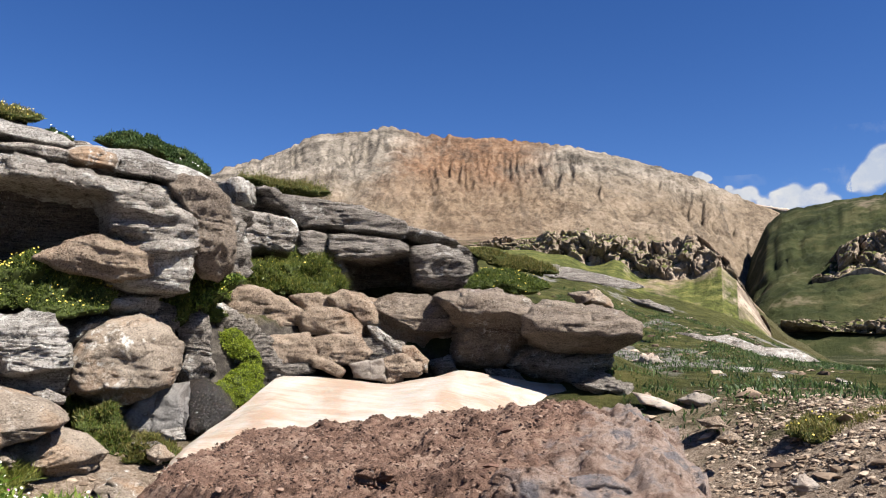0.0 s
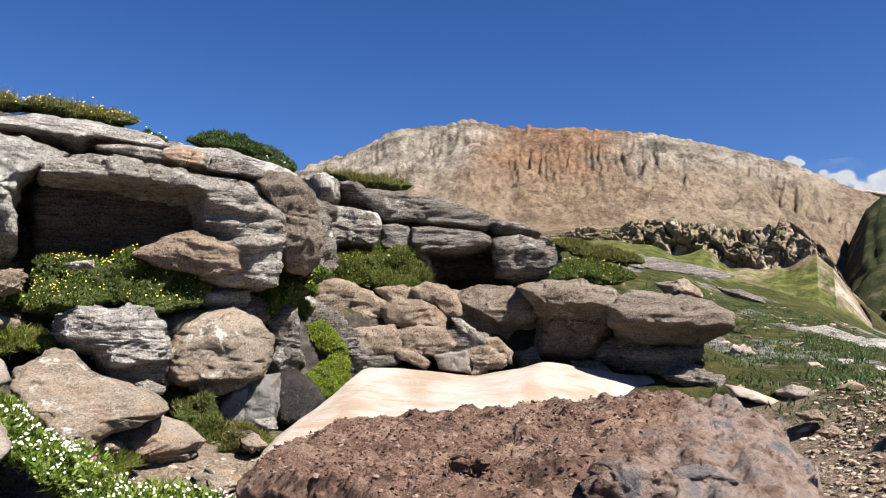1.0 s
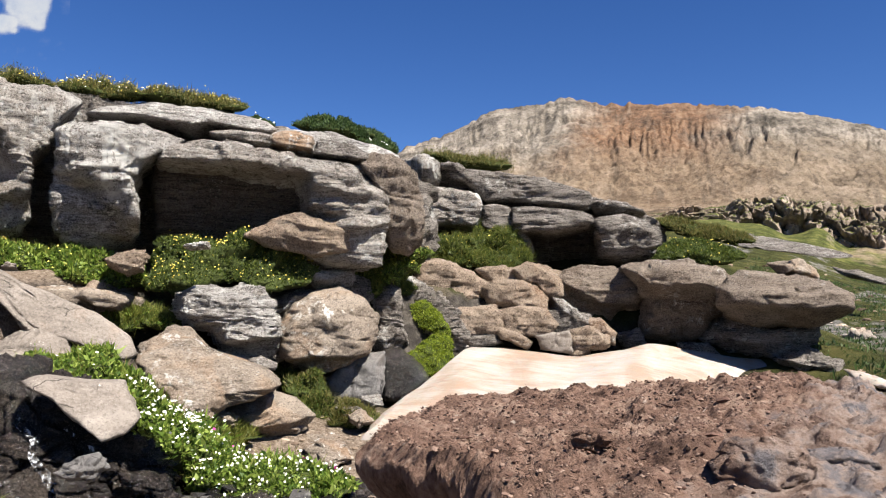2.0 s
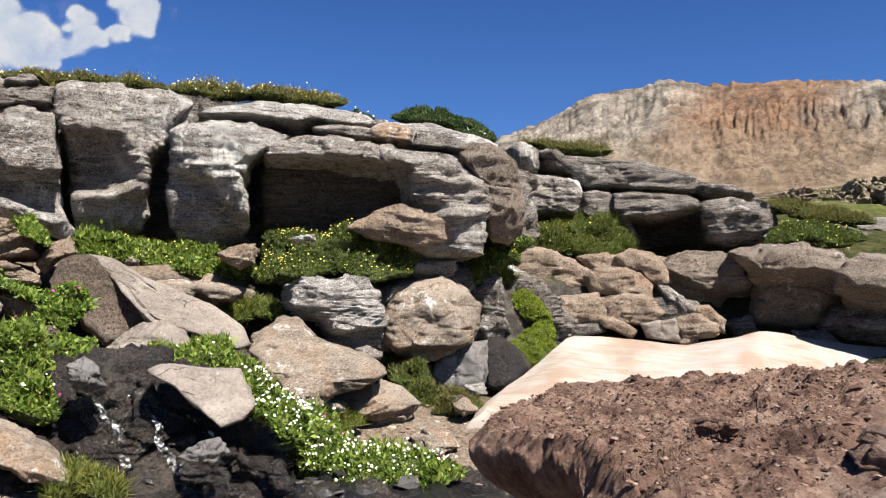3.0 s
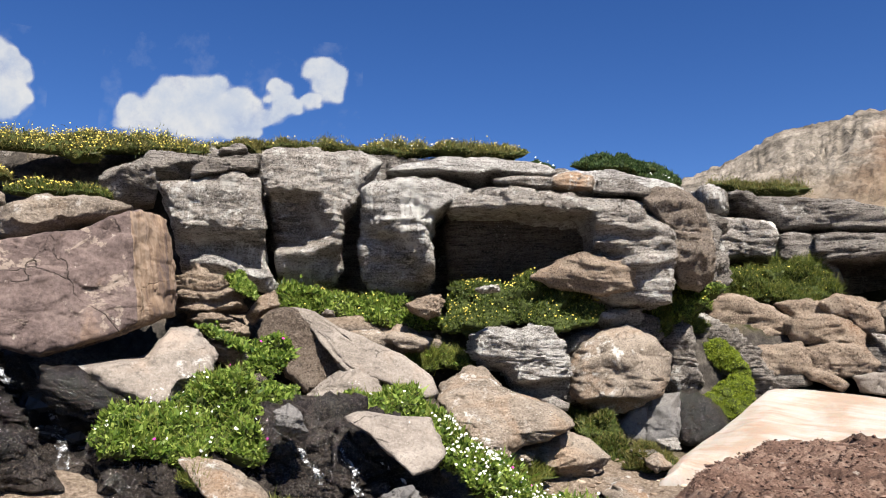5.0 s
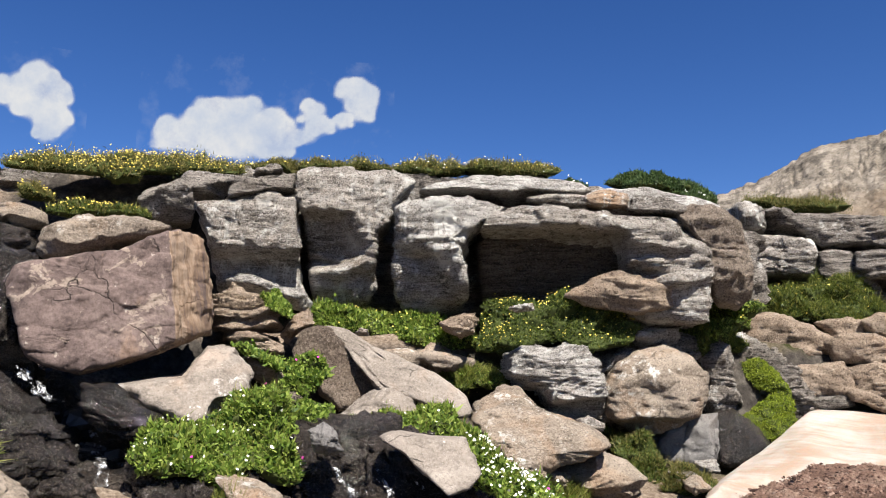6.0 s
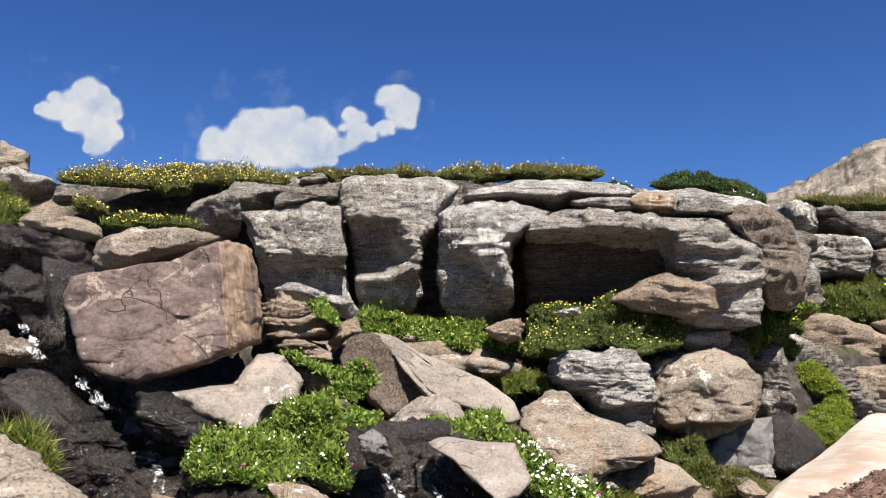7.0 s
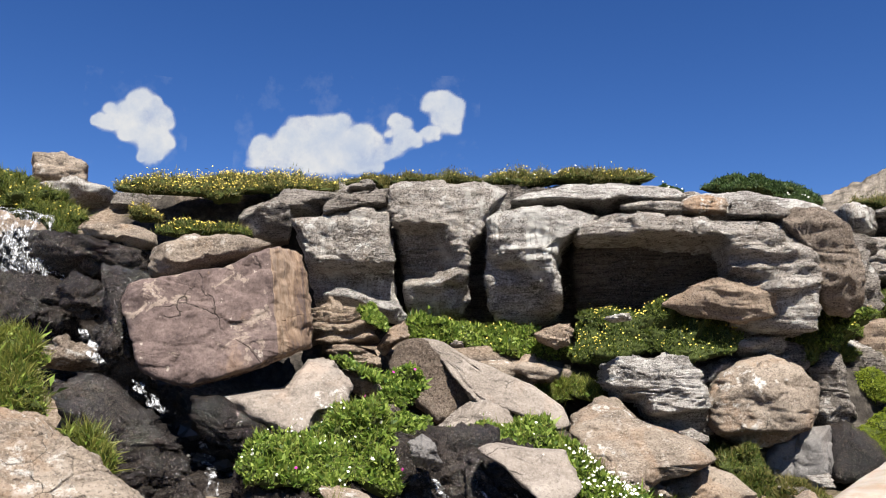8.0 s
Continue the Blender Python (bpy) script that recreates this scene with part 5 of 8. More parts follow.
rock("big_block", "large tilted purple-brown block with orange stains", (-7.96, 4.64, 2.33), 58.7, [(-1.0, 0.05), (-0.97, 0.31), (-0.56, 0.4), (-0.01, 0.52), (0.38, 0.72), (0.63, 0.82), (0.83, 0.81), (0.89, 0.49), (0.96, 0.04), (0.98, -0.25), (0.31, -0.53), (-0.3, -0.72), (-0.67, -0.63), (-0.78, -0.53), (-0.87, -0.26)], 0.9, PURPLE, p=20, strata=0.004, rough=0.012, lean=0.14, back=1.0, cuts=0, chips=0.014, facets=[(1, 0.12, 0.5, 1.8), (-0.22, 1, 0.66, 2.0), (-1, 0.1, 0.8, 0.8)], joints=0.006)
rock("top_block", "pale tan rock lying on the big block", (-8.61, 4.69, 3.11), 60.5, [(-0.56, -0.2), (-0.5, 0.02), (-0.24, 0.17), (0.25, 0.26), (0.62, 0.19), (0.81, 0.14), (0.5, -0.01), (0.14, -0.14), (-0.27, -0.29), (-0.46, -0.27)], 0.8, TAN, p=6, strata=0.012, lean=0.5)
rock("under_slab", "pale slab under the big block, dark and wet at the foot", (-7.4, 5.25, 1.5), 53.6, [(-0.81, 0.02), (-0.49, 0.07), (-0.15, 0.11), (0.1, 0.4), (0.37, 0.4), (0.56, 0.15), (0.53, -0.04), (0.22, -0.19), (0.05, -0.41), (-0.2, -0.33), (-0.5, -0.16)], 0.9, PALE, p=7, strata=0.012, lean=0.8, chips=0.015)
rock("stream_rock", "pale tan rock above the stream", (-10.58, 4.61, 3.58), 65.7, [(-0.49, 0.09), (-0.28, 0.21), (0.15, 0.17), (0.39, 0.05), (0.44, -0.14), (0.18, -0.25), (-0.13, -0.12), (-0.42, -0.03)], 0.6, TAN, p=3)
rock("perched_block", "tan bedded block on the skyline", (-14.57, 5.17, 5.34), 70.0, [(-0.42, 0.2), (0.02, 0.28), (0.44, 0.12), (0.45, -0.22), (0.07, -0.24), (-0.38, -0.21)], 0.7, TAN, p=9, strata=0.05)
rock("bedded_outcrop", "layered grey rock below the skyline block", (-13.52, 5.12, 4.77), 68.7, [(-0.67, 0.11), (-0.17, 0.23), (0.35, 0.14), (0.6, 0.01), (0.58, -0.2), (0.12, -0.2), (-0.41, -0.13)], 0.8, GREY, p=3, strata=0.08)
rock("bedded_outcrop", "brown layered rock at the top of the stream", (-12.8, 6.35, 4.64), 62.9, [(-0.89, 0.19), (0.03, 0.33), (0.97, -0.03), (0.88, -0.26), (-0.14, -0.22), (-0.91, -0.18)], 0.8, DARK, p=3, strata=0.08, lean=0.5)
rock("wet_rock", "smooth brown damp boulder in the stream", (-8.7, 3.31, 1.94), 68.1, [(-0.33, 0.04), (-0.06, 0.18), (0.3, 0.05), (0.35, -0.13), (0.03, -0.18), (-0.29, -0.12)], 0.4, BROWN, p=3.4, chips=0.07, strata=0.02)
rock("wet_rock", "dark wet slab in the stream", (-9.48, 3.87, 2.56), 67.0, [(-0.42, 0.19), (-0.27, 0.37), (0.05, 0.21), (0.44, -0.04), (0.37, -0.43), (0.0, -0.18), (-0.38, -0.06)], 0.6, WET, p=3.4, chips=0.07, strata=0.02)
rock("wet_rock", "large black wet rock with a trickle", (-7.37, 3.35, 1.09), 64.2, [(-0.7, 0.58), (-0.19, 0.62), (0.37, 0.15), (0.73, -0.58), (-0.11, -0.59), (-0.51, 0.11)], 0.7, WET, p=3.4, chips=0.07, strata=0.02, lean=0.4)
rock("wet_rock", "black wet rock under the waterfall", (-10.8, 3.39, 2.4), 71.7, [(-0.56, 0.49), (0.22, 0.62), (0.59, 0.41), (0.71, -0.36), (0.18, -0.59), (-0.6, -0.53)], 0.9, WET, p=3.4, chips=0.07, strata=0.02)
rock("wet_rock", "black wet rock beside the falls", (-11.02, 4.5, 3.34), 66.9, [(-0.88, 0.27), (-0.21, 0.28), (0.83, 0.1), (0.93, -0.29), (-0.09, -0.34), (-0.76, -0.3)], 0.9, WET, p=3.4, chips=0.07, strata=0.02)
rock("wet_rock", "black wet rock under the big block", (-8.63, 3.73, 2.18), 65.5, [(-0.2, 0.72), (0.3, 0.61), (0.38, -0.65), (0.02, -0.71), (-0.31, -0.33), (-0.1, 0.13)], 0.6, WET, p=3.4, chips=0.07, strata=0.02)
rock("meadow_slab", "long pale rock slab in the green meadow", (10.34, 28.16, 1.6), -20.2, [(-1.92, 0.44), (-0.96, 0.51), (-0.05, 0.1), (1.38, -0.09), (1.82, -0.38), (0.65, -0.5), (-0.8, -0.24)], 0.5, GREY, p=3, lean=2.5, scale=2, rough=0.12)
rock("meadow_slab", "grey rock slab in the green meadow", (8.81, 29.72, 1.97), -16.5, [(-1.03, 0.25), (-0.19, 0.19), (1.01, -0.21), (0.19, -0.25)], 0.5, DARK, p=3, lean=2.5, scale=2)
rock("meadow_stones", "heap of pale stones in the meadow", (5.04, 21.42, 1.19), -13.2, [(-0.41, 0.1), (0.17, 0.25), (0.41, -0.11), (-0.06, -0.25)], 0.4, PALE, p=3, rough=0.3)
rock("meadow_slab", "dark slab bedded in the green slope", (5.78, 17.05, 0.74), -18.7, [(-0.4, 0.36), (-0.04, 0.29), (0.4, -0.25), (0.15, -0.36)], 0.8, DARK, p=3, lean=1.0)
rock("meadow_slab", "grey slab bedded in the green slope", (6.7, 16.71, 0.82), -21.8, [(-0.28, 0.27), (0.17, 0.21), (0.28, -0.13), (-0.07, -0.28)], 0.8, GREY, p=3, lean=1.0)
rock("meadow_slab", "small grey slab bedded in the turf", (6.96, 19.81, 1.08), -19.4, [(-0.21, 0.08), (0.18, 0.08), (0.21, -0.08), (-0.18, -0.06)], 0.6, GREY, p=3, lean=1.0)
rock("meadow_rock", "dark rock at the edge of the meadow", (5.78, 12.75, 0.76), -24.4, [(-0.39, 0.01), (-0.18, 0.15), (0.21, 0.11), (0.38, -0.07), (-0.34, -0.17)], 0.5, DARK, p=3)
rock("meadow_rock", "dark flat stone in the grass", (4.92, 10.39, 0.69), -25.4, [(-0.21, -0.0), (0.04, 0.09), (0.2, -0.01), (-0.1, -0.1)], 0.3, DARK, p=3)
rock("white_stone", "flat white stone in the grass", (4.41, 8.98, 0.66), -26.2, [(-0.16, -0.0), (0.1, 0.05), (0.16, -0.0), (-0.13, -0.05)], 0.2, PALE, p=3)
rock("meadow_rock", "grey rock hump behind the grass", (7.33, 15.34, 0.88), -25.5, [(-0.21, 0.17), (0.03, 0.13), (0.21, -0.06), (0.16, -0.17), (-0.22, -0.02)], 0.7, GREY, p=3)
rock("bedrock_ramp", "long grey bedrock ramp behind the boulders", (4.04, 33.76, 4.89), -6.8, [(-3.74, 1.1), (-0.59, 0.47), (2.46, -0.48), (3.6, -1.01), (2.68, -1.05), (-0.12, -0.41), (-2.52, 0.3)], 0.5, DARK, p=3, lean=3, scale=2, rough=0.12)
rock("bedrock_ramp", "grey bedrock step in the turf", (6.38, 27.26, 3.07), -13.2, [(-0.81, 0.35), (0.67, -0.06), (0.79, -0.34), (-0.35, -0.04)], 0.4, DARK, p=3, lean=1.0, scale=2)
rock("snow_remnant", "thin grey-white strip of old snow on the rubble", (2.91, 11.95, 0.83), -13.7, [(-0.4, 0.14), (-0.15, 0.1), (0.39, -0.08), (0.27, -0.14), (-0.24, -0.03)], 0.15, SNOW, p=3, lean=1.5, n=30, strata=0, chips=0)
rock("snow_field", "distant white snow strip in the pass", (154.54, 395.91, 70.56), -21.3, [(-9.53, 3.74), (0.34, 1.21), (9.49, -0.31), (7.67, -3.57), (-6.94, -2.66)], 8, SNOW, p=3, n=20, scale=8, strata=0, chips=0)
rock("broken_rock", "dark broken rubble at the foot of the boulders", (2.37, 13.19, 0.98), -10.2, [(-0.44, 0.06), (-0.04, 0.19), (0.39, 0.07), (0.43, -0.14), (-0.15, -0.19)], 0.5, DARK, p=2.6, rough=0.35)
rock("rubble_stone", "pale flat stone in the rubble", (3.49, 11.9, 0.87), -16.4, [(-0.3, -0.0), (-0.04, 0.12), (0.29, -0.02), (-0.0, -0.12)], 0.3, PALE, p=3)
rock("rubble_stone", "tan stone in the rubble", (2.96, 9.03, 0.64), -18.2, [(-0.15, -0.01), (0.05, 0.06), (0.14, -0.0), (-0.02, -0.06)], 0.2, TAN, p=3)
rock("rubble_stone", "pinkish flat stone in the rubble", (3.25, 10.51, 0.67), -17.2, [(-0.19, 0.03), (0.08, 0.09), (0.18, -0.02), (-0.08, -0.09)], 0.25, PINK, p=3)
rock("rubble_stone", "pale stone in the gravel", (2.5, 6.0, 0.63), -22.6, [(-0.09, 0.02), (0.01, 0.06), (0.09, -0.0), (-0.03, -0.06)], 0.12, PALE, p=3)
# second dark filler behind the row, added to keep its gaps in shade
rock("recess_rock", "dark bedded filler rock in the gaps of the boulder row", (-5.5, 10.58, 1.52), 27.1, [(-1.62, 0.55), (-0.27, 0.59), (1.25, 0.76), (1.55, 0.67), (1.62, -0.34), (1.41, -0.68), (0.4, -0.75), (-0.94, -0.33), (-1.45, 0.17)], 0.6, DARK, p=4, strata=0.06)
rock("recess_rock", "brown bedded rock behind the sandstone pile", (-2.25, 15.03, 1.79), 8.5, [(-1.94, 0.41), (-0.49, 0.85), (1.0, 0.65), (1.98, 0.22), (1.88, -0.53), (0.38, -0.84), (-1.28, -0.73), (-1.81, -0.22)], 0.7, PINK, p=4, strata=0.06)
rock("recess_rock", "dark damp rock in the mossy cleft", (-3.67, 13.51, 1.34), 15.2, [(-0.73, 0.52), (0.33, 0.52), (0.73, -0.05), (0.55, -0.43), (-0.1, -0.52), (-0.65, -0.32)], 0.5, WET, p=3, chips=0.08)
rock("small_boulder", "bedded dark rock under the moss", (-3.77, 12.55, 1.55), 16.7, [(-0.26, 0.23), (0.06, 0.25), (0.26, -0.01), (0.03, -0.25), (-0.22, -0.15)], 0.5, DARK, p=3, strata=0.06)
rock("small_boulder", "dark stone in the crevice between boulders", (-4.88, 9.77, 1.14), 26.1, [(-0.15, 0.08), (0.1, 0.16), (0.14, -0.12), (-0.1, -0.16)], 0.3, DARK, p=3)
rock("small_boulder", "flat stone under the large pale boulder", (-4.95, 9.29, 1.06), 27.6, [(-0.24, 0.07), (0.2, 0.04), (0.24, -0.07), (-0.16, -0.05)], 0.3, GREY, p=3)
rock("earth_bank", "brown earth bank with stones under the turf", (-6.81, 8.56, 1.81), 38.1, [(-0.59, 0.14), (0.12, 0.18), (0.6, 0.02), (0.56, -0.18), (-0.04, -0.18), (-0.43, -0.02)], 0.5, TAN, p=3, rough=0.2)
rock("small_boulder", "brown stone in the turf under the cliff", (-6.49, 8.8, 2.34), 36.0, [(-0.28, -0.01), (0.08, 0.13), (0.28, 0.05), (0.2, -0.13), (-0.16, -0.13)], 0.35, PINK, p=3)
rock("stream_rock", "dark smooth stone in the stream", (-4.76, 5.97, 0.3), 38.0, [(-0.19, 0.02), (-0.02, 0.14), (0.2, 0.06), (0.19, -0.1), (-0.07, -0.13)], 0.25, WET, p=3)
rock("stream_rock", "dark smooth stone in the stream", (-5.7, 5.54, 1.01), 45.3, [(-0.15, 0.08), (0.02, 0.13), (0.15, -0.01), (0.12, -0.14), (-0.09, -0.11)], 0.25, WET, p=3)
rock("stream_rock", "dark angular stone in the stream", (-4.11, 5.96, 0.26), 33.9, [(-0.1, 0.05), (0.06, 0.07), (0.1, -0.05), (-0.05, -0.07)], 0.2, WET, p=3)
rock("stream_stone", "black wet angular stone in the stream", (-3.86, 5.8, 0.13), 33.0, [(0.1, 0.01), (0.06, 0.06), (0.0, 0.08), (-0.08, 0.07), (-0.1, 0.0), (-0.04, -0.04), (0.02, -0.08), (0.11, -0.05)], 0.1, WET, p=4, n=24, chips=0.05, group="black stones in the stream")
rock("stream_stone", "black wet angular stone in the stream", (-4.46, 5.48, 0.26), 38.6, [(0.1, -0.02), (0.06, 0.03), (-0.0, 0.08), (-0.06, 0.04), (-0.1, -0.01), (-0.06, -0.07), (0.02, -0.08), (0.09, -0.05)], 0.09, WET, p=4, n=24, chips=0.05, group="black stones in the stream")
rock("stream_stone", "black wet angular stone in the stream", (-4.5, 5.63, 0.38), 38.0, [(0.08, -0.0), (0.06, 0.05), (-0.01, 0.08), (-0.08, 0.07), (-0.09, -0.01), (-0.06, -0.06), (0.01, -0.08), (0.1, -0.05)], 0.1, WET, p=4, n=24, chips=0.05, group="black stones in the stream")
rock("stream_stone", "black wet angular stone in the stream", (-4.07, 5.6, 0.1), 35.3, [(0.04, 0.0), (0.04, 0.04), (-0.0, 0.04), (-0.03, 0.03), (-0.04, 0.0), (-0.04, -0.03), (0.01, -0.04), (0.03, -0.02)], 0.05, WET, p=4, n=24, chips=0.05, group="black stones in the stream")
rock("stream_stone", "black wet angular stone in the stream", (-3.82, 5.84, 0.14), 32.6, [(0.09, 0.0), (0.05, 0.04), (-0.01, 0.06), (-0.05, 0.04), (-0.09, 0.0), (-0.04, -0.03), (0.01, -0.06), (0.06, -0.03)], 0.07, WET, p=4, n=24, chips=0.05, group="black stones in the stream")
rock("stream_stone", "black wet angular stone in the stream", (-4.34, 5.35, 0.08), 38.4, [(0.06, -0.0), (0.03, 0.04), (-0.02, 0.05), (-0.05, 0.04), (-0.07, 0.0), (-0.04, -0.04), (0.01, -0.05), (0.07, -0.04)], 0.07, WET, p=4, n=24, chips=0.05, group="black stones in the stream")
rock("stream_stone", "black wet angular stone in the stream", (-4.41, 5.63, 0.33), 37.5, [(0.05, 0.01), (0.03, 0.04), (-0.01, 0.03), (-0.04, 0.03), (-0.05, 0.0), (-0.04, -0.02), (0.0, -0.04), (0.04, -0.02)], 0.05, WET, p=4, n=24, chips=0.05, group="black stones in the stream")
rock("stream_stone", "black wet angular stone in the stream", (-4.16, 5.53, 0.11), 36.3, [(0.09, -0.01), (0.05, 0.04), (-0.02, 0.08), (-0.09, 0.05), (-0.09, -0.01), (-0.07, -0.06), (0.01, -0.07), (0.07, -0.05)], 0.09, WET, p=4, n=24, chips=0.05, group="black stones in the stream")
rock("stream_stone", "black wet angular stone in the stream", (-4.25, 5.45, 0.11), 37.3, [(0.1, -0.01), (0.09, 0.07), (-0.0, 0.1), (-0.06, 0.06), (-0.12, -0.0), (-0.05, -0.07), (0.02, -0.1), (0.12, -0.05)], 0.11, WET, p=4, n=24, chips=0.05, group="black stones in the stream")
rock("stream_stone", "black wet angular stone in the stream", (-4.41, 5.33, 0.11), 39.0, [(0.05, -0.0), (0.03, 0.03), (-0.01, 0.03), (-0.04, 0.02), (-0.05, -0.0), (-0.03, -0.03), (0.0, -0.03), (0.02, -0.02)], 0.04, WET, p=4, n=24, chips=0.05, group="black stones in the stream")
rock("stream_stone", "black wet angular stone in the stream", (-4.15, 5.78, 0.28), 35.0, [(0.11, -0.0), (0.05, 0.07), (-0.02, 0.06), (-0.11, 0.07), (-0.1, -0.01), (-0.07, -0.07), (-0.0, -0.07), (0.08, -0.06)], 0.1, WET, p=4, n=24, chips=0.05, group="black stones in the stream")
rock("stream_stone", "black wet angular stone in the stream", (-3.95, 5.91, 0.26), 33.1, [(0.09, -0.0), (0.03, 0.06), (-0.01, 0.05), (-0.07, 0.04), (-0.09, -0.0), (-0.06, -0.03), (0.0, -0.06), (0.06, -0.04)], 0.07, WET, p=4, n=24, chips=0.05, group="black stones in the stream")
rock("stream_stone", "black wet angular stone in the stream", (-3.88, 5.84, 0.17), 33.0, [(0.04, 0.0), (0.03, 0.03), (-0.01, 0.03), (-0.03, 0.03), (-0.04, 0.0), (-0.03, -0.02), (0.0, -0.03), (0.03, -0.02)], 0.04, WET, p=4, n=24, chips=0.05, group="black stones in the stream")
rock("stream_stone", "black wet angular stone in the stream", (-4.12, 5.56, 0.1), 35.9, [(0.06, -0.0), (0.03, 0.04), (-0.02, 0.06), (-0.06, 0.04), (-0.06, 0.0), (-0.04, -0.04), (-0.0, -0.06), (0.04, -0.03)], 0.06, WET, p=4, n=24, chips=0.05, group="black stones in the stream")
rock("stream_stone", "black wet angular stone in the stream", (-4.29, 5.6, 0.23), 36.8, [(0.06, -0.0), (0.04, 0.03), (-0.0, 0.04), (-0.03, 0.02), (-0.06, -0.0), (-0.03, -0.03), (0.02, -0.04), (0.05, -0.03)], 0.05, WET, p=4, n=24, chips=0.05, group="black stones in the stream")
rock("stream_stone", "black wet angular stone in the stream", (-4.04, 5.6, 0.09), 35.2, [(0.12, -0.01), (0.06, 0.06), (-0.02, 0.08), (-0.09, 0.04), (-0.12, -0.0), (-0.06, -0.07), (0.01, -0.07), (0.07, -0.05)], 0.09, WET, p=4, n=24, chips=0.05, group="black stones in the stream")
rock("stream_stone", "black wet angular stone in the stream", (-4.0, 5.59, 0.05), 34.9, [(0.11, -0.0), (0.08, 0.06), (-0.0, 0.07), (-0.06, 0.06), (-0.11, 0.0), (-0.06, -0.06), (0.02, -0.07), (0.08, -0.06)], 0.1, WET, p=4, n=24, chips=0.05, group="black stones in the stream")
rock("stream_stone", "black wet angular stone in the stream", (-3.77, 5.79, 0.08), 32.4, [(0.08, -0.01), (0.05, 0.04), (-0.01, 0.08), (-0.08, 0.03), (-0.08, -0.01), (-0.07, -0.04), (0.01, -0.08), (0.07, -0.05)], 0.08, WET, p=4, n=24, chips=0.05, group="black stones in the stream")
rock("stream_stone", "black wet angular stone in the stream", (-4.37, 5.6, 0.28), 37.4, [(0.05, -0.0), (0.04, 0.02), (0.0, 0.05), (-0.03, 0.03), (-0.05, -0.0), (-0.03, -0.04), (0.01, -0.05), (0.05, -0.03)], 0.05, WET, p=4, n=24, chips=0.05, group="black stones in the stream")
rock("stream_stone", "black wet angular stone in the stream", (-4.06, 5.81, 0.26), 34.3, [(0.08, -0.02), (0.05, 0.02), (-0.0, 0.06), (-0.05, 0.03), (-0.08, -0.02), (-0.04, -0.06), (0.01, -0.06), (0.09, -0.04)], 0.08, WET, p=4, n=24, chips=0.05, group="black stones in the stream")
rock("stream_stone", "black wet angular stone in the stream", (-3.99, 6.08, 0.44), 32.6, [(0.07, -0.0), (0.03, 0.03), (-0.0, 0.05), (-0.04, 0.04), (-0.07, -0.0), (-0.04, -0.04), (0.01, -0.05), (0.06, -0.03)], 0.05, WET, p=4, n=24, chips=0.05, group="black stones in the stream")
rock("stream_stone", "black wet angular stone in the stream", (-4.45, 5.48, 0.24), 38.4, [(0.11, -0.0), (0.08, 0.07), (-0.0, 0.09), (-0.07, 0.07), (-0.11, 0.0), (-0.07, -0.06), (0.02, -0.09), (0.11, -0.06)], 0.11, WET, p=4, n=24, chips=0.05, group="black stones in the stream")
rock("stream_stone", "black wet angular stone in the stream", (-3.91, 5.85, 0.19), 33.1, [(0.1, -0.0), (0.07, 0.06), (-0.01, 0.08), (-0.08, 0.06), (-0.1, 0.0), (-0.05, -0.04), (0.01, -0.08), (0.08, -0.04)], 0.09, WET, p=4, n=24, chips=0.05, group="black stones in the stream")
rock("stream_stone", "black wet angular stone in the stream", (-3.8, 5.82, 0.13), 32.5, [(0.07, -0.01), (0.06, 0.04), (-0.0, 0.06), (-0.04, 0.04), (-0.07, -0.01), (-0.05, -0.05), (0.01, -0.06), (0.07, -0.05)], 0.08, WET, p=4, n=24, chips=0.05, group="black stones in the stream")
rock("stream_stone", "black wet angular stone in the stream", (-4.54, 5.54, 0.34), 38.7, [(0.11, -0.01), (0.04, 0.07), (-0.04, 0.09), (-0.11, 0.05), (-0.11, -0.01), (-0.1, -0.06), (-0.0, -0.09), (0.08, -0.07)], 0.11, WET, p=4, n=24, chips=0.05, group="black stones in the stream")
rock("stream_stone", "black wet angular stone in the stream", (-4.31, 5.59, 0.23), 37.0, [(0.07, 0.0), (0.04, 0.04), (-0.0, 0.05), (-0.05, 0.03), (-0.07, 0.01), (-0.02, -0.03), (0.02, -0.05), (0.07, -0.03)], 0.06, WET, p=4, n=24, chips=0.05, group="black stones in the stream")
rock("stream_stone", "black wet angular stone in the stream", (-4.52, 5.59, 0.37), 38.3, [(0.09, -0.01), (0.03, 0.05), (-0.01, 0.07), (-0.06, 0.04), (-0.09, -0.01), (-0.05, -0.05), (0.0, -0.07), (0.05, -0.05)], 0.07, WET, p=4, n=24, chips=0.05, group="black stones in the stream")
rock("stream_stone", "black wet angular stone in the stream", (-4.39, 5.7, 0.37), 37.0, [(0.13, -0.01), (0.1, 0.06), (-0.0, 0.11), (-0.1, 0.06), (-0.13, -0.0), (-0.08, -0.07), (0.02, -0.11), (0.09, -0.05)], 0.11, WET, p=4, n=24, chips=0.05, group="black stones in the stream")
rock("stream_stone", "black wet angular stone in the stream", (-4.46, 5.56, 0.3), 38.1, [(0.08, -0.0), (0.05, 0.06), (-0.02, 0.05), (-0.06, 0.04), (-0.08, -0.0), (-0.05, -0.05), (0.01, -0.06), (0.07, -0.05)], 0.08, WET, p=4, n=24, chips=0.05, group="black stones in the stream")
rock("stream_stone", "black wet angular stone in the stream", (-4.47, 5.63, 0.37), 37.8, [(0.11, -0.01), (0.06, 0.07), (-0.01, 0.1), (-0.09, 0.04), (-0.11, -0.02), (-0.07, -0.06), (0.02, -0.1), (0.09, -0.07)], 0.11, WET, p=4, n=24, chips=0.05, group="black stones in the stream")
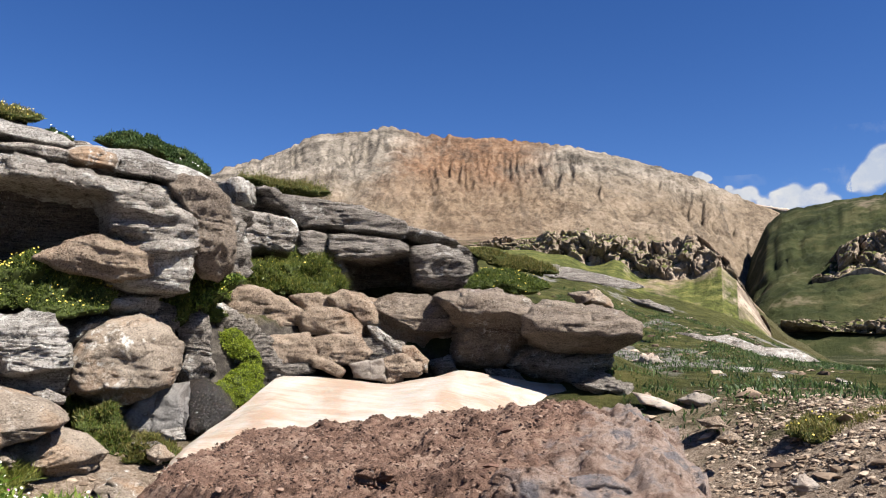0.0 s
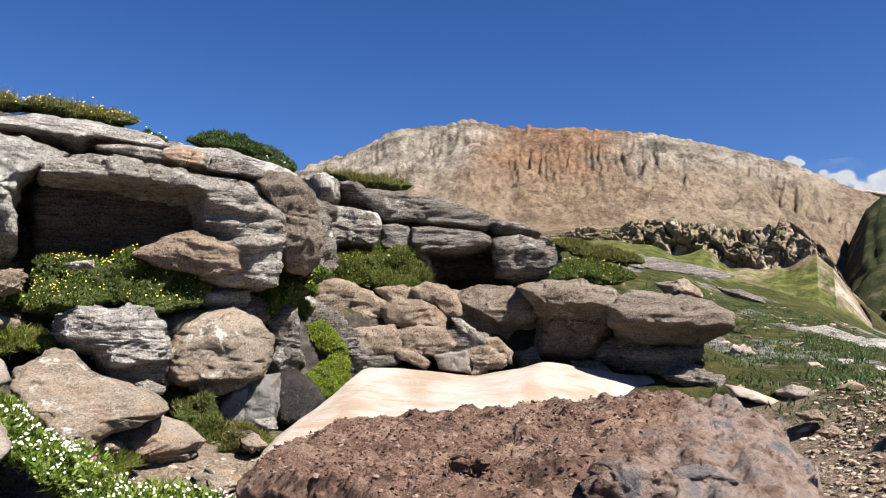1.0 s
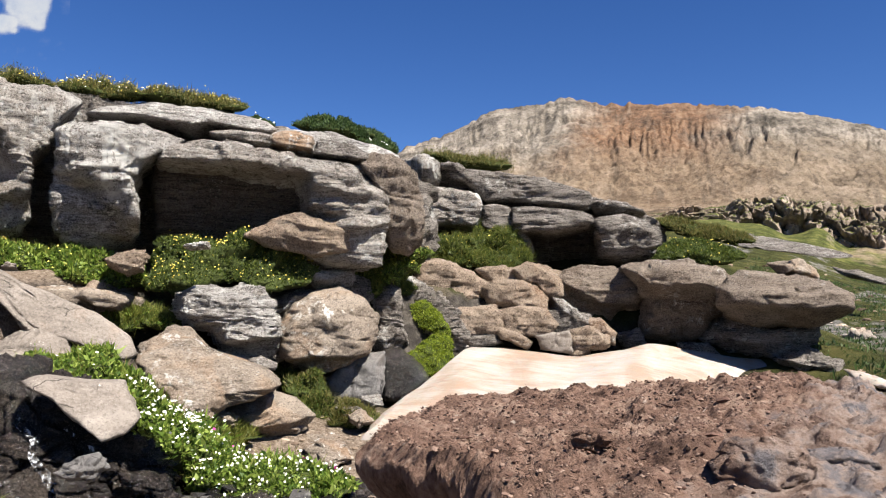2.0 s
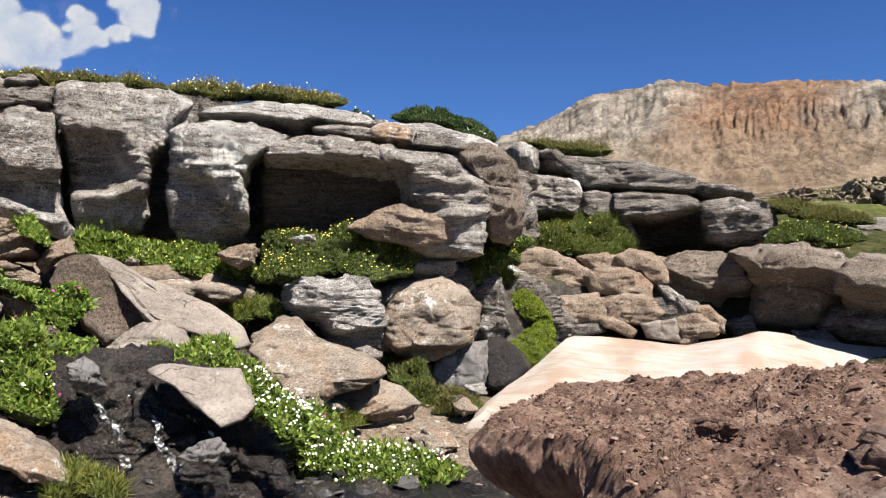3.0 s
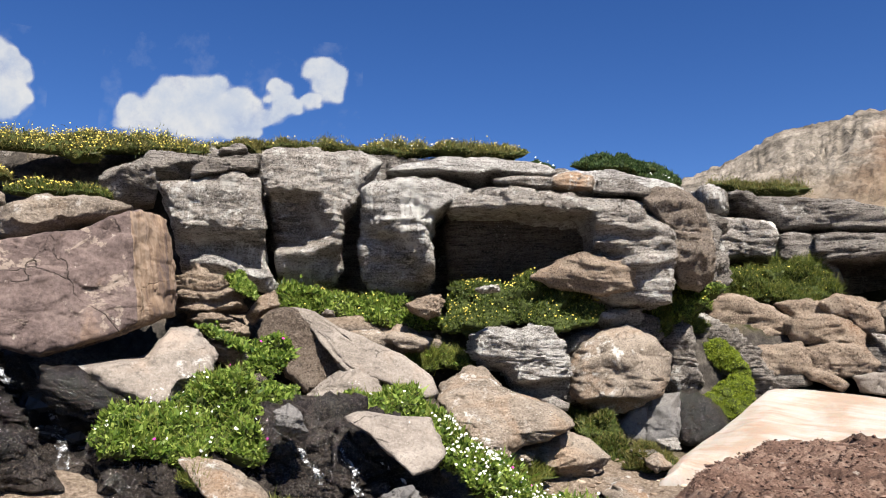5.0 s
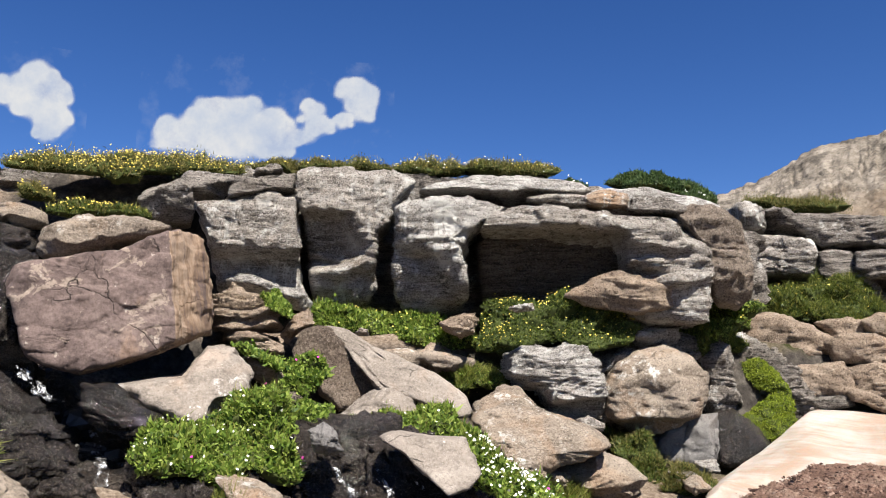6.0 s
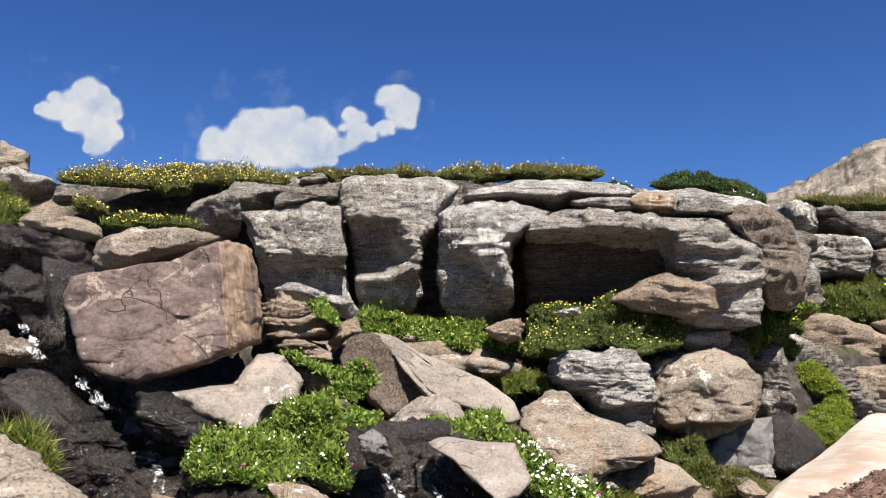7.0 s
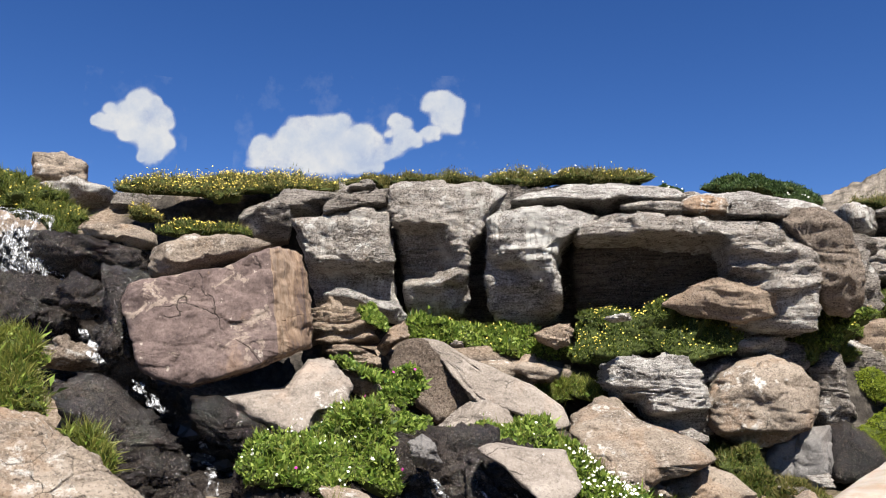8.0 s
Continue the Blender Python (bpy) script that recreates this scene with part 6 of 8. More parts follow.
# filler added below the round boulders, dark in place of their shade
rock("recess_rock", "dark filler rock for the shade under the round boulders", (0.47, 15.59, 1.37), -1.7, [(-2.43, 0.43), (-1.1, 0.54), (1.1, 0.44), (2.39, 0.22), (2.16, -0.53), (0.43, -0.54), (-1.75, -0.55)], 0.6, DARK, p=4, chips=0.06)
rock("small_boulder", "damp dark rock at the tip of the snow", (-3.4, 12.13, 0.76), 15.7, [(-0.3, 0.25), (0.11, 0.16), (0.29, -0.07), (0.03, -0.25), (-0.28, -0.2)], 0.4, WET, p=3)
rock("small_boulder", "grey rock under the row of boulders", (-4.2, 10.49, 0.67), 21.8, [(-0.39, 0.17), (0.08, 0.23), (0.39, 0.07), (0.33, -0.17), (-0.12, -0.23)], 0.5, DARK, p=3)
rock("flat_slab", "tan stone in the bank below the boulders", (-4.06, 9.36, 0.21), 23.5, [(-0.3, 0.1), (0.02, 0.19), (0.3, 0.0), (0.14, -0.2), (-0.22, -0.14)], 0.4, TAN, p=3.4, strata=0.02)
rock("flat_slab", "low tan slab half buried in grass", (-4.42, 8.97, 0.08), 26.2, [(-0.31, 0.1), (0.05, 0.14), (0.31, -0.02), (0.07, -0.15), (-0.3, -0.09)], 0.5, TAN, p=3.4, strata=0.02)
rock("small_boulder", "dark stone in the gravel by the stream", (-3.89, 9.86, 0.45), 21.6, [(-0.12, 0.05), (0.06, 0.1), (0.13, -0.07), (-0.08, -0.1)], 0.2, DARK, p=3)
rock("lower_ledge", "long dark ledge at the foot of the tan slab", (-4.58, 7.78, 0.29), 30.0, [(-0.4, 0.17), (-0.07, 0.27), (0.2, -0.0), (0.41, -0.21), (0.0, -0.27), (-0.34, -0.06)], 0.5, TAN, p=3)
rock("small_boulder", "brown pebbly stone near the snow tip", (-3.41, 9.08, 0.41), 20.6, [(-0.16, 0.05), (0.03, 0.11), (0.16, -0.02), (0.0, -0.11)], 0.25, TAN, p=3)
rock("small_boulder", "grey stone in the grass by the snow tip", (-3.43, 9.61, 0.56), 19.6, [(-0.16, 0.07), (0.08, 0.1), (0.16, -0.05), (-0.05, -0.1)], 0.25, GREY, p=3)
rock("recess_rock", "damp grey rock face beside the post rock", (-3.43, 12.54, 1.54), 15.3, [(-0.62, 0.57), (-0.02, 0.58), (0.43, 0.22), (0.62, -0.31), (0.1, -0.57), (-0.5, -0.3)], 0.5, DARK, p=3.4, chips=0.08, strata=0.06)
rock("small_boulder", "dark rock below the round boulders", (0.77, 13.98, 1.12), -3.1, [(-0.37, 0.14), (0.16, 0.14), (0.37, -0.07), (-0.16, -0.14)], 0.4, DARK, p=3)
rock("small_boulder", "dark rock below the round boulders", (-0.32, 14.3, 1.32), 1.3, [(-0.27, 0.07), (0.16, 0.18), (0.27, -0.14), (-0.16, -0.18)], 0.4, DARK, p=3)


# ---- snow field ----
def snow_patch():
    """An old snow bed lying in the hollow in front of the round boulders."""
    verts, faces = [], []
    nu, nv = 70, 50
    front = [(0.0, -3.35, 8.8, 0.25), (0.25, -2.3, 9.2, 0.45), (0.55, -0.6, 10.3, 0.55), (0.8, 0.9, 12.2, 0.7), (1.0, 2.25, 14.0, 0.82)]
    rear = [(0.0, -3.3, 9.1, 0.33), (0.12, -3.1, 10.6, 0.62), (0.25, -3.0, 13.2, 1.2), (0.35, -2.2, 13.6, 1.12), (0.48, -1.2, 13.5, 1.0), (0.62, 0.0, 13.8, 1.26), (0.8, 1.2, 14.0, 1.02), (1.0, 2.3, 14.1, 0.84)]
    for i in range(nu + 1):
        a, b = Vector(lerp_table(front, i / nu)), Vector(lerp_table(rear, i / nu))
        for j in range(nv + 1):
            k = j / nv
            q = a.lerp(b, k)
            edge = min(k, 1 - k, i / nu * 2.0, (1 - i / nu) * 2.0)
            q.z += 0.10 * smooth(0, 0.2, edge) + 0.035 * fbm(Vector((q.x * 1.2, q.y * 0.8, 2)), 4) - 0.16 * smooth(0.04, 0.0, edge)
            q.x += 0.12 * fbm(Vector((q.x * 1.5, q.y * 1.5, 5)), 3) * (1 - k)
            verts.append(q)
    w = nv + 1
    for i in range(nu):
        for j in range(nv):
            faces.append((i * w + j, (i + 1) * w + j, (i + 1) * w + j + 1, i * w + j + 1))
    ob = mesh_object("snow_patch", verts, faces, SNOW)
    return tagged(ob, "old dusty pink-white snow patch below the boulders", "snow", kind="structure")


snow_patch()


# ---- foreground boulder ----
def earth_material():
    m = Nodes("brown_conglomerate")
    lumps = m.voronoi(26.0)
    tone = m.math("ADD", m.math("MULTIPLY", m.noise(4.0, 8, 0.7), 0.6), m.math("MULTIPLY", m.noise(34, 6, 0.7), 0.4))
    col = m.ramp(tone, (0.36, (0.045, 0.026, 0.02)), (0.5, (0.2, 0.122, 0.09)), (0.64, (0.37, 0.265, 0.205)))
    col = m.mix(m.ramp(m.noise(18, 4, 0.6), (0.66, 0.0), (0.72, 0.7)), col, (0.5, 0.43, 0.37))
    p = m.node("ShaderNodeSeparateXYZ", Vector=m.geo.outputs["Position"])
    # bare bluish-grey rock shows at the far right end
    side = m.math("ADD", m.math("MULTIPLY_ADD", p.outputs[1], -0.3, m.math("ADD", p.outputs[0], 0.69)), m.math("MULTIPLY", m.noise(3.5, 5, 0.6), 0.6))
    bare = m.ramp(m.noise(7, 8, 0.7), (0.34, (0.07, 0.045, 0.036)), (0.44, (0.22, 0.15, 0.118)), (0.53, (0.34, 0.265, 0.225)), (0.6, (0.18, 0.165, 0.17)), (0.72, (0.12, 0.125, 0.145)))
    col = m.mix(m.ramp(side, (0.48, 0.0), (0.6, 0.9)), col, bare)
    nrm = m.bump(m.noise(12, 8, 0.75), 1.0, 0.05)
    nrm = m.bump(lumps.outputs["Distance"], 0.5, 0.02, nrm)
    return m.done(col, 0.95, m.bump(m.noise(90, 5, 0.7), 0.6, 0.006, nrm), 0.15)


EARTH = earth_material()


NEAR_RIM = [(-0.45, 1.95), (-0.62, 2.3), (-0.92, 2.64), (-1.12, 2.84), (-1.17, 3.05), (-1.2, 3.6), (-1.13, 4.24), (-0.9, 4.2), (-0.46, 3.98), (0.14, 3.88), (0.3, 3.68), (0.58, 3.7), (0.78, 3.48), (0.8, 2.93), (0.72, 2.47), (0.62, 1.9), (0.4, 1.55), (0.0, 1.4), (-0.3, 1.55)]
NEAR_MID = (-0.12, 2.7)


def boulder_top(x, y):
    """Height of the near boulder's top: a tilted plane, crumbly, barer and knobbly towards one end."""
    z = 1.285 + 0.13 * x + 0.04 * (y - 2.86) + 0.03 * fbm(Vector((x * 1.5, y * 1.5, 4)), 4)
    bare = smooth(0.1, 0.4, x - 0.3 * (y - 2.3))
    z += bare * (0.035 * fbm(Vector((x * 4.2, y * 4.2, 9)), 5) - 0.03)
    return z + 0.034 * fbm(Vector((x * 9, y * 9, 2)), 5) + 0.024 * abs(noise.noise(Vector((x * 6.5, y * 6.5, 7)))) + 0.009 * noise.cell(Vector((x * 28, y * 28, 0)))


def near_boulder():
    """A chest-high block right in front of the camera, its top covered in crumbling brown debris."""
    cx, cy = NEAR_MID
    n, rings = 420, 150
    radius = outline_radius([(x - cx, y - cy) for x, y in NEAR_RIM], n, 0.008)
    verts, faces = [(cx, cy, boulder_top(cx, cy))], []
    for j in range(1, rings + 1):
        for i in range(n):
            a = 2 * math.pi * i / n
            r = radius[i] + 0.035 * fbm(Vector((math.cos(a) * 4, math.sin(a) * 4, 8)), 4)
            if j <= 104:
                k = j / 104
                k = 1 - (1 - k) ** 1.2
                x, y = cx + math.cos(a) * r * k, cy + math.sin(a) * r * k
                z = boulder_top(x, y) - 0.06 * smooth(0.9, 1.0, k) * (1 + 0.8 * noise.noise(Vector((x * 4, y * 4, 1))))
            else:
                k = (j - 104) / (rings - 104)
                x, y = cx + math.cos(a) * r, cy + math.sin(a) * r
                bulge = -0.5 * smooth(0.0, 0.2, k) * smooth(0.45, 0.0, math.cos(a)) + 0.13 * fbm(Vector((x * 2.4, y * 2.4, k * 3)), 5) + 0.03 * fbm(Vector((x * 10, y * 10, k * 10)), 4) + 0.12 * k * smooth(0.3, 0.9, math.cos(a))
                z = (boulder_top(x, y) - 0.06) * (1 - k) - 0.25 * k
                x, y = x + math.cos(a) * bulge * min(1, k * 5), y + math.sin(a) * bulge * min(1, k * 5)
            verts.append((x, y, z))
    for i in range(n):
        faces.append((0, 1 + i, 1 + (i + 1) % n))
    for j in range(rings - 1):
        for i in range(n):
            a, b = 1 + j * n + i, 1 + j * n + (i + 1) % n
            faces.append((a, a + n, b + n, b))
    return tagged(mesh_object("near_boulder", verts, faces, EARTH), "low brown crumbling conglomerate boulder with stony debris on top", "boulder")


near_boulder()


# ---- plants ----
def leaf_material(name, dark, mid, light, through=0.42):
    m = Nodes(name)
    tone = m.math("ADD", m.math("MULTIPLY", m.island(), 0.7), m.math("MULTIPLY", m.noise(2.5, 4, 0.6), 0.3))
    col = m.ramp(tone, (0.12, dark), (0.5, mid), (0.88, light))
    m.done(col, 0.55, None, 0.35)
    tr = m.node("ShaderNodeBsdfTranslucent", Color=col)
    mixer = m.node("ShaderNodeMixShader", Fac=through)
    m.l.new(m.bsdf.outputs[0], mixer.inputs[1])
    m.l.new(tr.outputs[0], mixer.inputs[2])
    m.l.new(mixer.outputs[0], m.n["Material Output"].inputs[0])
    return m.mat


def plain_material(name, a, b, rough=0.6, scale=20):
    m = Nodes(name)
    return m.done(m.mix(m.noise(scale, 4), a, b), rough, None, 0.2)


LEAF = {
    "mat": leaf_material("turf_leaf", (0.022, 0.042, 0.01), (0.085, 0.125, 0.022), (0.2, 0.23, 0.045)),
    "lush": leaf_material("lush_leaf", (0.04, 0.09, 0.015), (0.18, 0.27, 0.038), (0.4, 0.47, 0.11)),
    "grass": leaf_material("grass_blade", (0.06, 0.085, 0.016), (0.15, 0.18, 0.03), (0.3, 0.28, 0.07)),
    "moss": leaf_material("wet_moss_leaf", (0.06, 0.1, 0.009), (0.22, 0.29, 0.02), (0.4, 0.45, 0.05)),
    "willow": leaf_material("willow_leaf", (0.018, 0.04, 0.014), (0.055, 0.1, 0.03), (0.12, 0.18, 0.055)),
    "dry": leaf_material("dry_turf_blade", (0.07, 0.075, 0.018), (0.16, 0.15, 0.04), (0.3, 0.25, 0.09)),
}
HUMUS = plain_material("dark_turf_soil", (0.02, 0.03, 0.008), (0.07, 0.085, 0.022), 0.95, 14)
YELLOW = plain_material("yellow_petals", (0.62, 0.47, 0.05), (0.75, 0.63, 0.16))
CREAM = plain_material("white_petals", (0.75, 0.76, 0.62), (0.85, 0.85, 0.78))
MAGENTA = plain_material("magenta_petals", (0.4, 0.02, 0.22), (0.55, 0.05, 0.35))


def quads_object(name, quads, material, parent=None):
    """One mesh from an array of quads (n, 4, 3)."""
    q = np.asarray(quads, dtype=np.float64)
    me = bpy.data.meshes.new(name)
    n = len(q)
    me.vertices.add(n * 4)
    me.vertices.foreach_set("co", q.reshape(-1))
    me.loops.add(n * 4)
    me.loops.foreach_set("vertex_index", np.arange(n * 4, dtype=np.int32))
    me.polygons.add(n)
    me.polygons.foreach_set("loop_start", np.arange(0, n * 4, 4, dtype=np.int32))
    me.polygons.foreach_set("loop_total", np.full(n, 4, dtype=np.int32))
    me.materials.append(material)
    me.update(calc_edges=True)
    me.validate()
    ob = new(name, me)
    if parent:
        ob.parent = parent
    return ob


def unit_rows(v):
    return v / np.maximum(np.linalg.norm(v, axis=1, keepdims=True), 1e-9)


def surface_points(ob, count, rng, low=-0.3, toward=None):
    """Points and normals spread over the upward and outward faces of a mesh."""
    me = ob.data
    n = len(me.polygons)
    area, nor, cen = np.empty(n), np.empty(n * 3), np.empty(n * 3)
    me.polygons.foreach_get("area", area)
    me.polygons.foreach_get("normal", nor)
    me.polygons.foreach_get("center", cen)
    nor, cen = nor.reshape(-1, 3), cen.reshape(-1, 3)
    keep = (nor[:, 2] > low) & ((nor @ np.array(toward) > -0.35) if toward is not None else True)
    p = np.where(keep, area, 0) + 1e-12
    pick = rng.choice(n, count, p=p / p.sum())
    spread = np.sqrt(area[pick])[:, None]
    return cen[pick] + rng.normal(0, 0.45, (count, 3)) * spread, nor[pick]


def leaves(name, pts, nor, rng, length, width, droop, material, parent):
    """Leaves or blades that stand up and outward from points of a surface."""
    n = len(pts)
    tuft = np.clip(1.0 + 0.7 * field_noise(pts * 5.5, 3) + 0.5 * field_noise(pts * 14, 5), 0.35, 2.2)
    way = unit_rows(nor * 0.45 + np.array([0, 0, 0.85]) * (1 - droop) + rng.normal(0, 0.5, (n, 3)))
    side = unit_rows(np.cross(way, rng.normal(0, 1, (n, 3))))
    ln = (length * tuft * rng.uniform(0.5, 1.35, n))[:, None]
    wd = (width * rng.uniform(0.6, 1.3, n))[:, None]
    bend = rng.normal(0, 0.2, (n, 3)) * ln + np.array([0, 0, -0.25]) * ln * droop
    base = pts - way * ln * 0.15
    quad = np.stack([base, base + way * ln * 0.5 + side * wd, base + way * ln + bend, base + way * ln * 0.5 - side * wd], axis=1)
    return quads_object(name, quad, material, parent)


def blossoms(name, pts, rng, radius, material, parent, toward):
    """Small open flowers: two crossed diamonds each, turned up and outward."""
    n = len(pts)
    face = unit_rows(np.array(toward) * 0.6 + np.array([0, 0, 0.6]) + rng.normal(0, 0.35, (n, 3)))
    a = unit_rows(np.cross(face, rng.normal(0, 1, (n, 3))))
    b = np.cross(face, a)
    r = (radius * rng.uniform(0.7, 1.25, n))[:, None]
    one = np.stack([pts + a * r, pts + b * r * 0.8, pts - a * r, pts - b * r * 0.8], axis=1)
    c, d = (a + b) * 0.7071, (b - a) * 0.7071
    lift = face * 0.003
    two = np.stack([pts + c * r + lift, pts + d * r * 0.8 + lift, pts - c * r + lift, pts - d * r * 0.8 + lift], axis=1)
    return quads_object(name, np.concatenate([one, two]), material, parent)


KINDS = {  # leaf length, width, per square metre, droop, height of the flowers over the cushion
    "mat": (0.045, 0.0075, 9500, 0.15, 0.05), "lush": (0.055, 0.019, 5600, 0.2, 0.07), "grass": (0.11, 0.0045, 6500, 0.1, 0.1),
    "moss": (0.035, 0.005, 16000, 0.9, 0.03), "willow": (0.05, 0.009, 8000, 0.1, 0.05), "dry": (0.07, 0.005, 6500, 0.15, 0.06),
}
PATCHES = [0]


def plants(name, label, at, turn, outline, depth, kind, yellow=0, white=0, magenta=0, category="plants", second=None, lean=0.8, rough=0.34):
    """A cushion of turf with its leaves and flowers."""
    PATCHES[0] += 1
    rng = np.random.default_rng(100 + PATCHES[0])
    ln, wd, dens, droop, high = KINDS[kind]
    outline = [(u * max(0.5, 1 - ln * 0.55 / max(math.hypot(u, v), 0.05)), v * max(0.5, 1 - ln * 0.8 / max(math.hypot(u, v), 0.05)) - ln * 0.25) for u, v in outline]
    ob = rock_mesh(name, at, turn, outline, depth, HUMUS, p=2.6, lean=lean, strata=0.0, rough=rough, n=64, cuts=0, seed=300 + PATCHES[0], joints=0.0, chips=0.05)
    tagged(ob, label, category)
    right, ahead = axes(turn)
    toward = tuple(-ahead)
    area = sum(p.area for p in ob.data.polygons) * 0.5
    count = int(min(17000, max(400, area * dens)))
    pts, nor = surface_points(ob, count, rng, -0.35, toward)
    tagged(leaves("foliage", pts, nor, rng, ln, wd, droop, LEAF[kind], ob), kind="stuff")
    if second:
        l2, w2, d2, dr2, _ = KINDS[second]
        pts, nor = surface_points(ob, int(count * (0.12 if kind == "lush" else 0.3)), rng, -0.35, toward)
        tagged(leaves("grass", pts, nor, rng, l2, w2, dr2, LEAF[second], ob), kind="stuff")
    for nm, k, mat, r in (("yellow_flower", yellow, YELLOW, 0.013), ("white_flower", white, CREAM, 0.015), ("magenta_flower", magenta, MAGENTA, 0.02)):
        if k:
            pts, nor = surface_points(ob, k, rng, 0.05, toward)
            pts = pts + nor * 0.03 + np.array([0, 0, 1]) * rng.uniform(0.3, 1.1, (k, 1)) * high
            tagged(blossoms(nm, pts, rng, r, mat, ob, toward), kind="stuff")
    return ob


# ---- plant cushions ----
plants("skyline_turf", "thin dry grass fringe along the cliff top", (-8.97, 9.0, 4.96), 44.6, [(-0.77, -0.11), (-0.61, 0.03), (0.07, 0.04), (0.76, 0.08), (0.92, -0.0), (0.24, -0.07), (-0.52, -0.12)], 0.24, "dry", yellow=60, second="mat", lean=1.2)
plants("leafy_clump", "leafy green clump beside the dark gap", (-6.1, 5.74, 1.23), 45.5, [(-0.25, 0.02), (-0.11, 0.18), (0.22, 0.12), (0.26, -0.05), (0.03, -0.18), (-0.23, -0.11)], 0.18, "lush")
plants("turf_cushion", "dense green turf cushion dotted with tiny yellow flowers", (-5.51, 9.65, 2.28), 29.2, [(-1.14, 0.13), (-0.95, 0.31), (-0.4, 0.33), (0.24, 0.3), (0.87, 0.19), (1.21, -0.01), (1.08, -0.25), (0.63, -0.35), (0.07, -0.26), (-0.55, -0.29), (-0.91, -0.22), (-1.07, -0.07)], 0.27, "mat", yellow=260)
plants("turf_bank", "bright green leafy bank under the cliff", (-7.57, 8.73, 2.3), 40.5, [(-1.17, 0.11), (-1.14, 0.33), (-0.86, 0.25), (-0.4, 0.23), (0.07, 0.24), (0.55, 0.14), (1.04, -0.02), (1.2, -0.23), (0.88, -0.33), (0.55, -0.3), (0.24, -0.25), (-0.24, -0.14), (-0.7, -0.06), (-1.11, -0.0)], 0.3, "lush", yellow=60, second="grass")
plants("grass_tuft", "green grass among the stones under the cliff", (-6.23, 8.74, 1.58), 35.0, [(-0.57, 0.05), (-0.11, 0.14), (0.16, 0.28), (0.47, 0.0), (0.42, -0.16), (0.08, -0.16), (-0.33, -0.19)], 0.21, "grass", second="lush")
plants("flower_bank", "green bank with bright yellow flowers", (-3.83, 11.66, 2.42), 17.6, [(-0.11, 0.45), (0.21, 0.28), (0.48, 0.33), (0.4, -0.01), (0.04, -0.28), (-0.48, -0.37), (-0.61, -0.23), (-0.15, -0.0)], 0.21, "mat", yellow=70, second="lush")
plants("turf_bank", "dark green leafy turf on a rock ledge", (-3.11, 14.22, 2.82), 11.8, [(-1.12, 0.03), (-0.74, 0.33), (-0.14, 0.24), (0.09, 0.5), (0.46, 0.38), (0.84, 0.11), (1.03, -0.11), (0.64, -0.32), (0.05, -0.42), (-0.54, -0.27), (-0.97, -0.17)], 0.3, "mat", yellow=50, second="grass", lean=0.6, rough=0.28)
plants("flower_bank", "green turf with yellow flowers between the boulders", (-3.93, 12.29, 2.58), 17.7, [(-0.28, 0.2), (-0.1, 0.38), (0.22, 0.14), (0.28, -0.23), (-0.15, -0.38), (-0.22, -0.07)], 0.21, "mat", yellow=80, second="lush")
plants("turf_cushion", "small green turf between the boulders", (-4.07, 11.29, 2.13), 19.8, [(-0.26, 0.12), (-0.02, 0.23), (0.25, 0.13), (0.18, -0.07), (-0.08, -0.23), (-0.2, -0.08)], 0.18, "mat", yellow=6, second="grass")
plants("flower_bank", "turf with large yellow flowers on the round boulders", (0.82, 15.02, 2.84), -3.0, [(-0.7, 0.08), (-0.46, 0.32), (0.07, 0.27), (0.55, 0.1), (0.9, -0.1), (0.5, -0.27), (-0.14, -0.22), (-0.72, -0.16)], 0.3, "mat", yellow=60, rough=0.2, lean=1.2)
plants("moss_curtain", "bright yellow-green wet moss hanging in a cleft", (-3.37, 12.1, 1.63), 15.0, [(-0.36, 0.19), (-0.12, 0.35), (0.06, 0.21), (0.22, -0.03), (0.35, -0.26), (0.2, -0.35), (-0.05, -0.19), (-0.23, -0.02)], 0.08, "moss", rough=0.1, lean=0.25)
plants("moss_curtain", "bright yellow-green wet moss cushion above the snow tip", (-3.27, 11.82, 1.04), 14.9, [(-0.44, 0.0), (-0.17, 0.27), (0.27, 0.34), (0.39, 0.02), (0.25, -0.24), (-0.09, -0.35), (-0.32, -0.21)], 0.12, "moss", rough=0.12, lean=0.6)
plants("marigold_clump", "lush green clump of white-flowered marsh plants", (-6.16, 4.72, 1.0), 51.2, [(-0.72, -0.11), (-0.59, 0.14), (-0.34, 0.09), (-0.12, 0.31), (0.18, 0.54), (0.39, 0.43), (0.34, 0.22), (0.54, 0.02), (0.61, -0.14), (0.55, -0.31), (0.09, -0.34), (-0.26, -0.3), (-0.65, -0.21)], 0.27, "lush", white=44, magenta=3, second="grass")
plants("leafy_clump", "bright green leafy clump beside the leaning slab", (-6.44, 5.88, 1.6), 46.4, [(-0.21, -0.08), (-0.12, 0.17), (0.15, 0.2), (0.2, -0.01), (0.09, -0.17), (-0.1, -0.21)], 0.18, "lush", magenta=3)
plants("leafy_clump", "green leafy clump on the pale slab", (-5.59, 6.67, 1.09), 39.4, [(-0.69, 0.01), (-0.51, 0.17), (-0.21, 0.17), (0.26, 0.22), (0.57, 0.1), (0.76, -0.18), (0.5, -0.19), (0.14, -0.15), (-0.21, -0.11), (-0.55, -0.23)], 0.18, "lush", second="grass", white=8)
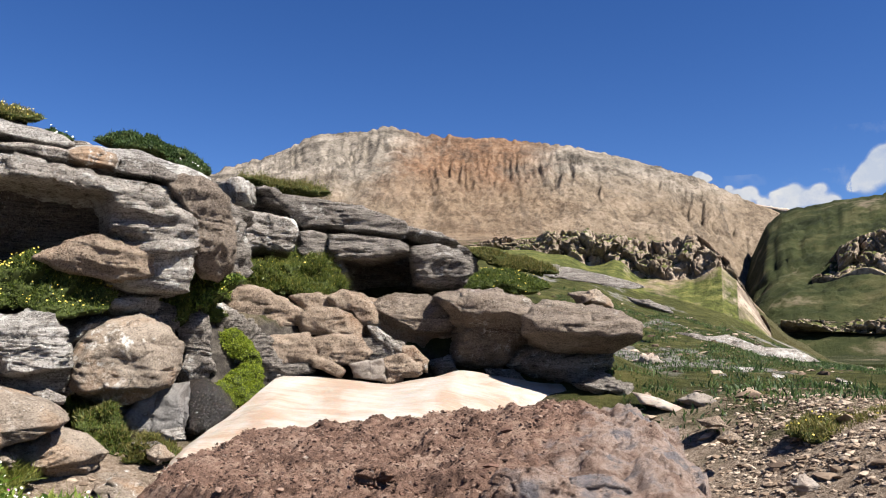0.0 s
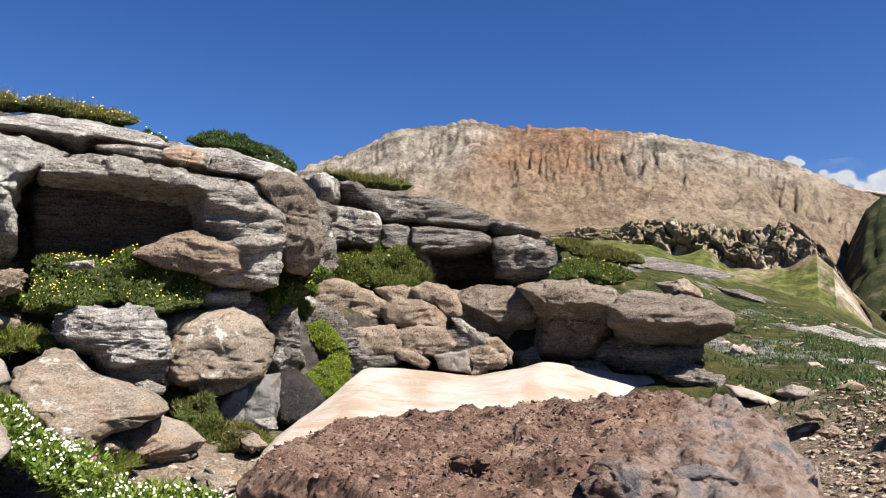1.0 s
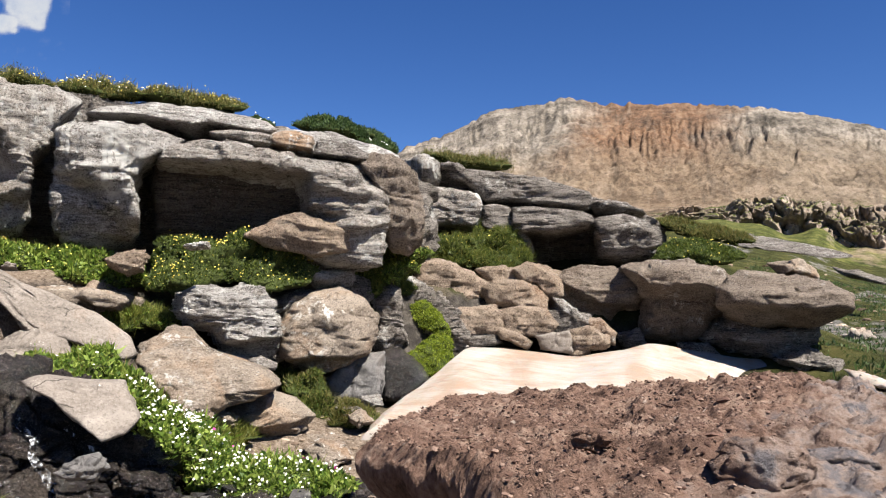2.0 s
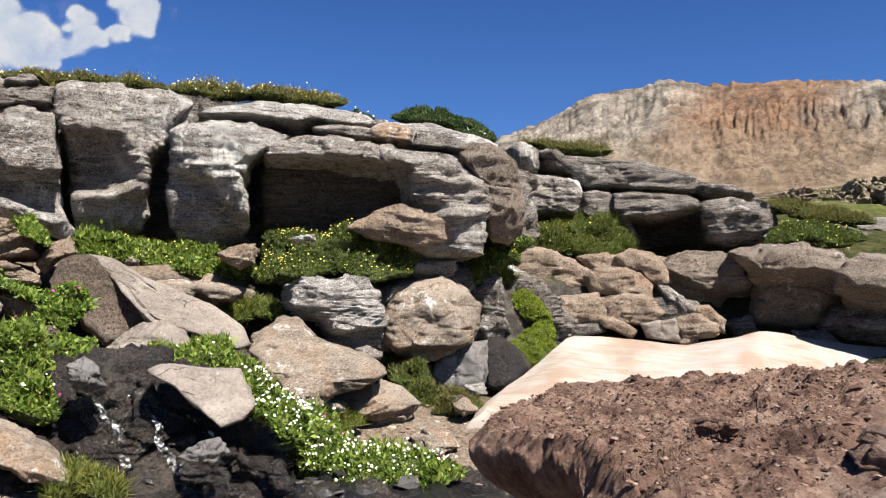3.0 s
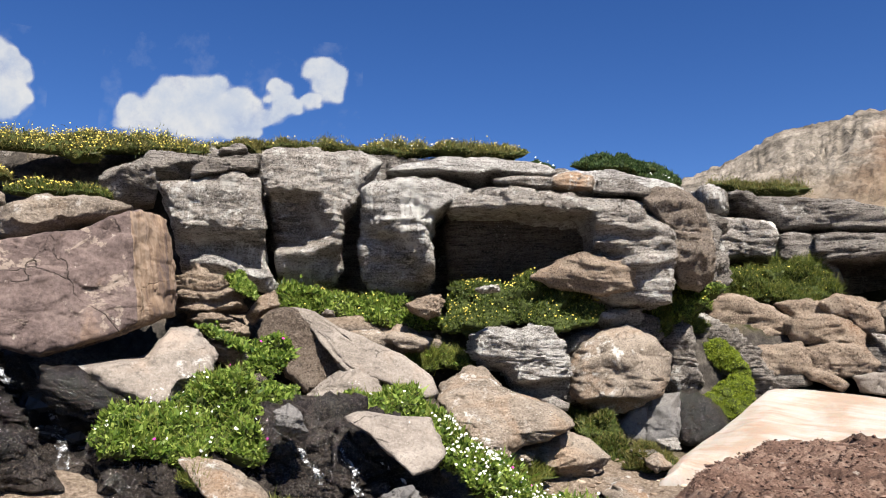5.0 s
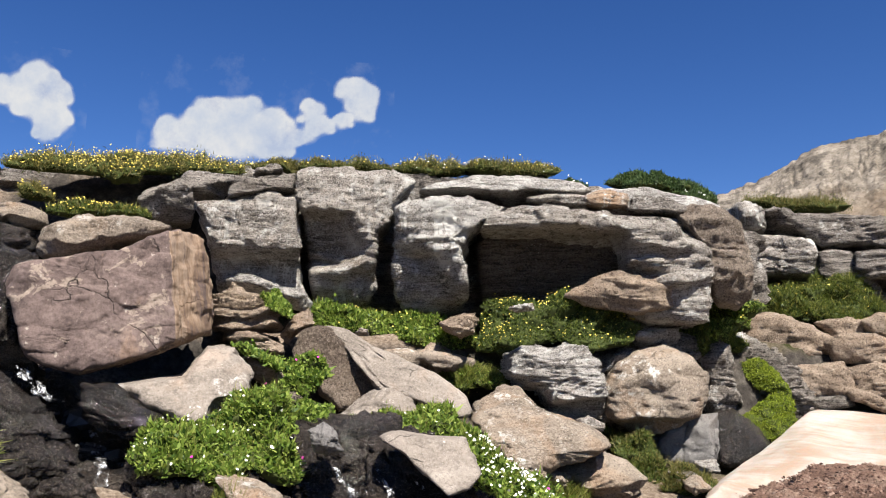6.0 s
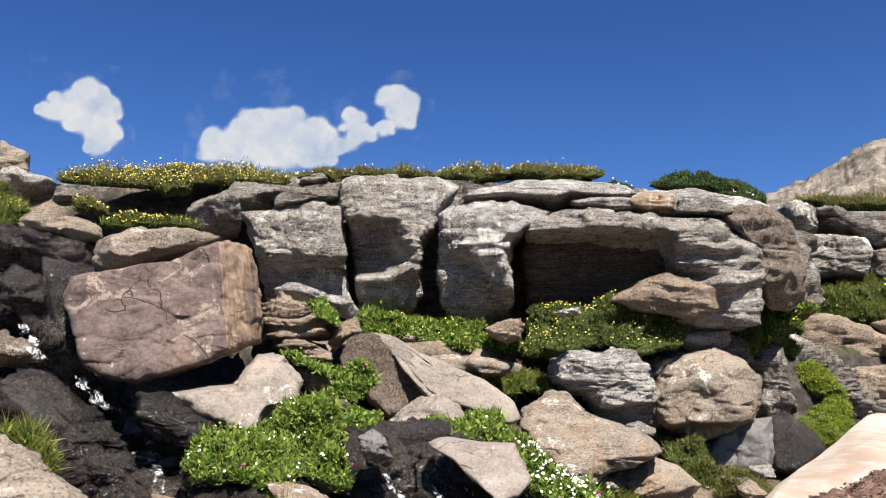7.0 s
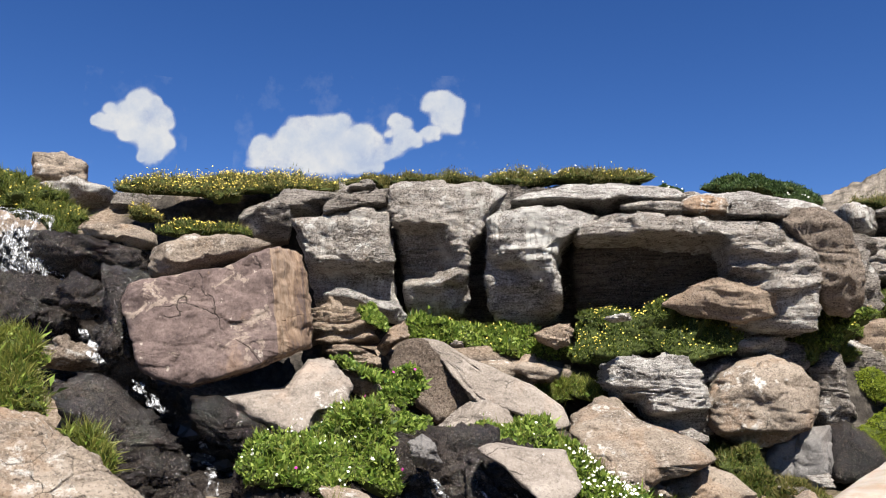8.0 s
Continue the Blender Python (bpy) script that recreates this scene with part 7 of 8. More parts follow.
plants("marigold_bank", "green bank full of white flowers beside the stream", (-3.81, 6.93, 0.19), 28.0, [(-0.88, 0.36), (-0.77, 0.5), (-0.55, 0.53), (-0.33, 0.36), (-0.17, 0.17), (0.32, 0.05), (0.87, -0.06), (1.03, -0.29), (-0.23, -0.31), (-0.45, -0.07), (-0.58, 0.17)], 0.3, "lush", white=260, second="grass", magenta=4)
plants("marigold_bank", "green bank with white flowers at the stream's edge", (-4.15, 6.16, 0.74), 33.2, [(-0.32, 0.29), (-0.17, 0.3), (0.06, 0.14), (0.31, -0.09), (0.22, -0.28), (0.09, -0.28), (-0.16, -0.09), (-0.2, 0.06)], 0.24, "lush", white=140, second="grass")
plants("grass_tuft", "fresh yellow-green grass tuft in the stream", (-4.88, 4.66, 0.32), 45.7, [(-0.29, 0.07), (-0.01, 0.19), (0.24, 0.04), (0.3, -0.14), (-0.01, -0.19), (-0.25, -0.11)], 0.18, "grass")
plants("grass_tuft", "small yellow-green grass tuft by the water", (-5.51, 4.25, 0.63), 51.8, [(-0.18, 0.04), (-0.01, 0.1), (0.18, -0.0), (0.15, -0.11), (-0.12, -0.09)], 0.15, "grass")
plants("grass_tuft", "small grass tuft on a slab", (-4.45, 7.86, 0.35), 29.0, [(-0.29, 0.05), (0.03, 0.17), (0.3, -0.0), (0.11, -0.17), (-0.22, -0.13)], 0.18, "grass")
plants("grass_bank", "dark green grass at the foot of the boulders", (-4.24, 9.41, 0.62), 23.8, [(-0.34, 0.26), (0.11, 0.24), (0.34, -0.1), (0.19, -0.26), (-0.18, -0.11)], 0.18, "mat", second="dry")
plants("grass_bank", "brown dry grass at the foot of the boulders", (-3.9, 9.55, 0.39), 21.8, [(-0.22, 0.2), (0.11, 0.13), (0.21, -0.16), (-0.04, -0.2), (-0.18, -0.02)], 0.18, "dry", second="mat")
plants("turf_bank", "green overhanging turf with yellow flowers at the waterfall", (-11.56, 3.82, 4.09), 71.1, [(-0.51, -0.12), (-0.55, 0.42), (-0.3, 0.58), (-0.13, 0.24), (0.3, 0.15), (0.6, -0.04), (0.67, -0.2), (0.49, -0.46), (0.24, -0.48), (-0.03, -0.19)], 0.3, "mat", yellow=90, second="grass")
plants("grass_bank", "green grass bank beside the stream", (-7.38, 2.25, 1.77), 71.8, [(-0.36, 0.41), (0.08, 0.46), (0.24, 0.24), (0.23, -0.18), (0.37, -0.38), (0.12, -0.45), (-0.29, -0.43)], 0.24, "grass", second="lush")
plants("grass_bank", "grass fringe behind the pale near rock", (-6.31, 2.55, 1.16), 66.4, [(-0.24, 0.21), (-0.07, 0.25), (0.24, -0.13), (0.17, -0.25), (-0.05, -0.05)], 0.15, "grass", second="lush")
plants("skyline_turf", "broad yellow-flowered turf on the skyline", (-11.28, 6.64, 4.81), 58.8, [(-1.87, -0.27), (-1.76, -0.13), (-1.27, -0.01), (-0.68, 0.07), (0.11, 0.15), (0.83, 0.27), (1.39, 0.29), (2.15, 0.28), (2.25, 0.16), (1.4, 0.05), (0.84, -0.04), (0.3, -0.14), (-0.05, -0.29), (-0.91, -0.29)], 0.28, "dry", yellow=1500, second="mat", lean=1.6)
plants("skyline_turf", "flowering turf on the cliff top", (-7.73, 10.69, 5.08), 35.5, [(-1.31, -0.0), (-1.11, 0.14), (-0.74, 0.07), (-0.55, 0.01), (0.01, 0.1), (0.34, 0.1), (0.77, 0.04), (1.52, 0.01), (1.49, -0.12), (0.77, -0.08), (0.01, -0.1), (-0.55, -0.16), (-0.97, -0.11)], 0.28, "dry", yellow=300, white=90, second="mat", lean=1.2)
plants("turf_tuft", "turf tuft in the crack on the cliff top", (-9.59, 8.26, 4.9), 48.9, [(-0.41, -0.04), (-0.25, 0.1), (0.11, 0.15), (0.29, 0.06), (0.25, -0.25), (0.16, -0.17), (0.03, -0.07), (-0.29, -0.08)], 0.18, "dry", yellow=30)
plants("cushion_plant", "small dark green cushion plant on the cliff top", (-5.79, 10.91, 4.55), 27.5, [(-0.26, -0.05), (-0.14, 0.11), (0.1, 0.14), (0.27, 0.0), (0.1, -0.12), (-0.15, -0.12)], 0.18, "willow", white=14)
plants("willow_shrub", "low dark green willow shrub on the cliff top", (-4.93, 12.38, 4.74), 21.2, [(-0.92, 0.09), (-0.59, 0.26), (-0.16, 0.28), (0.22, 0.13), (0.73, -0.14), (0.88, -0.36), (0.54, -0.33), (-0.02, -0.09), (-0.59, -0.03)], 0.3, "willow", lean=0.3, rough=0.25)
plants("willow_shrub", "low green shrub with white flowers on the cliff top", (-4.36, 12.18, 4.41), 18.8, [(-0.26, 0.15), (0.13, 0.06), (0.25, -0.14), (-0.03, -0.08)], 0.24, "willow", white=24, second="mat")
plants("flower_cushion", "yellow flower cushion above the big block", (-9.46, 5.17, 3.64), 60.3, [(-0.66, -0.07), (-0.22, 0.09), (0.21, 0.04), (0.69, -0.07), (0.29, -0.07), (-0.41, -0.13)], 0.24, "mat", yellow=130, second="dry")
plants("flower_cushion", "yellow flowers on the bank above the stream", (-11.14, 5.2, 4.08), 64.1, [(-0.27, -0.04), (-0.16, 0.11), (0.19, 0.06), (0.28, -0.08), (-0.07, -0.13)], 0.24, "dry", yellow=50)
plants("leafy_clump", "bright green leafy plant on the rock stack", (-7.86, 6.73, 2.51), 48.3, [(-0.23, 0.11), (-0.0, 0.2), (0.23, -0.03), (0.16, -0.2), (-0.11, -0.09)], 0.15, "lush")
plants("leafy_clump", "green plants beside the bedded rocks", (-7.45, 6.13, 1.81), 49.3, [(-0.39, 0.2), (-0.22, 0.22), (-0.05, 0.04), (0.39, -0.09), (0.39, -0.22), (0.05, -0.06), (-0.28, 0.1)], 0.15, "lush")
plants("skyline_turf", "dry turf on the far cliff top", (-3.77, 16.17, 4.94), 13.1, [(-1.09, 0.22), (-0.4, 0.11), (0.29, -0.01), (1.11, -0.12), (0.76, -0.24), (-0.28, -0.12)], 0.42, "dry", lean=1.2, second="mat")
plants("skyline_turf", "green turf at the top of the rock slope", (-6.93, 11.7, 5.15), 30.6, [(-0.36, 0.03), (-0.14, 0.12), (0.17, 0.06), (0.36, -0.02), (0.11, -0.13), (-0.34, -0.14)], 0.36, "mat", second="dry", yellow=10)
plants("grass_bank", "green turf behind the dark rock ledges", (1.1, 16.97, 3.46), -3.7, [(-1.12, 0.3), (-0.69, 0.35), (-0.09, 0.17), (0.63, -0.08), (1.1, -0.32), (0.63, -0.34), (-0.33, -0.17)], 0.3, "dry", second="mat", lean=1.2, rough=0.2)
plants("meadow_grass", "yellow-green turf hump at the edge of the gravel", (4.27, 8.74, 0.78), -25.9, [(-0.83, -0.05), (-0.51, 0.08), (-0.11, 0.18), (0.42, 0.26), (0.49, -0.21), (-0.13, -0.17), (-0.52, -0.12)], 0.25, "dry", second="mat", yellow=30, lean=2.5, rough=0.12)
plants("grass_bank", "thin green turf between the boulders and the snow", (-3.64, 9.76, 0.35), 20.0, [(-0.22, 0.16), (0.15, 0.13), (0.22, -0.09), (-0.07, -0.16)], 0.18, "dry", second="mat")
plants("turf_cushion", "green turf on the low slabs", (-5.19, 7.88, 0.56), 32.9, [(-0.18, 0.1), (0.08, 0.06), (0.18, -0.1), (-0.11, -0.06)], 0.15, "mat", second="grass")
plants("grass_tuft", "grass tuft on the flat slab", (-4.8, 8.54, 0.24), 29.3, [(-0.23, 0.21), (0.03, 0.18), (0.23, -0.01), (0.21, -0.18), (-0.21, -0.18)], 0.15, "grass", second="mat")
plants("grass_bank", "green grass under the row of boulders", (-4.48, 9.83, 0.67), 24.5, [(-0.4, 0.26), (-0.06, 0.22), (0.24, 0.08), (0.42, -0.27), (0.09, -0.16), (-0.24, 0.06)], 0.18, "mat", second="grass")
plants("grass_bank", "thin green and brown turf at the tip of the snow", (-3.52, 9.25, 0.41), 20.8, [(-0.35, 0.12), (-0.09, 0.21), (0.29, 0.07), (0.36, -0.09), (-0.07, -0.2), (-0.31, -0.07)], 0.15, "dry", second="mat")
plants("turf_cushion", "moss and turf over the dark ledge", (-3.92, 12.18, 2.1), 17.8, [(-0.29, 0.13), (0.08, 0.17), (0.29, 0.0), (-0.03, -0.17)], 0.2, "mat", second="grass", yellow=10)
plants("grass_tuft", "grass growing between the sandstone blocks", (-3.38, 13.07, 1.74), 14.5, [(-0.21, 0.11), (0.06, 0.21), (0.21, -0.07), (-0.02, -0.21)], 0.15, "grass", second="moss")


# ---- loose stones, joined where nobody could count them ----
PHI = (1 + 5 ** 0.5) / 2
ICO_V = unit_rows(np.array([(-1, PHI, 0), (1, PHI, 0), (-1, -PHI, 0), (1, -PHI, 0), (0, -1, PHI), (0, 1, PHI), (0, -1, -PHI), (0, 1, -PHI), (PHI, 0, -1), (PHI, 0, 1), (-PHI, 0, -1), (-PHI, 0, 1)]))
ICO_F = np.array([(0, 11, 5), (0, 5, 1), (0, 1, 7), (0, 7, 10), (0, 10, 11), (1, 5, 9), (5, 11, 4), (11, 10, 2), (10, 7, 6), (7, 1, 8), (3, 9, 4), (3, 4, 2), (3, 2, 6), (3, 6, 8), (3, 8, 9), (4, 9, 5), (2, 4, 11), (6, 2, 10), (8, 6, 7), (9, 8, 1)])


def loose_stones(name, label, spots, size, rng, material, flat=0.6):
    """Angular stones at spots (n, 3), size (n,): one joined mesh."""
    n = len(spots)
    v = ICO_V[None] * rng.uniform(0.6, 1.25, (n, 12, 1))
    v = v * np.stack([rng.uniform(0.7, 1.4, n), rng.uniform(0.7, 1.3, n), rng.uniform(flat * 0.6, flat * 1.3, n)], axis=1)[:, None]
    a = rng.uniform(0, 6.283, n)
    c, s = np.cos(a)[:, None], np.sin(a)[:, None]
    v = np.stack([v[..., 0] * c - v[..., 1] * s, v[..., 0] * s + v[..., 1] * c, v[..., 2] + 0.25 * v[..., 0] * rng.normal(0, 0.6, (n, 1))], axis=2)
    v = v * np.asarray(size)[:, None, None] + np.asarray(spots)[:, None]
    f = ICO_F[None] + (np.arange(n) * 12)[:, None, None]
    me = bpy.data.meshes.new(name)
    me.from_pydata(v.reshape(-1, 3).tolist(), [], f.reshape(-1, 3).tolist())
    me.materials.append(material)
    me.update()
    return tagged(new(name, me), label, "stones", kind="stuff")


def stone_material(name, a, b, c, rough=0.9, spec=0.2):
    m = Nodes(name)
    tone = m.math("ADD", m.math("MULTIPLY", m.island(), 0.75), m.math("MULTIPLY", m.noise(30, 5, 0.7), 0.25))
    return m.done(m.ramp(tone, (0.15, a), (0.5, b), (0.85, c)), rough, m.bump(m.noise(60, 6, 0.7), 0.6, 0.01), spec, 0.62)


PALE_STONE = stone_material("pale_gravel", (0.1, 0.068, 0.048), (0.34, 0.25, 0.18), (0.6, 0.49, 0.38))
BROWN_STONE = stone_material("brown_debris", (0.035, 0.02, 0.015), (0.17, 0.095, 0.07), (0.36, 0.25, 0.195))
WET_STONE = stone_material("wet_stream_stone", (0.014, 0.013, 0.012), (0.045, 0.042, 0.04), (0.13, 0.12, 0.112), 0.22, 0.6)


def scatter(rng, count, x0, x1, y0, y1):
    xy = np.stack([rng.uniform(x0, x1, count), rng.uniform(y0, y1, count)], axis=1)
    return np.array([(x, y, ground_height(x, y)) for x, y in xy])


rng = np.random.default_rng(5)
spots = scatter(rng, 34000, 1.2, 9.5, 4.0, 13.5)
spots = spots[spots[:, 1] < 11.2 + 1.2 * np.sin(spots[:, 0] * 1.7) - 0.25 * (spots[:, 0] - 3) + rng.normal(0, 0.5, len(spots))]
spots = spots[spots[:, 1] + 0.6 * spots[:, 0] > 6.5]
loose_stones("gravel", "pale tan gravel and broken stones on brown soil", spots, 0.009 + 0.045 * rng.uniform(0, 1, len(spots)) ** 4, rng, PALE_STONE, 0.55)
spots = scatter(rng, 150, 2.2, 9.0, 5.0, 13.5)
loose_stones("rubble", "larger tan broken stones on the gravel slope", spots, 0.05 + 0.1 * rng.uniform(0, 1, len(spots)) ** 2, rng, PALE_STONE, 0.45)
spots = scatter(rng, 500, -7.0, -2.5, 8.2, 10.5)
loose_stones("gravel", "small brown stones at the foot of the boulders", spots, 0.015 + 0.05 * rng.uniform(0, 1, len(spots)) ** 3, rng, PALE_STONE, 0.5)
spots = scatter(rng, 420, 3.0, 14.0, 18.0, 40.0)
loose_stones("meadow_stone_scatter", "small pale stones scattered over the meadow", spots, 0.04 + 0.16 * rng.uniform(0, 1, len(spots)) ** 4, rng, PALE_STONE, 0.5)


def meadow():
    """Short tufted grass on the open meadow."""
    gen = np.random.default_rng(21)
    xy = np.stack([gen.uniform(2.5, 17, 50000), gen.uniform(10.5, 42, 50000)], axis=1)
    tone = field_fbm(np.stack([xy[:, 0] * 0.6, xy[:, 1] * 0.35, np.zeros(len(xy))], 1), 4, 9)
    xy = xy[(tone > -0.15) & (xy[:, 0] < 0.55 * xy[:, 1]) & (xy[:, 0] > 2.2 + 0.1 * (xy[:, 1] - 15))]
    pts = np.array([(x, y, ground_height(x, y)) for x, y in xy])
    up = np.tile(np.array([0.0, 0.0, 1.0]), (len(pts), 1))
    tagged(leaves("meadow_blades", pts, up, gen, 0.1, 0.014, 0.1, LEAF["willow"], None), "short yellow-green alpine grass on the meadow", "grass", kind="stuff")


meadow()


# ---- debris on the near boulder ----
k = 34000
xy = np.stack([rng.uniform(-1.2, 0.8, k), rng.uniform(1.4, 4.3, k)], axis=1)
mx, my = NEAR_MID
rim_r = np.array(outline_radius([(x - mx, y - my) for x, y in NEAR_RIM], 180, 0.012))
heading = (np.degrees(np.arctan2(xy[:, 1] - my, xy[:, 0] - mx)) % 360 / 2).astype(int) % 180
xy = xy[(np.hypot(xy[:, 0] - mx, xy[:, 1] - my) < rim_r[heading] * 0.93) & (xy[:, 0] - 0.3 * (xy[:, 1] - 2.3) < rng.normal(0.2, 0.1, k))]
spots = np.array([(x, y, boulder_top(x, y) + 0.001) for x, y in xy])
loose_stones("debris", "crumbled reddish-brown debris on the near boulder", spots, 0.0015 + 0.007 * rng.uniform(0, 1, len(spots)) ** 4, rng, BROWN_STONE, 0.7)
pick = rng.choice(len(spots), 60, replace=False)
loose_stones("debris", "larger brown lumps on the near boulder", spots[pick], 0.01 + 0.016 * rng.uniform(0, 1, 60) ** 2, rng, BROWN_STONE, 0.6)
for x, y, r in ((0.2, 1.98, 0.1), (0.36, 2.02, 0.07), (-0.2, 2.2, 0.05), (0.05, 2.9, 0.045)):
    ring = [(r * math.cos(i * 0.785) * (1 + 0.2 * hash01(i, x)), r * 0.55 * math.sin(i * 0.785) * (1 + 0.2 * hash01(i, y))) for i in range(8)]
    rock("lump", "rough pinkish-brown lump of rock on the near boulder", (x, y, boulder_top(x, y) + r * 0.25), -5, ring, r, EARTH, rough=0.25, strata=0.0, joints=0.0, n=60, scale=0.35, cuts=14, chips=0.06)


# ---- the stream ----
def water_material():
    m = Nodes("stream_water")
    n1 = m.bump(m.noise(9, 6, 0.65, m.place(1, 1, 0.6), 0.8), 1.0, 0.06)
    foam = m.ramp(m.noise(14, 8, 0.75, m.place(1, 1, 0.5), 1.0), (0.66, 0.0), (0.72, 1.0))
    col = m.mix(foam, (0.012, 0.011, 0.01), (0.6, 0.62, 0.64))
    return m.done(col, m.math("ADD", 0.06, m.math("MULTIPLY", foam, 0.4)), n1, 0.6)


def foam_material():
    m = Nodes("falling_water")
    streak = m.noise(1.0, 9, 0.75, m.place(22, 22, 7), 0.8)
    gap = m.ramp(m.math("ADD", m.math("MULTIPLY", streak, 0.6), m.math("MULTIPLY", m.noise(9, 6, 0.7), 0.4)), (0.49, 0.0), (0.62, 0.85))
    m.done(m.ramp(streak, (0.34, (0.4, 0.42, 0.45)), (0.58, (0.85, 0.87, 0.9))), 0.3, m.bump(streak, 0.8, 0.03), 0.5)
    clear = m.node("ShaderNodeBsdfTransparent")
    mixer = m.node("ShaderNodeMixShader", Fac=gap)
    m.l.new(clear.outputs[0], mixer.inputs[1])
    m.l.new(m.bsdf.outputs[0], mixer.inputs[2])
    m.l.new(mixer.outputs[0], m.n["Material Output"].inputs[0])
    return m.mat


WATER, FOAM = water_material(), foam_material()


def ribbon(name, label, width, lift, material, rugged, across=26, step=0.07, seed=0.0):
    """A sheet laid along the stream bed."""
    verts, faces, rows = [], [], 0
    for a, b in zip(STREAM[1:], STREAM[2:]):
        a, b = Vector(a), Vector(b)
        d = (b - a).normalized()
        side = Vector((d.y, -d.x, 0)).normalized()
        for i in range(int((b - a).length / step)):
            q = a + d * (i * step)
            rows += 1
            for j in range(across + 1):
                w = (j / across - 0.5) * width * (1 + 0.3 * noise.noise(Vector((q.x * 0.8, q.y * 0.8, seed))))
                v = q + side * w
                z = ground_height(v.x, v.y) + lift + rugged * (0.6 * fbm(Vector((v.x * 3, v.y * 3, seed)), 4) + 0.35 * noise.cell(Vector((v.x * 3.2, v.y * 3.2, seed))) * 0.5)
                z -= 0.12 * smooth(0.36, 0.5, abs(j / across - 0.5))
                verts.append((v.x, v.y, z))
    for i in range(rows - 1):
        for j in range(across):
            a = i * (across + 1) + j
            faces.append((a, a + across + 1, a + across + 2, a + 1))
    return tagged(mesh_object(name, verts, faces, material), label, "water", kind="structure")


ribbon("stream_bed", "black wet stony stream bed", 2.3, 0.05, WET, 0.22, 44, 0.055, 3.0)
ribbon("water", "thin dark glittering water running over stones", 1.1, 0.06, WATER, 0.16, 26, 0.06, 9.0)
spots = []
for a, b in zip(STREAM[2:], STREAM[3:-1]):
    for _ in range(70):
        f, w = rng.uniform(0, 1), rng.normal(0, 0.55)
        x, y = a[0] + (b[0] - a[0]) * f + w * 0.5, a[1] + (b[1] - a[1]) * f + w
        spots.append((x, y, ground_height(x, y) + 0.08))
loose_stones("stream_stones", "black wet angular stones in the stream", np.array(spots), 0.03 + 0.11 * rng.uniform(0, 1, len(spots)) ** 2.2, rng, WET_STONE, 0.6)


def falls(label, path, width):
    """Water running down a path of points (x, y, z): a torn, wavy sheet that widens as it drops."""
    verts, faces, across = [], [], 14
    path = [Vector(p) for p in path]
    rows = []
    for a, b in zip(path, path[1:]):
        steps = max(4, int((b - a).length / 0.03))
        rows += [a + (b - a) * (i / steps) for i in range(steps)]
    view = Vector((path[0].x, path[0].y, 0)).normalized()
    side = Vector((view.y, -view.x, 0))
    for i, q in enumerate(rows):
        k = i / len(rows)
        w = width * (0.7 + 0.45 * k) * (1 + 0.25 * noise.noise(Vector((k * 4, width * 9, 0))))
        for j in range(across + 1):
            u = (j / across - 0.5) * w
            rough = 0.05 * noise.noise(Vector((u * 14, k * 3, width))) + 0.02 * noise.noise(Vector((u * 30, q.z * 20, 2)))
            verts.append(q + side * (u + (0.1 * w + 0.05) * noise.noise(Vector((k * 5, 3, width * 40))) * smooth(0, 0.2, k)) + view * rough * min(1, width * 4))
    w = across + 1
    for i in range(len(rows) - 1):
        for j in range(across):
            faces.append((i * w + j, i * w + j + 1, (i + 1) * w + j + 1, (i + 1) * w + j))
    return tagged(mesh_object("waterfall", verts, faces, FOAM), label, "waterfall", kind="structure")


falls("white waterfall dropping over a mossy ledge", [(-11.34, 3.5, 3.95), (-11.05, 3.42, 3.82), (-10.9, 3.41, 3.41), (-10.73, 3.43, 2.93)], 0.86)
falls("small white cascade between dark rocks", [(-8.48, 3.31, 2.2), (-8.32, 3.32, 2.07), (-8.17, 3.34, 1.95), (-8.08, 3.39, 1.82)], 0.108)
falls("small white cascade under the big block", [(-7.72, 3.55, 1.69), (-7.6, 3.57, 1.59), (-7.47, 3.65, 1.46), (-7.33, 3.77, 1.35)], 0.117)
falls("thin white trickle over black rock", [(-7.81, 4.34, 1.09), (-7.56, 4.26, 0.92), (-6.93, 3.95, 0.82), (-6.69, 3.88, 0.64)], 0.090)
falls("thin white trickle over black rock", [(-5.82, 5.47, 0.88), (-5.44, 5.37, 0.75), (-5.16, 5.36, 0.57), (-5.12, 5.36, 0.38), (-4.91, 5.2, 0.24)], 0.072)
falls("thin white trickle over black rock", [(-5.18, 5.62, 0.79), (-4.96, 5.55, 0.61), (-4.78, 5.47, 0.39), (-4.64, 5.48, 0.26), (-4.39, 5.41, 0.09)], 0.081)
falls("thin white trickle over black rock", [(-4.82, 5.8, 0.66), (-4.71, 5.87, 0.56), (-4.59, 5.96, 0.44)], 0.036)


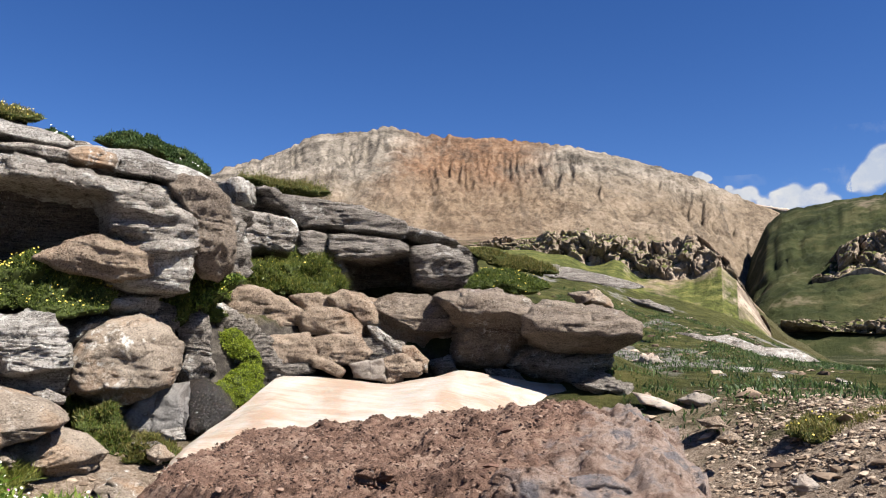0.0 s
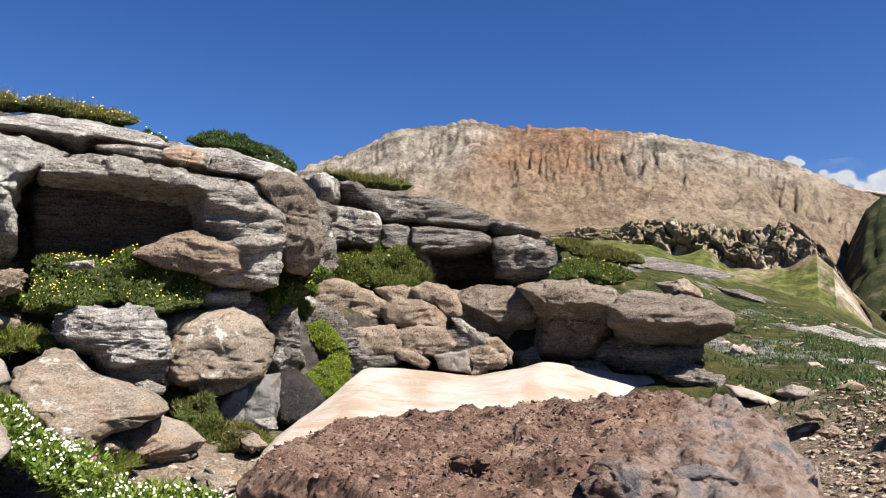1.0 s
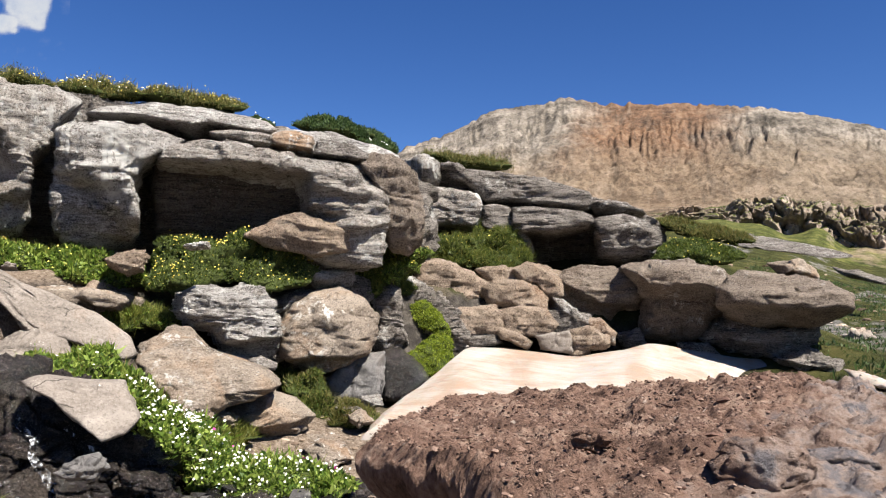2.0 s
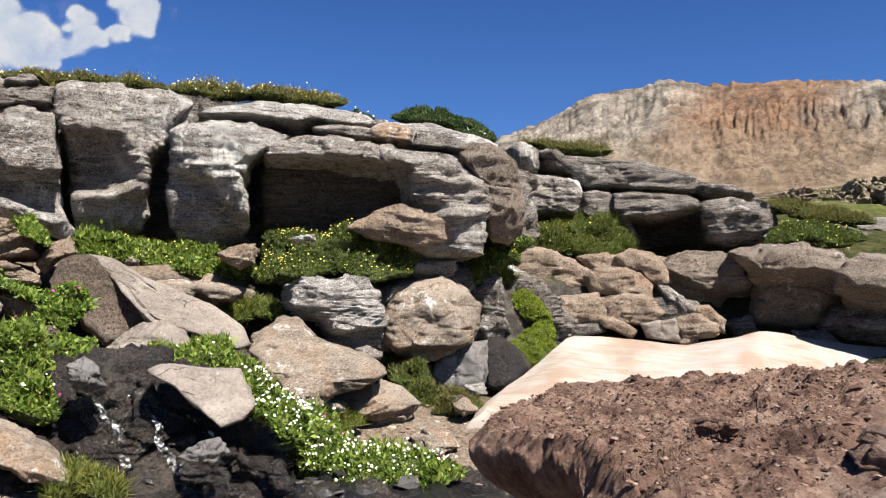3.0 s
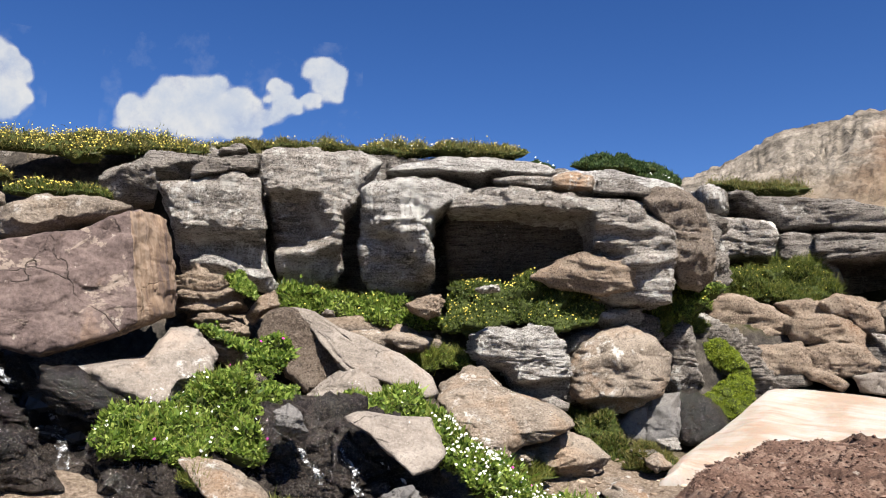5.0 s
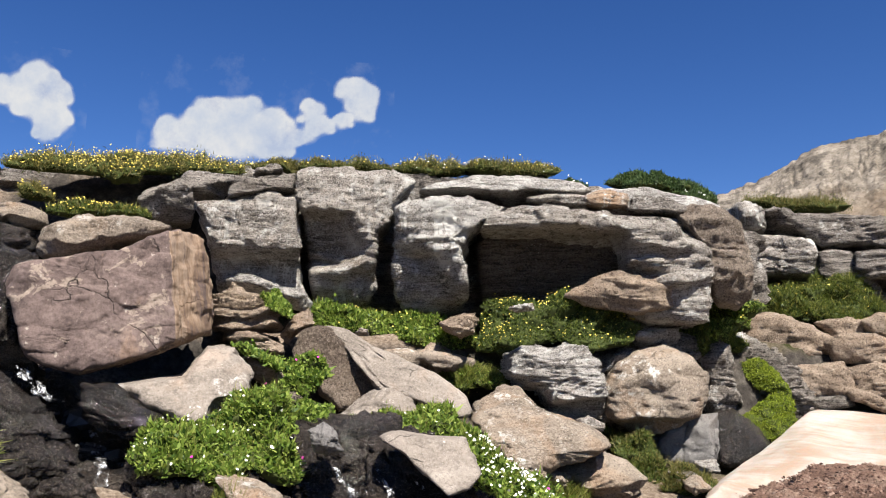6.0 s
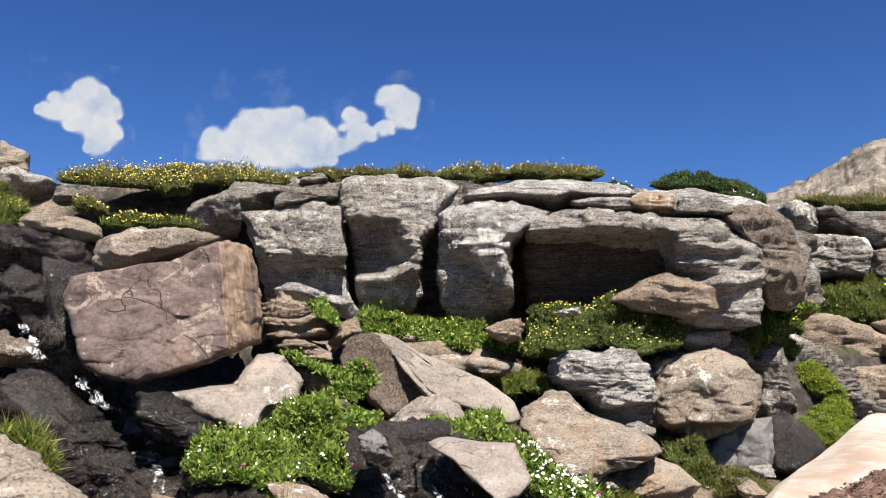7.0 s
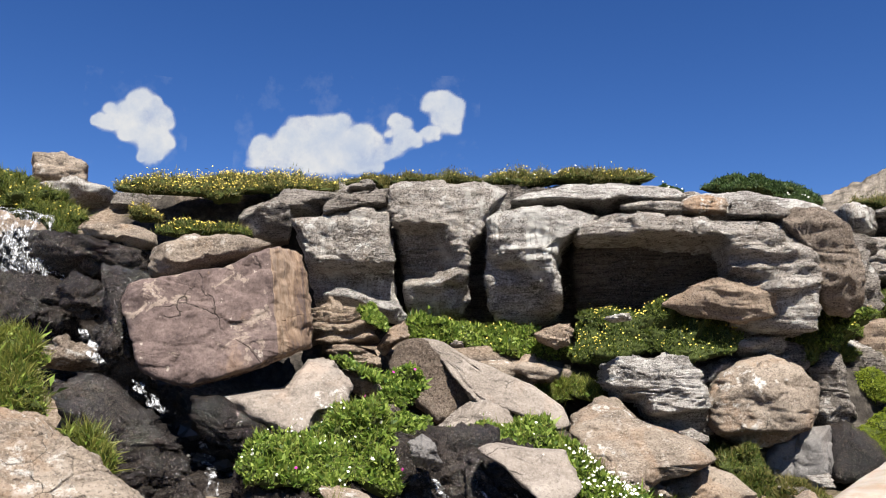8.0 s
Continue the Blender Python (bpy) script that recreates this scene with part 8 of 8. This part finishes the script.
# ---- clouds and the last snow at the pass, far off ----
def cloud_material():
    m = Nodes("glowing_cloud")
    a = m.n.new("ShaderNodeVertexColor")
    a.layer_name = "mass"
    puff = m.math("ADD", a.outputs[0], m.math("MULTIPLY", m.math("MULTIPLY", m.math("SUBTRACT", m.noise(0.011, 10, 0.62), 0.52), 1.5), m.ramp(a.outputs[0], (0.0, 0.22), (0.3, 1.0))))
    thick = m.ramp(puff, (0.0, 0.0), (0.2, 0.3), (0.45, 0.8), (0.65, 1.0))
    body = m.ramp(m.noise(0.006, 8, 0.65), (0.36, (0.7, 0.78, 0.93)), (0.62, (1.0, 1.0, 1.0)))
    clear = m.node("ShaderNodeBsdfTransparent")
    # the cloud gives off its own glow in place of sunlight
    glow = m.node("ShaderNodeEmission", Color=body, Strength=0.275)
    mixer = m.node("ShaderNodeMixShader", Fac=thick)
    m.l.new(clear.outputs[0], mixer.inputs[1])
    m.l.new(glow.outputs[0], mixer.inputs[2])
    m.l.new(mixer.outputs[0], m.n["Material Output"].inputs[0])
    return m.mat


CLOUD = cloud_material()


def cloud(label, az, el, lobes, far=2600.0):
    """A far cumulus: lobes are (degrees right, degrees up, radius in degrees) about its middle; smaller puffs bud from each."""
    rnd = random.Random(int(az * 10))
    lobes = [(u, v, r * 0.86) for u, v, r in lobes]
    for u, v, r in list(lobes):
        for _ in range(7):
            a = rnd.uniform(-0.4, 3.54)
            lobes.append((u + math.cos(a) * r * 0.85, v + math.sin(a) * r * 0.75, r * rnd.uniform(0.22, 0.5)))
    u0, u1 = min(l[0] - l[2] * 1.8 for l in lobes), max(l[0] + l[2] * 1.8 for l in lobes)
    v0, v1 = min(l[1] - l[2] * 1.8 for l in lobes), max(l[1] + l[2] * 1.8 for l in lobes)
    nu, nv = 110, 80
    verts, faces, mass = [], [], []
    for j in range(nv + 1):
        for i in range(nu + 1):
            u, v = u0 + (u1 - u0) * i / nu, v0 + (v1 - v0) * j / nv
            m = min(1.0, sum(math.exp(-1.5 * ((u - l[0]) ** 2 + ((v - l[1]) * (1.35 if v < l[1] else 1.0)) ** 2) / l[2] ** 2) for l in lobes)) - 0.3
            edge = min(i, nu - i, j, nv - j) / 9
            mass.append(m * min(1, edge) - 0.5 * (1 - min(1, edge)))
            a, e = radians(az + u), radians(el + v)
            verts.append((far * math.sin(a) * math.cos(e), far * math.cos(a) * math.cos(e), far * math.sin(e)))
    for j in range(nv):
        for i in range(nu):
            a = j * (nu + 1) + i
            faces.append((a, a + 1, a + nu + 2, a + nu + 1))
    ob = mesh_object("cloud", verts, faces, CLOUD)
    layer = ob.data.color_attributes.new("mass", "FLOAT_COLOR", "POINT")
    for i, m in enumerate(mass):
        layer.data[i].color = (m, m, m, 1)
    return tagged(ob, label, "cloud", kind="structure")


cloud("small white cumulus cloud in a blue sky", -65.2, 17.2, [(0.3, 1.3, 1.6), (-1.3, 0.5, 1.5), (1.0, 0.7, 1.3), (0.2, -0.2, 1.5), (1.4, -1.0, 1.2), (0.9, -1.9, 0.9), (-2.3, 0.2, 0.8)])
cloud("broad white cumulus cloud low over the skyline, with two puffs", -50.5, 17.4, [(-6.2, -1.6, 1.3), (-5.2, -0.8, 1.6), (-3.6, 0.3, 1.6), (-2.0, 0.3, 1.7), (-0.4, 0.5, 1.7), (1.0, 0.1, 1.5), (2.0, -0.5, 1.2), (-3.4, -1.6, 1.8), (-0.8, -1.4, 1.9), (1.4, -1.5, 1.3), (3.9, 1.0, 1.25), (4.6, 0.2, 1.0), (3.6, -0.5, 1.0), (6.9, 2.6, 1.5), (8.2, 2.2, 1.15), (7.4, 1.4, 1.2), (6.2, 0.6, 0.8)])
cloud("white cumulus cloud behind the pass", 23.0, 9.7, [(0, 0, 1.3), (1.4, 0, 1.2), (-1.5, -0.1, 1.0), (-3.2, 0.4, 0.9), (-4.2, 0.8, 0.6)])
cloud("white cumulus cloud behind the green hill", 28.0, 10.7, [(0, 0.4, 1.4), (-1.0, -0.4, 1.0), (1.2, 1.2, 1.6)])
cloud("tiny white cloud behind the ridge", 16.8, 11.6, [(0, 0, 0.6), (0.4, -0.1, 0.45)])
